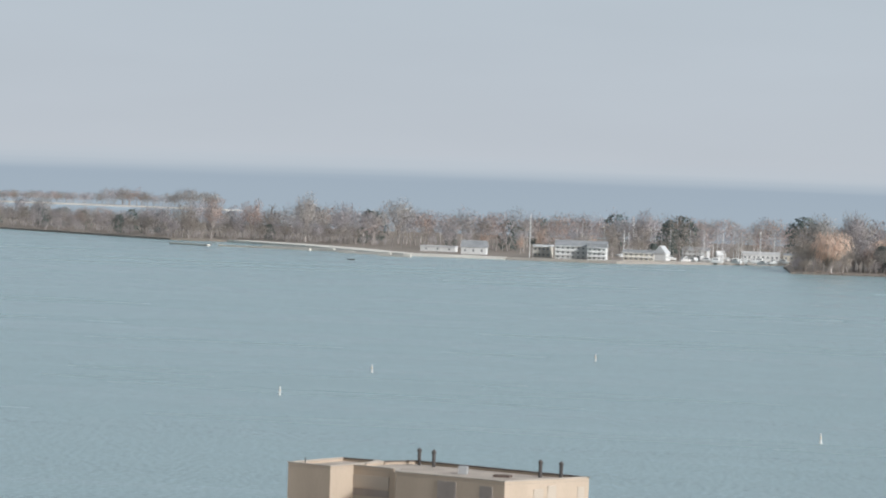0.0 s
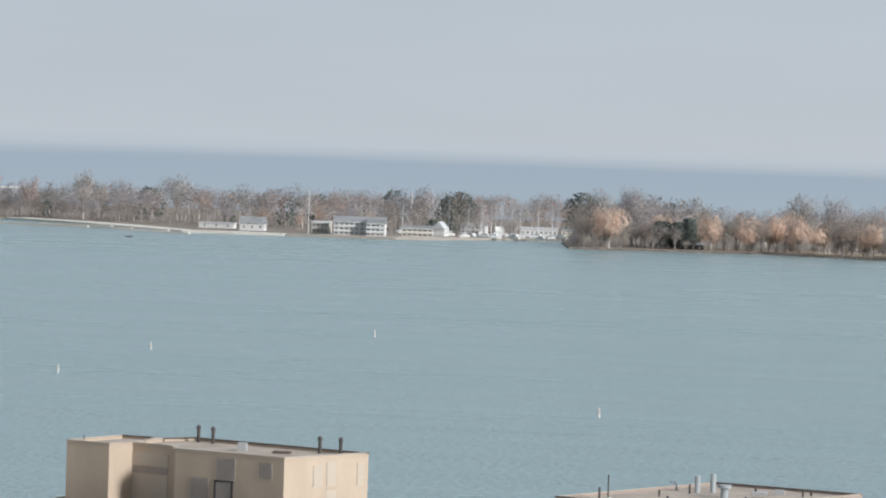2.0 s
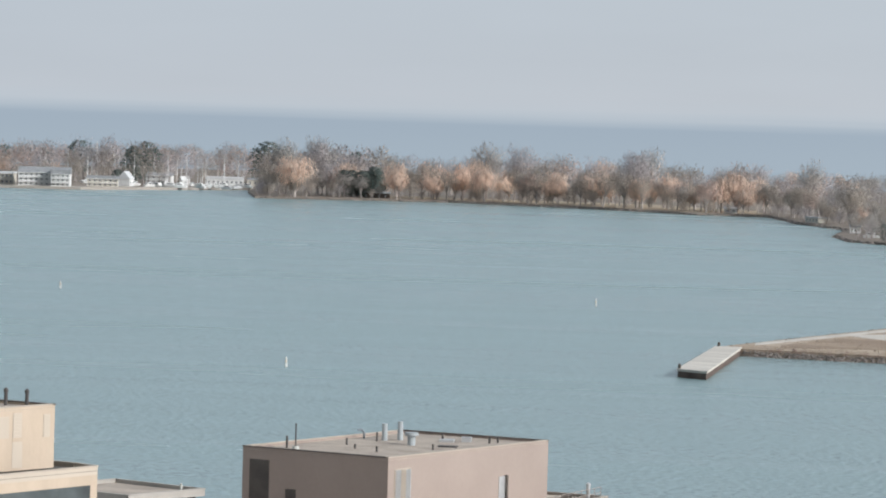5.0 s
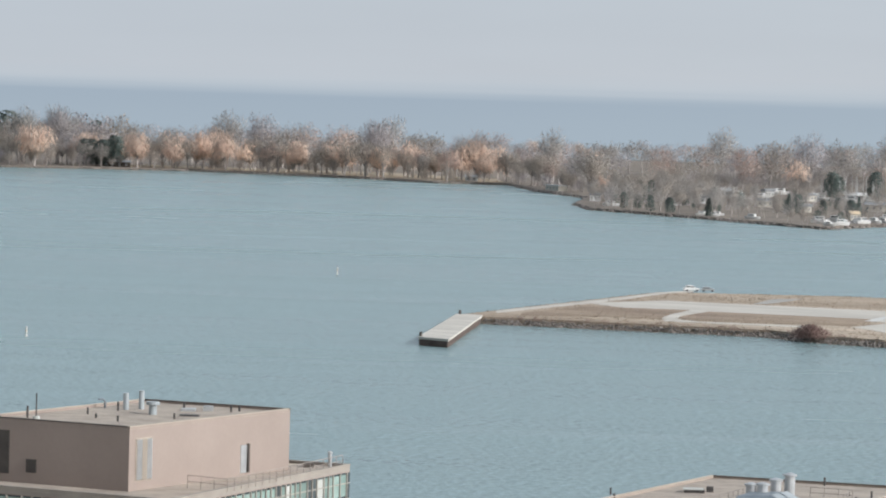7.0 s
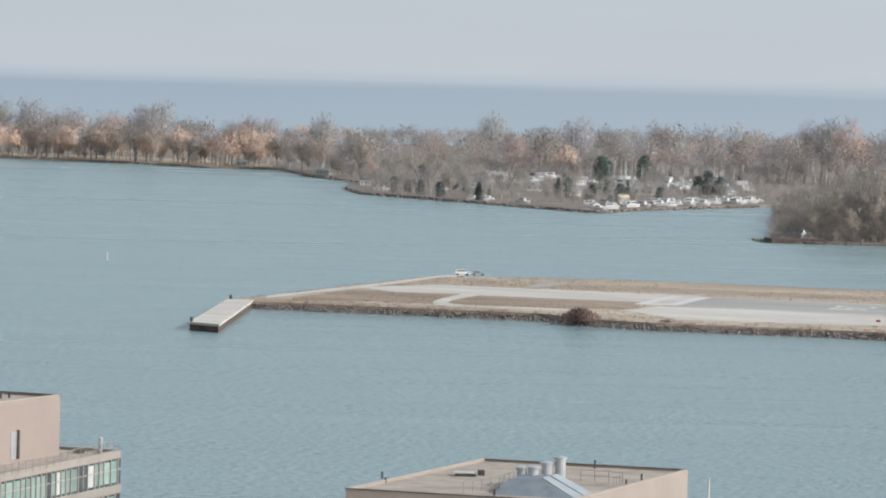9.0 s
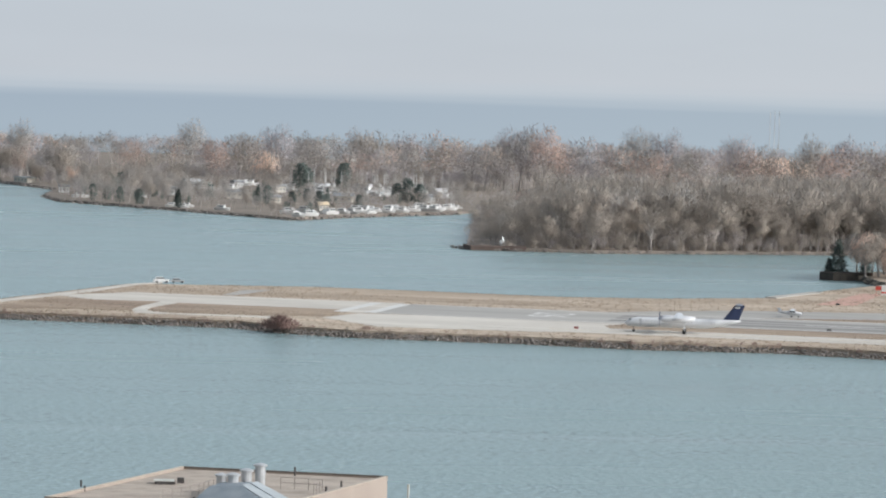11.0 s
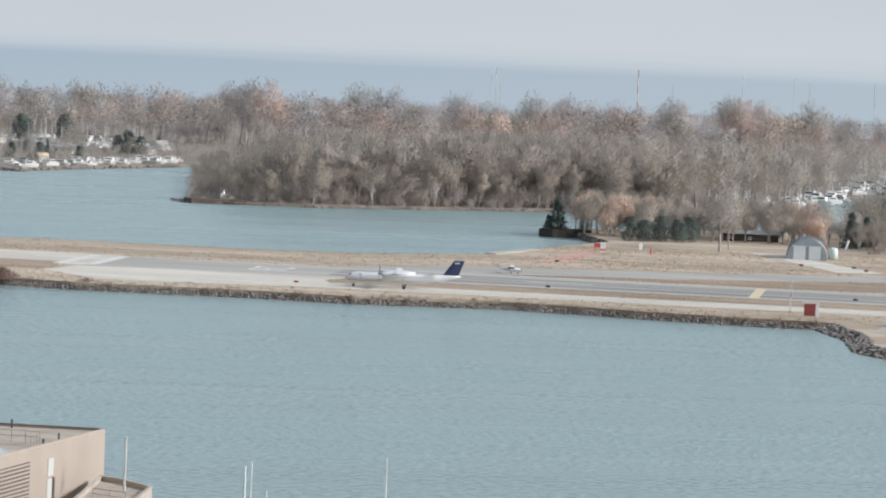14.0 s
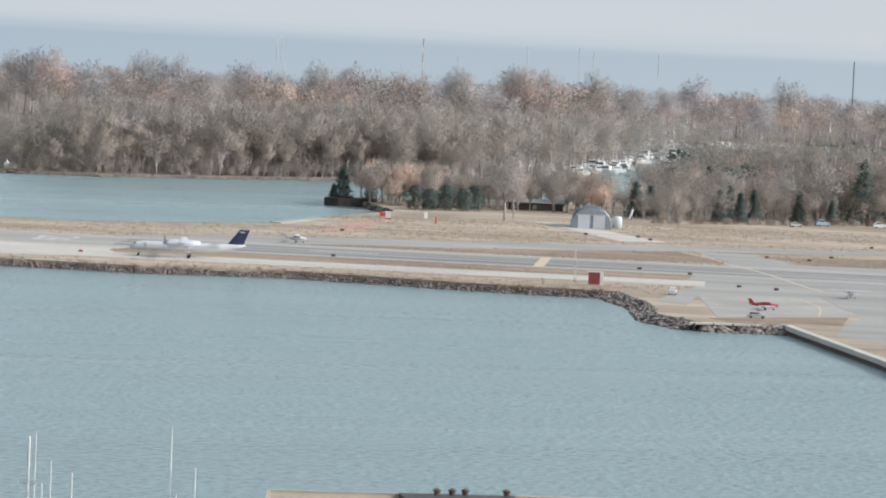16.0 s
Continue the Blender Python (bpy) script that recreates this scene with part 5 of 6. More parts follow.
def airliner(x, y, z, turn):
    """A twin-propeller airliner, nose at the origin, tail along +x."""
    ob = thing("airliner", x, y, z, turn, "white twin-propeller airliner with a navy tail fin", "airplane")
    bm = bmesh.new()
    lathe(bm, [(0.0, 0.1, 0.1, 2.35), (0.5, 0.55, 0.5, 2.42), (1.3, 0.95, 0.9, 2.55), (2.4, 1.25, 1.2, 2.72), (3.8, 1.35, 1.35, 2.8), (22.5, 1.35, 1.35, 2.8), (26.0, 1.1, 1.05, 3.1), (29.5, 0.65, 0.6, 3.5), (32.0, 0.15, 0.2, 3.85)], 20)
    part("fuselage", bm, PLANE_WHITE, ob, "white fuselage", True)
    bm = bmesh.new()
    box(bm, 1.25, -0.75, 3.2, 2.2, 0.75, 3.55)
    part("windscreen", bm, GLASS_DARK, ob)
    for i in range(26):
        bm = bmesh.new()
        box(bm, 5.0 + i * 0.78, -1.36, 3.0, 5.28 + i * 0.78, 1.36, 3.38)
        part("window", bm, PLANE_GREY, ob)
    bm = bmesh.new()
    box(bm, 4.1, -1.37, 2.1, 4.8, -1.30, 3.8)
    part("door", bm, PLANE_GREY, ob)
    bm = bmesh.new()
    lathe(bm, [(11.5, 0.5, 0.2, 4.0), (13.0, 1.2, 0.5, 4.05), (17.0, 1.2, 0.5, 4.05), (19.5, 0.4, 0.15, 4.0)], 12)
    part("wing_fairing", bm, PLANE_WHITE, ob, "", True)
    for s in (-1, 1):
        bm = bmesh.new()
        wing(bm, (13.4, s * 0.4, 4.35), (14.1, s * 14.2, 4.75), 3.0, 1.5, 0.42)
        part("wing", bm, PLANE_WHITE, ob)
        bm = bmesh.new()
        lathe(bm, [(9.9, 0.25, 0.25, 4.0), (10.6, 0.6, 0.65, 3.9), (12.5, 0.72, 0.85, 3.8), (16.5, 0.65, 0.8, 3.75), (19.5, 0.15, 0.2, 4.1)], 12)
        for v in bm.verts:
            v.co.y += s * 4.4
        nac = part("engine", bm, PLANE_WHITE, ob, "white engine nacelle", True)
        bm = bmesh.new()
        lathe(bm, [(9.2, 0.03, 0.03, 4.0), (9.5, 0.2, 0.2, 4.0), (9.9, 0.27, 0.27, 4.0)], 10)
        for v in bm.verts:
            v.co.y += s * 4.4
        part("spinner", bm, PLANE_NAVY, nac, "navy spinner")
        for k in range(6):
            a = math.pi * (k / 3 + 0.5)
            bm = bmesh.new()
            c, d = math.cos(a), math.sin(a)
            pts = [(9.62, s * 4.4 + c * r - d * w, 4.0 + d * r + c * w) for r, w in ((0.2, 0.2), (1.2, 0.52), (2.05, 0.4), (2.05, -0.4), (1.2, -0.52), (0.2, -0.2))]
            f = [bm.verts.new(p) for p in pts]
            g = [bm.verts.new((p[0] + 0.07, p[1], p[2])) for p in pts]
            bm.faces.new(f)
            bm.faces.new(g[::-1])
            for i in range(6):
                bm.faces.new((f[i], f[(i + 1) % 6], g[(i + 1) % 6], g[i]))
            part("propeller_blade", bm, PLANE_NAVY, nac, "dark navy propeller blade")
        for dy in (-0.28, 0.28):
            wheel(ob, 16.5, s * 4.4 + dy, 0.52, 0.3, 3.4)
    for dy in (-0.2, 0.2):
        wheel(ob, 2.6, dy, 0.36, 0.2, 2.2)
    bm = bmesh.new()
    wing(bm, (26.6, 0, 3.6), (30.2, 0, 8.2), 4.6, 2.7, 0.45, "z")
    part("tail_fin", bm, PLANE_NAVY, ob, "navy blue tail fin")
    bm = bmesh.new()
    box(bm, 30.2, -0.24, 7.3, 31.6, 0.24, 7.75)
    part("fin_mark", bm, PLANE_WHITE, ob, "white mark near the fin's top")
    for s in (-1, 1):
        bm = bmesh.new()
        wing(bm, (30.3, s * 0.1, 8.25), (30.9, s * 4.6, 8.3), 2.1, 1.3, 0.2)
        part("tailplane", bm, PLANE_NAVY, ob)
    return ob


def light_plane(x, y, z, turn, label, body, trim, high=True):
    """A single-engined light aircraft, nose along +x from its middle."""
    ob = thing("light_aircraft", x, y, z, turn, label, "airplane", "parked and landing light aircraft")
    bm = bmesh.new()
    lathe(bm, [(-4.2, 0.1, 0.15, 1.45), (-2.2, 0.32, 0.4, 1.35), (-0.8, 0.55, 0.72, 1.3), (0.8, 0.58, 0.75, 1.3), (1.3, 0.55, 0.55, 1.15), (2.6, 0.42, 0.42, 1.1), (2.9, 0.18, 0.18, 1.1)], 14)
    part("fuselage", bm, trim if trim is PLANE_RED else body, ob, "", True)
    bm = bmesh.new()
    box(bm, -0.9, -0.6, 1.45, 0.9, 0.6, 1.85)
    part("window", bm, GLASS_DARK, ob)
    zw = 2.1 if high else 0.95
    for s in (-1, 1):
        bm = bmesh.new()
        wing(bm, (-0.75, s * 0.05, zw), (-0.6, s * 5.4, zw + 0.12), 1.6, 1.15, 0.2)
        part("wing", bm, body, ob)
        if high:
            bm = bmesh.new()
            rod(bm, (0.0, s * 0.5, 0.85), (0.0, s * 2.6, 2.1), 0.05)
            part("strut", bm, body, ob)
        bm = bmesh.new()
        wing(bm, (-4.3, s * 0.05, 1.5), (-4.2, s * 1.7, 1.5), 1.0, 0.7, 0.1)
        part("tailplane", bm, trim, ob)
        wheel(ob, -0.2, s * 1.1, 0.22, 0.16, 0.9)
    wheel(ob, 1.9, 0, 0.2, 0.14, 0.8)
    bm = bmesh.new()
    wing(bm, (-4.0, 0, 1.5), (-4.6, 0, 2.7), 1.3, 0.8, 0.12, "z")
    part("tail_fin", bm, trim, ob)
    bm = bmesh.new()
    for a in (0.7, 0.7 + math.pi):
        rod(bm, (2.95, 0, 1.1), (2.95, 0.95 * math.cos(a), 1.1 + 0.95 * math.sin(a)), 0.07, 0.04, 5)
    part("propeller", bm, DARK_STEEL, ob)
    bm = bmesh.new()
    box(bm, -1.9, -0.6, 0.75 if trim is PLANE_RED else 1.15, 2.4, 0.6, 1.2)
    part("stripe", bm, body if trim is PLANE_RED else trim, ob)
    return ob


TURN_RW = math.degrees(math.atan2(RW_U.y, RW_U.x))
nose = RW_A + RW_U * 81.5 + RW_N * -61
airliner(nose.x, nose.y - 1.5, 2.05, -9.5)
light_plane(215, 1163, 2.05, TURN_RW + 4, "small white high-wing aircraft rolling on the runway", PLANE_WHITE, PLANE_GREY)
light_plane(292, 937, 2.05, -12, "small white and red low-wing aircraft on the pad", PLANE_WHITE, PLANE_RED, False)
light_plane(331, 988, 2.04, 80, "small white high-wing aircraft parked on the apron", PLANE_WHITE, PLANE_WHITE)


# ---- airfield things ----
def vehicle(x, y, z, turn, paint, label, name="car", l=4.6, h=1.6):
    ob = thing(name, x, y, z, turn, label, name.replace("_", " "), "vehicles on the airfield")
    bm = bmesh.new()
    prism(bm, [(-l / 2, -0.9), (l / 2 - 0.15, -0.9), (l / 2, -0.6), (l / 2, 0.6), (l / 2 - 0.15, 0.9), (-l / 2, 0.9)], 0.35, h * 0.58)
    part("body", bm, paint, ob)
    bm = bmesh.new()
    v = []
    for zz, x0, x1, yy in ((h * 0.58, -l * 0.42, l * 0.25, 0.84), (h, -l * 0.34, l * 0.1, 0.7)):
        v.append([bm.verts.new(p) for p in ((x0, -yy, zz), (x1, -yy, zz), (x1, yy, zz), (x0, yy, zz))])
    bm.faces.new(v[1])
    bm.faces.new(v[0][::-1])
    for i in range(4):
        bm.faces.new((v[0][i], v[0][(i + 1) % 4], v[1][(i + 1) % 4], v[1][i]))
    c = part("cabin", bm, paint, ob)
    bm = bmesh.new()
    box(bm, -l * 0.34, -0.81, h * 0.64, l * 0.14, 0.81, h * 0.9)
    part("window", bm, GLASS_DARK, c)
    for sx in (-0.3, 0.32):
        for sy in (-0.82, 0.82):
            bm = bmesh.new()
            rod(bm, (sx * l, sy - 0.1, 0.34), (sx * l, sy + 0.1, 0.34), 0.34, 0.34, 12)
            part("wheel", bm, TYRE, ob)
    return ob


vehicle(281, 983, 2.0, 70, WHITE, "white service van by the rocks", "van", 4.8, 2.1)
vehicle(29.5, 1273, 2.0, 10, WHITE, "white pickup truck at the airfield's tip", "pickup_truck", 5.2, 1.9)
vehicle(34.8, 1274, 2.0, 0, CAR_SILVER, "silver car at the airfield's tip", "car", 4.4, 1.5)
vehicle(281, 909, 2.0, -15, CAR_SILVER, "silver car beside the shore dock", "car", 4.6, 1.6)
vehicle(434, 1362, 2.0, 8, CAR_SILVER, "silver car parked by the trees", "car", 4.6, 1.6)
vehicle(448, 1374, 2.0, 12, HANGAR_BLUE, "dark blue van parked by the trees", "van", 6.0, 2.5)
vehicle(470, 1374, 2.0, 0, WHITE, "white van parked by the trees", "van", 5.2, 2.2)
vehicle(445, 1168, 2.0, 0, MAROON, "small dark red service cart on the grass", "car", 3.2, 1.2)


def hangar(x, y, z, turn, w, d, h):
    ob = thing("hangar", x, y, z, turn, "blue-grey arched steel hangar with two pale doors", "hangar")
    n = 18
    bm = bmesh.new()
    rows = []
    for yy in [i * d / 12 for i in range(13)]:
        rows.append([bm.verts.new((-w / 2 * math.cos(math.pi * i / n), yy, h * math.sin(math.pi * i / n) ** 0.75)) for i in range(n + 1)])
    for a, b in zip(rows, rows[1:]):
        for i in range(n):
            bm.faces.new((a[i], a[i + 1], b[i + 1], b[i]))
    bm.faces.new(rows[0][::-1])
    bm.faces.new(rows[-1])
    part("shell", bm, HANGAR_BLUE, ob, "corrugated arched shell")
    for i in range(1, 12, 2):
        bm = bmesh.new()
        for k in range(n):
            p = [(-w / 2 * 1.01 * math.cos(math.pi * j / n), i * d / 12, h * 1.01 * math.sin(math.pi * j / n) ** 0.75) for j in (k, k + 1)]
            rod(bm, p[0], p[1], 0.08, 0.08, 4)
        part("rib", bm, HANGAR_BLUE, ob)
    for x0, x1 in ((-4.6, -0.6), (0.6, 4.6)):
        bm = bmesh.new()
        box(bm, x0, -0.12, 0.1, x1, 0.0, h * 0.66)
        dd = part("door", bm, HANGAR_DOOR, ob, "pale steel door")
        for k in range(1, 4):
            bm = bmesh.new()
            xx = x0 + (x1 - x0) * k / 4
            box(bm, xx - 0.03, -0.17, 0.1, xx + 0.03, -0.12, h * 0.66)
            part("batten", bm, GALV, dd)
    bm = bmesh.new()
    box(bm, -5.2, -0.16, h * 0.66, 5.2, 0, h * 0.7)
    part("door_track", bm, GALV, ob)


hangar(342, 1301, 2.0, -14, 13.4, 22, 6.9)
tank = thing("tank", 353.6, 1310, 2.0, 0, "pale mint cylindrical storage tank with a domed top", "tank")
bm = bmesh.new()
lathe(bm, [(0, 1.6, 1.6, 0), (3.4, 1.6, 1.6, 0), (3.9, 1.3, 1.3, 0), (4.15, 0.5, 0.5, 0)], 18, "z")
part("shell", bm, TANK, tank, "", True)
bm = bmesh.new()
rod(bm, (1.2, 0, 0), (1.2, 0, 4.6), 0.06)
part("vent_pipe", bm, GALV, tank)
flag = thing("windsock", 362, 1322, 2.0, 0, "white windsock on a slim pole", "windsock")
part("pole", bmesh_rods([((0, 0, 0), (0, 0, 6.6))], 0.09), GALV, flag)
bm = bmesh.new()
rod(bm, (0.1, 0, 6.2), (-1.0, 0.2, 2.6), 0.5, 0.25, 10)
part("sock", bm, WHITE, flag)

shelter = thing("equipment_shelter", 271, 1304, 2.0, -10, "white equipment shelter with a red upper box", "shelter")
shelter.scale = (0.75, 0.75, 0.72)
bm = bmesh.new()
box(bm, 0.0, -1.2, 0, 2.4, 1.6, 4.6)
part("body", bm, WHITE, shelter, "white cabin")
bm = bmesh.new()
box(bm, -2.6, -1.0, 2.4, 0.0, 1.2, 4.2)
part("box", bm, RED, shelter, "red upper box")
bm = bmesh.new()
box(bm, -0.1, -1.3, 1.0, 2.5, -1.2, 1.7)
part("stripe", bm, RED, shelter)
part("leg", bmesh_rods([((-2.3, 0, 0), (-2.3, 0, 2.4))], 0.12), RED, shelter)
marker = thing("marker_board", 291, 1332, 2.0, 0, "white marker board with a red post before it", "marker")
marker.scale = (0.7, 0.7, 0.62)
bm = bmesh.new()
prism(bm, [(-0.8, -0.3), (0.8, -0.3), (1.0, 0.3), (-0.6, 0.3)], 0, 3.6)
part("board", bm, WHITE, marker)
post = thing("marker_post", 287.6, 1300, 2.0, 0, "short red marker post in dry grass", "marker")
part("post", bmesh_rods([((0, 0, 0), (0, 0, 2.2))], 0.25), RED, post)
for x, y in ((243, 1236), (330, 1262), (346, 1240), (372, 1152), (385, 1170), (300, 1085), (310, 1068), (346, 1255), (361, 1160), (310, 1020), (318, 1012), (420, 1235), (214, 1100), (140, 1084)):
    bm = bmesh.new()
    box(bm, -0.6, -0.12, 0, 0.6, 0.12, 0.6)
    ob = thing("taxiway_sign", x, y, 2.0, random.uniform(-25, 0), "low dark guidance sign on the grass", "sign", "low airfield signs")
    part("board", bm, random.choice((MAROON, DARK_STEEL)), ob)
board = thing("signboard", 267.5, 1010, 2.0, -12, "maroon signboard with a white side panel", "signboard")
bm = bmesh.new()
box(bm, -2.0, -0.3, 0.3, 1.0, 0.3, 3.5)
part("front", bm, MAROON, board, "maroon board")
bm = bmesh.new()
box(bm, 1.0, -0.3, 0.0, 1.9, 1.6, 3.6)
part("side", bm, WHITE, board, "white side panel")
bm = bmesh.new()
box(bm, -2.1, -0.36, 3.5, 1.95, 0.3, 3.7)
part("frame", bm, WHITE, board)
tower = thing("lattice_mast", 264.5, 1021, 2.0, 0, "slim pale lattice mast on the shore", "mast")
legs = [(-0.35, -0.3), (0.35, -0.3), (0, 0.35)]
for a in legs:
    part("leg", bmesh_rods([((*a, 0), (a[0] * 0.4, a[1] * 0.4, 9.0))], 0.035), PAINT, tower)
for i in range(8):
    k0, k1 = 1 - 0.6 * i / 8, 1 - 0.6 * (i + 1) / 8
    z0, z1 = i * 9 / 8, (i + 1) * 9 / 8
    part("brace", bmesh_rods([((legs[j][0] * k0, legs[j][1] * k0, z0), (legs[(j + 1) % 3][0] * k1, legs[(j + 1) % 3][1] * k1, z1)) for j in range(3)], 0.035), RED if i % 4 == 0 else PAINT, tower)
dock = thing("dock", 271, 890, 0, -4, "low timber dock along the rocks", "dock")
bm = bmesh.new()
box(bm, -12, -1.2, 1.6, 13, 1.2, 2.0)
part("deck", bm, CONCRETE, dock, "grey weathered deck")
for i in range(6):
    part("pile", bmesh_rods([((-11 + i * 4.6, -1.1, -1), (-11 + i * 4.6, -1.1, 2.0))], 0.2), TIMBER_DARK, dock)


# ---- rocks and bushes along the airfield ----
def rocks(name, line, per_m, reach, size, label, z_top=1.8, seed=5):
    rng = np.random.default_rng(seed)
    base = np.array([(0, 0, 1), (0.9, 0, 0.1), (0.28, 0.86, 0.0), (-0.73, 0.53, 0.1), (-0.73, -0.53, -0.1), (0.28, -0.86, 0.05), (0, 0, -1)], float)
    tris = np.array([(0, 1, 2), (0, 2, 3), (0, 3, 4), (0, 4, 5), (0, 5, 1), (6, 2, 1), (6, 3, 2), (6, 4, 3), (6, 5, 4), (6, 1, 5)])
    V, T, k = [], [], 0
    for (x0, y0), (x1, y1) in zip(line, line[1:]):
        w = math.hypot(x1 - x0, y1 - y0)
        nx, ny = (y1 - y0) / w, -(x1 - x0) / w
        for _ in range(int(w * per_m)):
            s, d = rng.uniform(), rng.uniform(-0.4, reach)
            r = size * rng.uniform(0.45, 1.25)
            v = base * rng.uniform(0.7, 1.25, (7, 3)) * (r, r, r * 0.5)
            a = rng.uniform(0, 6.28)
            c, q = math.cos(a), math.sin(a)
            v = np.stack([v[:, 0] * c - v[:, 1] * q, v[:, 0] * q + v[:, 1] * c, v[:, 2]], 1)
            z = z_top * (1 - max(d, 0) / reach) - 0.15 + rng.uniform(-0.1, 0.1)
            V.append(v + (x0 + (x1 - x0) * s + nx * d, y0 + (y1 - y0) * s + ny * d, z))
            T.append(tris + k)
            k += 7
    ob = new(name, tri_mesh(name, np.concatenate(V), np.concatenate(T), ROCK))
    tagged(ob, label, "rocks", kind="stuff")


NORTH = AIRPORT[:15]
rocks("rocks", NORTH, 17, 3.6, 0.5, "grey-brown boulders along the airfield shore", 1.5)
rocks("rocks", [(268, 345 + 645), (266, 950), (258, 915), (262, 892), (283, 888)], 8, 5.0, 1.1, "pale tumbled boulders at the bend", seed=6)
FARBANK = [(292, 1440), (290, 1380), (268, 1345), (250, 1312), (228, 1270), (190, 1250), (156, 1246), (110, 1262), (78, 1270), (19, 1262), (-5, 1200), (-39, 1112)]
rocks("rocks", FARBANK, 2.0, 1.5, 0.7, "low dark rocks on the airfield's far edge", 2.0, seed=7)
rocks("rocks", [(160, 1650), (164, 1632), (180, 1624), (216, 1622), (267, 1642), (319, 1663), (380, 1670)], 2.2, 2.5, 0.8, "dark rocks along the wooded shore", 1.1, seed=8)
rocks("rocks", [(-405, 2620), (-281, 2655), (-163, 2596), (-109, 2536), (-58, 2538)], 1.1, 3.0, 1.0, "dark rocks along the island shore", 1.2, seed=10)
rocks("rocks", [(-58, 2536), (-38, 2408), (-7, 2298), (-14, 2180), (-5, 2098), (48, 2016), (108, 1913), (139, 1973), (201, 2058)], 1.2, 3.0, 1.1, "dark rocks along the marina shore", 1.2, seed=9)


def bush_shape(seed, w, h, n):
    rng = np.random.default_rng(seed)
    a, e = rng.uniform(0, 6.28, n), rng.uniform(0.05, 1.5, n)
    rr = rng.uniform(0.2, 0.85, n)
    P = np.stack([w / 2 * rr * np.cos(a) * np.cos(e), w / 2 * rr * np.sin(a) * np.cos(e), h * rr * np.sin(e) * 0.85], 1)
    D = P / (w / 2, w / 2, h) + (0, 0, 0.5) + rng.normal(0, 0.3, (n, 3))
    out = unit(P / (w / 2, w / 2, h) + (0, 0, 0.2))
    return slivers(P, D, rng.uniform(0.4, 1.0, n) * h * 0.26, np.full(n, 0.14 * h / 3), rng, out)


SCRUB = {}


def bush(x, y, z, w, h, material, label, n=500, single_thing=False):
    """A bush as a thing of its own, or one more clump of the scrub."""
    V, T, N = bush_shape(int(abs(x * 13 + y)) % 9999, w, h, n)
    if not single_thing:
        SCRUB.setdefault(material.name, []).append((V + (x, y, z), T, N))
        return
    ob = thing("bush", x, y, z, 0, label, "bush", "bushes on the airfield shore")
    c = tagged(new("foliage", tri_mesh("foliage", V, T, material, N)), kind="stuff")
    c.parent = ob
    s = new("stem", tri_mesh("stem", *tubes([(np.zeros(3), np.array([0, 0, h * 0.6]), 0.15, 0.05)]), BARK))
    s.parent = ob


bush(57, 1065.5, 1.2, 14, 4.6, REDBUSH, "dark red leafless bush on the shore", 2200, True)
bush(80, 1058, 1.2, 8, 2.2, REDBUSH, "low dark red bush on the shore", 800, True)
random.seed(21)
# dry tufts over the whole field, thickest along the paved edges and the shore
rng = np.random.default_rng(4)
tips = []
while len(tips) < 9000:
    x, y = rng.uniform(-36, 470), rng.uniform(985, 1345)
    if x < 0.37 * y and inside(x, y, AIRPORT) and not any(inside(x, y, q) for q in PAVED):
        if noise.noise((x * 0.012, y * 0.03, 7.0)) > rng.uniform(-0.5, 0.35):
            tips.append((x, y, 2.0))
base = np.repeat(np.array(tips), 4, axis=0) + rng.normal(0, 1, (36000, 3)) * (0.7, 0.5, 0)
rise = rng.normal(0, 0.5, (36000, 3)) * (1, 1, 0) + (0, 0, 1)
V, T, N = slivers(base, rise, rng.uniform(0.12, 0.4, 36000), np.full(36000, 0.35), rng, rng.normal(0, 0.4, (36000, 3)) + (0, -0.5, 0.8))
for key, pick in ((TUFT, slice(0, 33000)), (TWIG, slice(33000, 36000))):
    v, nv = V.reshape(-1, 3, 3)[pick].reshape(-1, 3), N.reshape(-1, 3, 3)[pick].reshape(-1, 3)
    SCRUB.setdefault(key.name, []).append((v, np.arange(len(v)).reshape(-1, 3), nv))
for i in range(520):
    s = random.uniform(0, 1)
    x = -25 + s * 290
    y = next(y0 + (y1 - y0) * (x - x0) / (x1 - x0) for (x0, y0), (x1, y1) in zip(NORTH, NORTH[1:]) if x0 <= x <= x1)
    bush(x, y + random.uniform(-1.5, 3), 1.4, random.uniform(1.5, 4), random.uniform(0.7, 1.7), random.choice((TWIG, TUFT, TUFT, REDBUSH, REDBUSH)), "low scrubby bush among the rocks", 110)

GROVE = []


def grove(kind, x, y, z, h, wide=1.0, group=""):
    GROVE.append((kind, x, y, z, h, wide))


# ---- trees and houses behind the airfield ----
G = "trees behind the airfield"
tree("fir", 284.5, 1449, 2.0, 13.0, 1.3, G)
tree("fir", 281.5, 1451, 2.0, 6.0, 1.8, G)
tree("fir", 296, 1454, 2.0, 12.0, 0.9, G)
for x, y, h in ((300, 1392, 9.0), (305, 1391, 8.0), (312, 1394, 9.5), (318, 1393, 8.5), (323, 1396, 9.5), (309, 1402, 7.0)):
    tree("pine", x, y, 2.0, h, 1.25, G)
tree("willow", 304, 1438, 2.0, 16.0, 1.2, G)
tree("willow", 297, 1420, 2.0, 10.0, 1.2, G)
tree("russet", 372, 1404, 2.0, 12.5, 1.3, G)
tree("willow", 371, 1402, 2.0, 11.5, 1.4, G)
for x, y, h in ((411, 1381, 12.0), (415, 1383, 13.5), (419, 1382, 11.0), (426, 1388, 12.0), (458, 1394, 9.0)):
    tree("fir", x, y, 2.0, h, 1.25, G)
tree("grey", 320.4, 1338, 2.0, 23.5, 0.95, G)
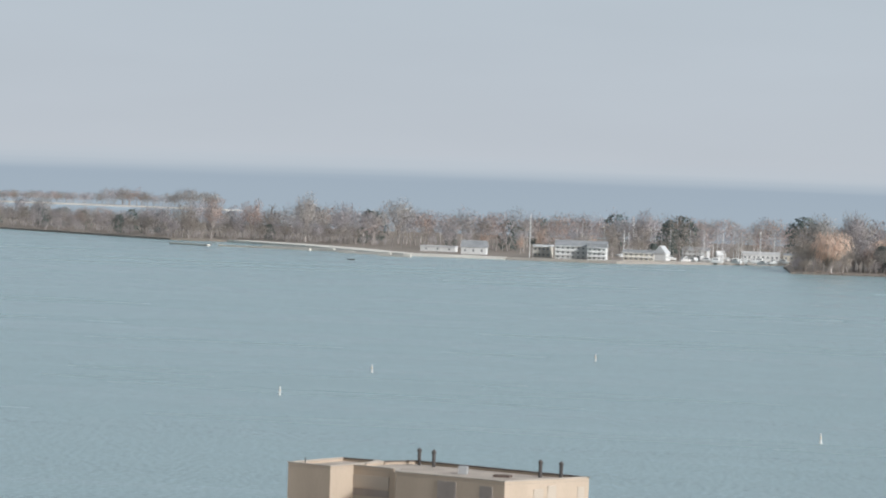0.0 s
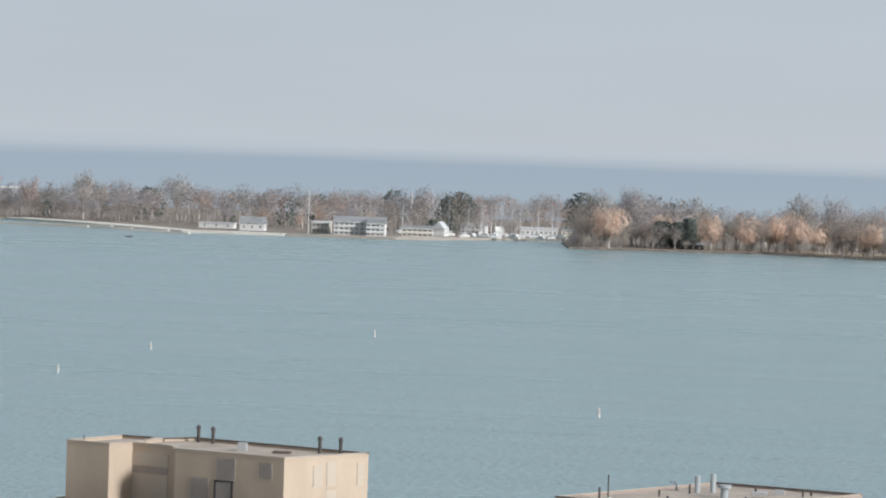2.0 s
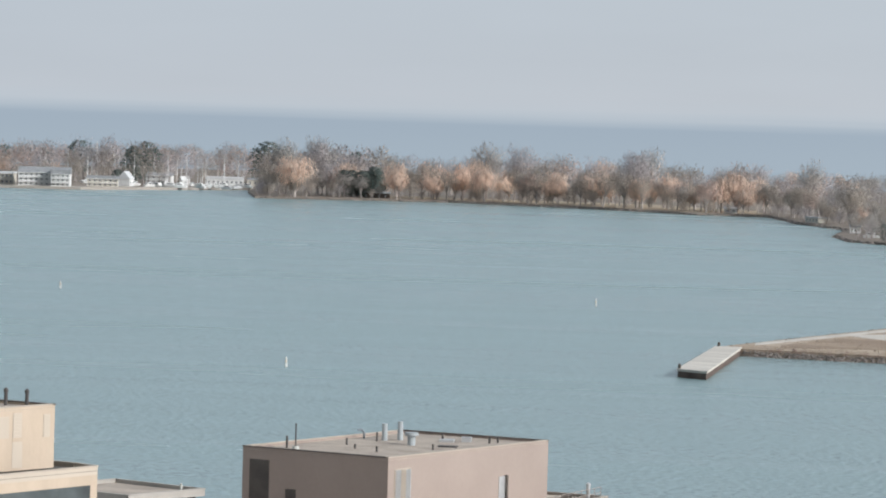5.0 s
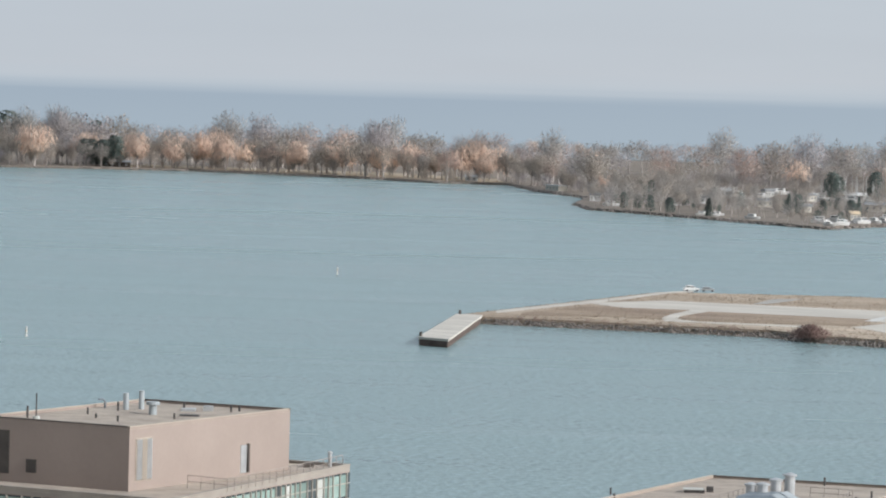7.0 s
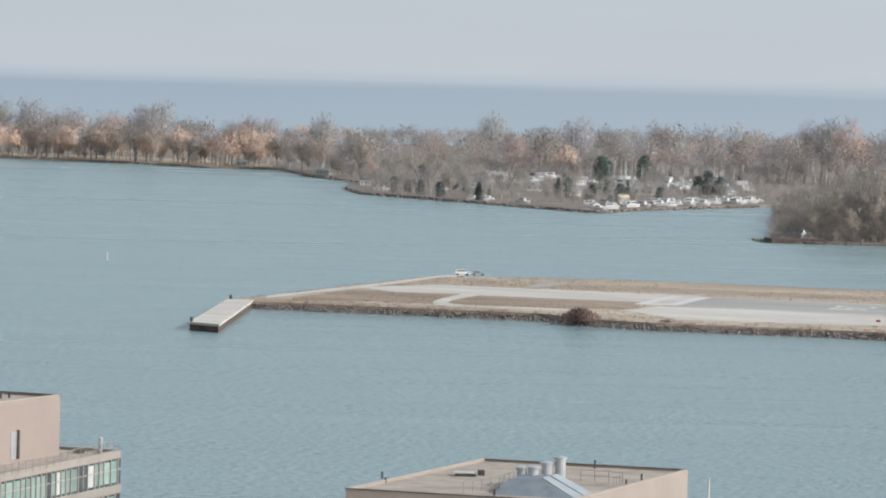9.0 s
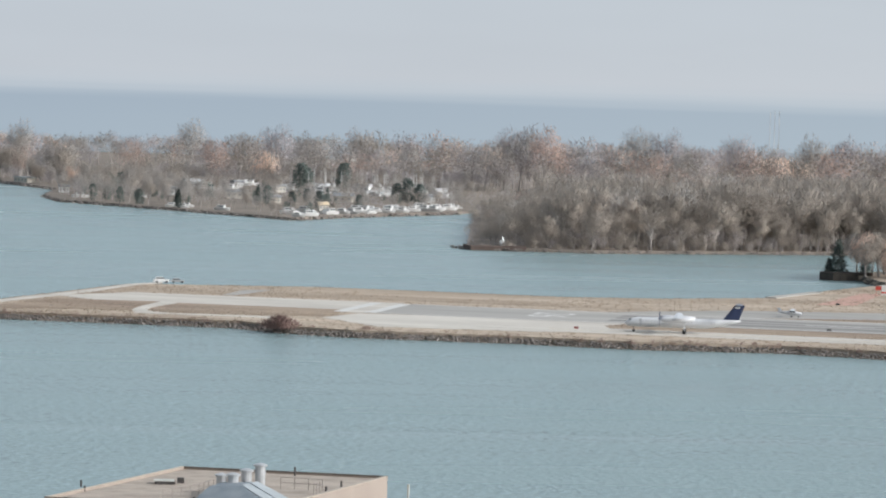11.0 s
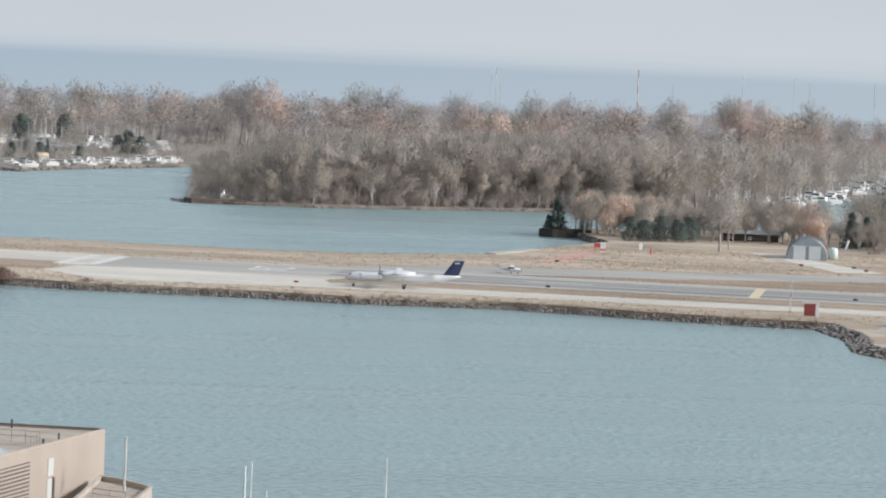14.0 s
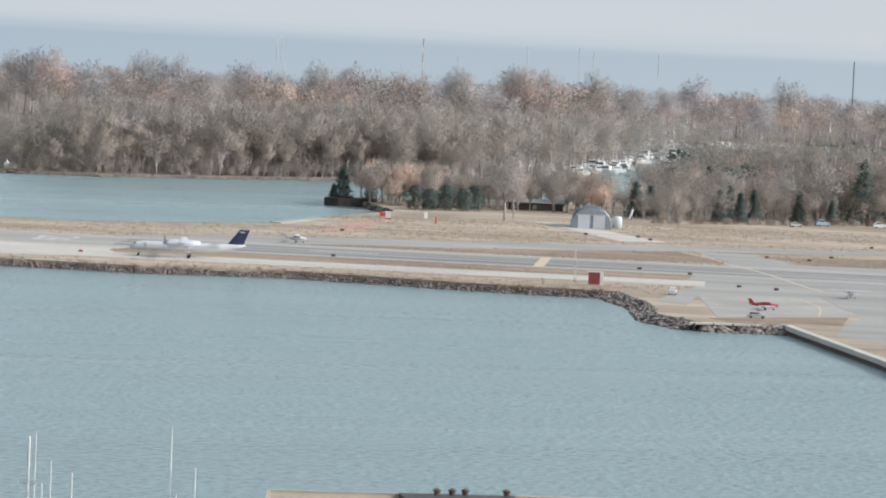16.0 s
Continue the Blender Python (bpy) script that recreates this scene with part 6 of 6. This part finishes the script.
tree("bare", 327, 1352, 2.0, 20.0, 0.8, G)
tree("pine", 388, 1408, 2.0, 9.0, 1.2, G)
for x, y, h in ((334, 1408, 11), (341, 1404, 9), (347, 1410, 12), (355, 1406, 10), (361, 1409, 12), (366, 1402, 9)):
    tree("bare", x, y, 2.0, h, 1.2, G)
for i in range(92):
    tree(choose(("bare", 5), ("stand", 3), ("pale", 0.4), ("thicket", 3), ("willow", 1.0), ("russet", 0.6)), random.uniform(290, 384), random.uniform(1410, 1476), 2.0, random.uniform(8, 17), random.uniform(1.0, 1.4), G)
EAST = [(376, 1352), (420, 1384), (560, 1398), (740, 1420), (700, 1630), (505, 1640), (446, 1590), (410, 1500), (384, 1412)]
n, thicket = 0, []
for x, y in scatter(EAST, 8.5):
    if (425 < x < 480 and y < 1390) or x > 0.36 * y:
        continue
    k = choose(("thicket", 7), ("bare", 3), ("grey", 3), ("willow", 0.35), ("pine", 0.25), ("fir", 0.35), ("russet", 0.5))
    if y < 1420 and n < 30:
        k = choose(("thicket", 8), ("bare", 3), ("fir", 0.7))
        tree(k, x, y, 2.0, random.uniform(9, 15), 1.2, G)
        n += 1
    else:
        thicket.append((k, x, y, 2.0, random.uniform(0.82, 1.0) * (min(19, 10 + max(0, x - 392) * 0.4) + min(8, max(0, x - 448) * 0.5)), 1.2))
woods("woods", thicket, "leafless thicket with a few conifers behind the airfield", INNER, MID, lambda x, y: y < 1450)
for i in range(44):
    bush(378 + i * 2.5 + random.uniform(-2, 2), 1349 + i * 0.95 + random.uniform(-2, 2), 2.0, random.uniform(4, 7), random.uniform(2.0, 4.0), random.choice((TWIG, TWIG, REDBUSH)), "leafless scrub at the field's edge", 260)


def house(x, y, z, w, d, h, roof_h, turn, wall, roof, label, floors=1, cols=4, gable=True, name="house", group=""):
    ob = thing(name, x, y, z, turn, label, "building", group)
    bm = bmesh.new()
    box(bm, -w / 2, -d / 2, 0, w / 2, d / 2, h)
    part("wall", bm, wall, ob)
    bm = bmesh.new()
    o = 0.5
    if gable:
        a = [bm.verts.new(p) for p in ((-w / 2 - o, -d / 2 - o, h), (w / 2 + o, -d / 2 - o, h), (w / 2 + o, d / 2 + o, h), (-w / 2 - o, d / 2 + o, h))]
        r = [bm.verts.new((-w / 2 - o, 0, h + roof_h)), bm.verts.new((w / 2 + o, 0, h + roof_h))]
        for f in ((a[0], a[1], r[1], r[0]), (a[2], a[3], r[0], r[1]), (a[1], a[2], r[1]), (a[3], a[0], r[0]), tuple(a[::-1])):
            bm.faces.new(f)
    else:
        box(bm, -w / 2 - o, -d / 2 - o, h, w / 2 + o, d / 2 + o, h + roof_h)
    part("roof", bm, roof, ob)
    fh = h / floors
    if name == "clubhouse":
        for f in range(1, floors + 1):
            bm = bmesh.new()
            box(bm, -w / 2, -d / 2 - 1.6, f * fh - 0.3, w / 2, -d / 2 - 0.12, f * fh)
            balcony = part("balcony", bm, WHITE, ob, "long white balcony")
            for c in range(cols + 1):
                xx = -w / 2 + 0.1 + c * (w - 0.2) / cols
                part("post", bmesh_rods([((xx, -d / 2 - 1.5, f * fh - fh + 0.02), (xx, -d / 2 - 1.5, f * fh - 0.3))], 0.14), WHITE, balcony)
    for f in range(floors):
        for c in range(cols):
            xx = -w / 2 + (c + 0.5) * w / cols
            bm = bmesh.new()
            ww = min(0.7, w / cols * 0.24)
            box(bm, xx - ww, -d / 2 - 0.06, f * fh + fh * 0.38, xx + ww, -d / 2 + 0.02, f * fh + fh * 0.74)
            win = part("window", bm, WINDOW_GREY, ob)
            bm = bmesh.new()
            box(bm, xx - ww - 0.1, -d / 2 - 0.1, f * fh + fh * 0.26, xx + ww + 0.1, -d / 2 - 0.05, f * fh + fh * 0.32)
            part("sill", bm, WHITE, win)
    return ob


house(352, 1424, 2.0, 21, 9, 2.7, 1.3, -10, TIMBER_DARK, ROOF_GREY, "long low dark timber house under trees", 1, 3)
house(364, 1428, 2.0, 4, 8, 3.6, 1.2, -10, CREAM, ROOF_GREY, "small cream annex beside the dark house", 1, 1)

# ---- wooded point: rusty wall and a small white marker ----
slab("pavement", [(163, 1638), (165, 1625), (188, 1625), (189, 1631)], -2, 2.0, RUST, "rusty sheet-pile wall along the wooded point", "sea wall")
light = thing("harbour_light", 179, 1633, 1.2, 0, "small white harbour light hut", "marker")
bm = bmesh.new()
box(bm, -1.1, -1.0, 0, 1.1, 1.0, 3.0)
part("hut", bm, WHITE, light)
bm = bmesh.new()
rod(bm, (0, 0, 3.0), (0, 0, 4.4), 0.5, 0.15, 8)
part("lamp", bm, GALV, light)
slab("pavement", [(277, 1446), (281, 1440), (296, 1441), (296, 1450), (282, 1452)], -2, 3.0, TIMBER_DARK, "dark timber breakwater at the spit", "sea wall")
for i in range(14):
    bush(170 + i * 10.5, 1630 + max(0, i - 4) * 3.4, 1.2, random.uniform(6, 10), random.uniform(2.5, 5), TWIG, "leafless scrub along the wooded shore", 300)

# ---- marina on the island ----
random.seed(31)
MG = "trees of the marina"
SH2 = [(-4, 2104), (48, 2022), (108, 1919), (139, 1979), (201, 2064)]
for i in range(150):
    x = random.uniform(-6, 215)
    f = next((y0 + (y1 - y0) * (x - x0) / (x1 - x0) for (x0, y0), (x1, y1) in zip(SH2, SH2[1:]) if x0 <= x <= x1), 2080)
    y = f + 6 + random.random() ** 1.6 * 330
    if x > 70 and y < 2440 and i % 3:
        continue
    k = choose(("grey", 2), ("pale", 2 if x < 60 else 1), ("bare", 4), ("pine", 1.6), ("fir", 0.8), ("willow", 0.4))
    (tree if i % 2 else grove)(k, x, y, 1.3, random.uniform(7, 11) if k in ("pine", "fir") else (random.uniform(10, 17) if x < 70 else random.uniform(6, 10)), random.uniform(0.8, 1.1), MG)
for x, y, h in ((138, 2385, 17), (142, 2390, 14), (166, 2420, 17), (181, 2200, 11), (187, 2195, 13), (193, 2192, 11), (60, 2120, 9), (128, 2040, 10)):
    tree("pine", x, y, 1.3, h, 1.0, MG)
for x, y in scatter([(-2, 2112), (48, 2026), (108, 1924), (139, 1984), (204, 2070), (260, 2300), (250, 2540), (20, 2540), (-4, 2300)], 13):
    if random.random() < 0.62:
        k = choose(("scrub", 4), ("pine", 0.7), ("bare", 2), ("grey", 2.5), ("pale", 1.5))
        GROVE.append((k, x, y, 1.3, random.uniform(3, 6.5) if k in ("scrub", "pine") else random.uniform(6, 12) if x > 60 else random.uniform(9, 16), 1.1))
HOUSES = ((150, 2400, 16, WHITE, ROOF_PALE), (176, 2390, 13, WHITE, ROOF_PALE), (150, 2180, 15, CREAM, ROOF_GREY), (128, 2015, 7, CREAM, YELLOW), (200, 2215, 9, WHITE, ROOF_GREY), (60, 2230, 14, WHITE, ROOF_GREY),
          (40, 2180, 9, WHITE, ROOF_PALE), (90, 2200, 12, CREAM, ROOF_GREY), (108, 2130, 10, CREAM, ROOF_GREY), (75, 2380, 10, WHITE, ROOF_PALE), (100, 2400, 9, WHITE, ROOF_GREY), (122, 2330, 9, CREAM, ROOF_GREY), (218, 2350, 12, WHITE, ROOF_PALE), (30, 2330, 10, WHITE, ROOF_GREY), (-4, 2220, 8, WHITE, ROOF_GREY))
for x, y, w, wall, roof in HOUSES:
    house(x, y, 1.3, w * 0.72, w * 0.5, random.uniform(2.8, 3.6), random.uniform(1.2, 2.0), random.uniform(-30, 30), wall, roof, "small pale marina house among bare trees", 1, 3, random.random() < 0.75, "house", "houses of the marina")
BG = "boats laid up at the marina"
for i in range(40):
    x = random.uniform(2, 205) if i % 4 == 0 else random.uniform(104, 206)
    f = next((y0 + (y1 - y0) * (x - x0) / (x1 - x0) for (x0, y0), (x1, y1) in zip(SH2, SH2[1:]) if x0 <= x <= x1), 2080)
    motorboat(x, f + random.uniform(4, 60), 1.3, random.uniform(6, 10), random.uniform(-40, 40), BG)
for x in range(150, 204, 7):
    motorboat(x, 1990 + (x - 139) * 1.35 + 16, 1.3, random.uniform(7, 11), random.uniform(-15, 15), BG)
for i in range(46):
    sailboat(random.choice((random.uniform(140, 165), random.uniform(170, 192), random.uniform(196, 226), random.uniform(40, 226))), random.uniform(2300, 2440), 1.3, 11, random.uniform(10, 14.5), random.uniform(0, 180), BG, False, WHITE, 0.13)
for i in range(26):
    motorboat(random.uniform(70, 222), random.uniform(2330, 2470), 1.5, random.uniform(8, 13), random.uniform(-40, 40), BG)
for x, y in ((20, 2085), (95, 1955), (150, 2010)):
    dk = thing("dock", x, y - 6, 0, 20, "low dark timber dock on the shore", "dock", "docks of the marina")
    bm = bmesh.new()
    box(bm, -8, -2, 0.4, 8, 2, 0.8)
    part("deck", bm, TIMBER_DARK, dk)
    for sx in (-7, 7):
        part("pile", bmesh_rods([((sx, -1.9, -1), (sx, -1.9, 1.6))], 0.2), TIMBER_DARK, dk)

# boats and sheds at the lagoon behind the woods
LG = "boats laid up by the lagoon"
for i in range(30):
    s = random.random()
    x, y = 446 + s * 175, 1770 + s * 400 + random.uniform(-20, 20)
    motorboat(x + random.uniform(-4, 14), y, 1.2, random.uniform(8, 13), random.uniform(-40, 40), LG)
for i in range(16):
    s = random.random()
    sailboat(470 + s * 160, 1850 + s * 340, 1.2, 10, random.uniform(13, 19), random.uniform(0, 180), LG, False, WHITE, 0.16)
for i in range(46):
    s, q = random.random(), random.uniform(-18, 18)
    motorboat(490 + s * 190 + q, 2130 + s * 170 + random.uniform(-20, 60) - q, 1.2, random.uniform(9, 14), random.uniform(-40, 40), LG)
for x, y, w in ((560, 2250, 18), (478, 2100, 16), (500, 2170, 14), (575, 2310, 20), (610, 2260, 14), (640, 2290, 12), (520, 2125, 16), (586, 2150, 9), (490, 1990, 8), (462, 1890, 8), (612, 2182, 9)):
    house(x, y, 1.2, w, 8, 4.0, 1.5, random.uniform(-15, 15), WHITE, ROOF_PALE, "white boat shed by the lagoon", 1, 3, True, "boat_shed", "sheds by the lagoon")

for i in range(80):
    s = random.random()
    grove(choose(("grey", 3), ("pale", 0.5), ("bare", 4)), 420 + s * 190 + random.uniform(-24, 24), 1760 + s * 400 + random.uniform(-40, 30), 1.2, random.uniform(14, 21), random.uniform(0.8, 1.1), "bare trees by the lagoon")

# ---- yacht club across the harbour ----
slab("pavement", [(-880, 2886), (-820, 2838), (-762, 2770), (-703, 2696), (-690, 2716), (-750, 2800), (-810, 2862), (-862, 2900)], -1, 1.5, SAND, "pale strip of sandy beach behind the docks", "beach")
slab("pavement", [(-705, 2700), (-690, 2688), (-618, 2691), (-616, 2702), (-650, 2716)], -1, 1.6, SAND, "pale sandy beach beside the water", "beach")
slab("pavement", [(-616, 2692), (-540, 2702), (-440, 2835), (-446, 2858), (-560, 2726), (-616, 2704)], -1, 1.7, FASCIA, "dark-faced quay beside the yacht club", "quay")
C = "yacht club buildings"
house(-570, 2724, 1.3, 36, 16, 9.5, 4.0, 8, WHITE, ROOF_GREY, "large white two-storey clubhouse with a grey roof", 3, 10, True, "clubhouse", C)
house(-557, 2716, 1.3, 13, 12, 9.0, 3.0, 8, WHITE, ROOF_GREY, "white clubhouse wing with rows of windows", 3, 4, False, "clubhouse", C)
house(-600, 2735, 1.3, 12, 11, 8.0, 1.2, 0, CREAM, ROOF_PALE, "cream two-storey club annex", 2, 4, False, "clubhouse", C)
house(-533, 2745, 1.3, 22, 10, 6.0, 2.0, 10, CREAM, ROOF_GREY, "cream boathouse with a porch", 2, 6, False, "clubhouse", C)
house(-522, 2775, 1.3, 9, 9, 5.5, 5.5, 80, WHITE, ROOF_PALE, "white steep-gabled boathouse on the quay", 1, 2, True, "boat_shed", C)
house(-520, 2900, 1.3, 19, 10, 6.0, 2.5, 0, WHITE, ROOF_GREY, "white club lodge with a grey roof", 2, 5, True, "clubhouse", C)
house(-498, 2880, 1.3, 6, 6, 3.5, 3.0, 30, WHITE, WHITE, "small white pavilion by the boats", 1, 1, True, "boat_shed", C)
house(-472, 2905, 1.3, 27, 10, 4.5, 2.0, 10, WHITE, ROOF_PALE, "long white boat shed", 1, 8, False, "boat_shed", C)
house(-450, 2915, 1.3, 12, 9, 4.5, 1.5, 0, CREAM, ROOF_GREY, "low cream shed with grey roof", 1, 3, True, "boat_shed", C)
house(-692, 2800, 1.3, 26, 9, 3.4, 0.8, 0, WHITE, ROOF_PALE, "long low white shed behind the beach", 1, 3, False, "boat_shed", C)
house(-656, 2760, 1.3, 18, 10, 5.0, 5.0, 5, WHITE, ROOF_GREY, "white barn with a grey gabled roof", 1, 3, True, "boat_shed", C)
for i in range(30):
    motorboat(random.uniform(-535, -440), 2730 + random.uniform(30, 110), 1.6, random.uniform(7, 11), random.uniform(0, 180), "boats at the yacht club")
for i in range(28):
    sailboat(random.uniform(-600, -440), random.uniform(2820, 2880), 1.3, 11, random.uniform(17, 24), random.uniform(0, 180), "yachts laid up behind the club", False, WHITE, 0.17)
sailboat(-578, 2945, 1.3, 15, 29, 20, "yachts laid up behind the club", False, WHITE, 0.5)
pole = thing("flagpole", -604, 2709, 1.6, 0, "tall white flagpole with a crossyard", "flagpole")
part("pole", bmesh_rods([((0, 0, 0), (0, 0, 30.5))], 0.3), WHITE, pole)
part("yard", bmesh_rods([((-5, 0, 14.5), (5, 0, 14.5))], 0.15), WHITE, pole)
for i in range(44):
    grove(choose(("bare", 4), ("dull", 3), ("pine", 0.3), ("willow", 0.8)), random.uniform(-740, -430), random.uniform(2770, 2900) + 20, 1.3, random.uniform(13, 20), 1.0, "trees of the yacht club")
tree("pine", -533, 2800, 1.3, 12, 1.2, "trees of the yacht club")
for x0, y0, x1, y1 in ((-884, 2759, -848, 2737), (-844, 2749, -770, 2731), (-772, 2735, -735, 2722), (-740, 2700, -700, 2692), (-700, 2660, -676, 2655), (-820, 2780, -760, 2760)):
    dk = thing("dock", 0, 0, 0, 0, "long low pale breakwater dock", "dock", "docks before the yacht club")
    bm = bmesh.new()
    wall_box(bm, (x0, y0), (x1, y1), 0, math.hypot(x1 - x0, y1 - y0), -0.5, 1.1, -1.5, 1.5)
    part("deck", bm, CONCRETE, dk)
    bm = bmesh.new()
    wall_box(bm, (x0, y0), (x1, y1), 0.2, math.hypot(x1 - x0, y1 - y0) - 0.2, 1.1, 1.25, -1.3, 1.3)
    part("planking", bm, SAND, dk)

for i in range(70):
    x = random.uniform(-400, -8)
    y0 = next(ya + (yb - ya) * (x - xa) / (xb - xa) for (xa, ya), (xb, yb) in zip(SHORE, SHORE[1:]) if xa <= x <= xb)
    bush(x, y0 + random.uniform(-11, -2), 0.8, random.uniform(4, 10), random.uniform(1.2, 3.2), random.choice((TWIG, TWIG, TUFT, REDBUSH)), "scrub at the water", 90)

# shore meadow and low buildings under the willows
slab("pavement", [(-330, 2672), (-281, 2674), (-200, 2630), (-160, 2606), (-109, 2554), (-64, 2556), (-70, 2630), (-150, 2720), (-330, 2740)], 0.5, 1.42, MEADOW, "pale dry meadow under the willows", "meadow")
house(-28, 2400, 1.3, 16, 6, 3.0, 0.5, -60, CREAM, ROOF_PALE, "low pale shelter at the shore", 1, 4, False)
house(-330, 2675, 1.3, 18, 7, 3.2, 1.2, 0, TIMBER_DARK, ROOF_GREY, "dark low boathouse under trees", 1, 4)
house(-85, 2560, 1.3, 8, 5, 3.0, 1.2, 0, WHITE, ROOF_PALE, "small white shelter at the shore", 1, 2)


# ---- far masts beyond the woods ----
def far_mast(azimuth, dist, top, r, striped, label):
    a = radians(azimuth)
    ob = thing("radio_mast", dist * math.sin(a), dist * math.cos(a), 1.3, 0, label, "mast", "radio masts beyond the woods")
    n = 8 if striped else 2
    for i in range(n):
        z0, z1 = (top - 1.3) * i / n, (top - 1.3) * (i + 1) / n
        # red bands in the faded red: haze of distance put into their colour
        part("section", bmesh_rods([((0, 0, z0), (0, 0, z1))], r), (RED_PAINT if i % 2 else PAINT) if striped else (DARK_STEEL if "dark" in label else GALV), ob)


for px, top, r, striped in ((474, 52, 0.24, 0), (482, 53, 0.24, 0), (490, 53, 0.24, 0), (733, 56, 0.42, 1), (795, 46, 0.24, 0), (918, 54, 0.24, 0), (1009, 54, 0.24, 0), (1035, 52, 0.24, 0), (1150, 52, 0.3, 0)):
    far_mast(12.6 + math.degrees(math.atan((px - 784) / 7000)), 3420, top, r, striped, "red and white banded radio mast" if striped else "thin grey radio mast")
far_mast(12.6 + math.degrees(math.atan((1495 - 784) / 7000)), 2950, 55.5, 0.4, 0, "tall dark steel pole among the trees")

woods("woods", GROVE, "mixed bare trees and conifers round houses and boats", MID)

# ---- all low scrub ----
for key, items in SCRUB.items():
    off, vs, ts, ns = 0, [], [], []
    for v, t, nv in items:
        vs.append(v)
        ts.append(t + off)
        ns.append(nv)
        off += len(v)
    tagged(new("scrub", tri_mesh("scrub", np.concatenate(vs), np.concatenate(ts), bpy.data.materials[key], np.concatenate(ns))), "leafless scrub along shores and field edges", "scrub", kind="stuff")
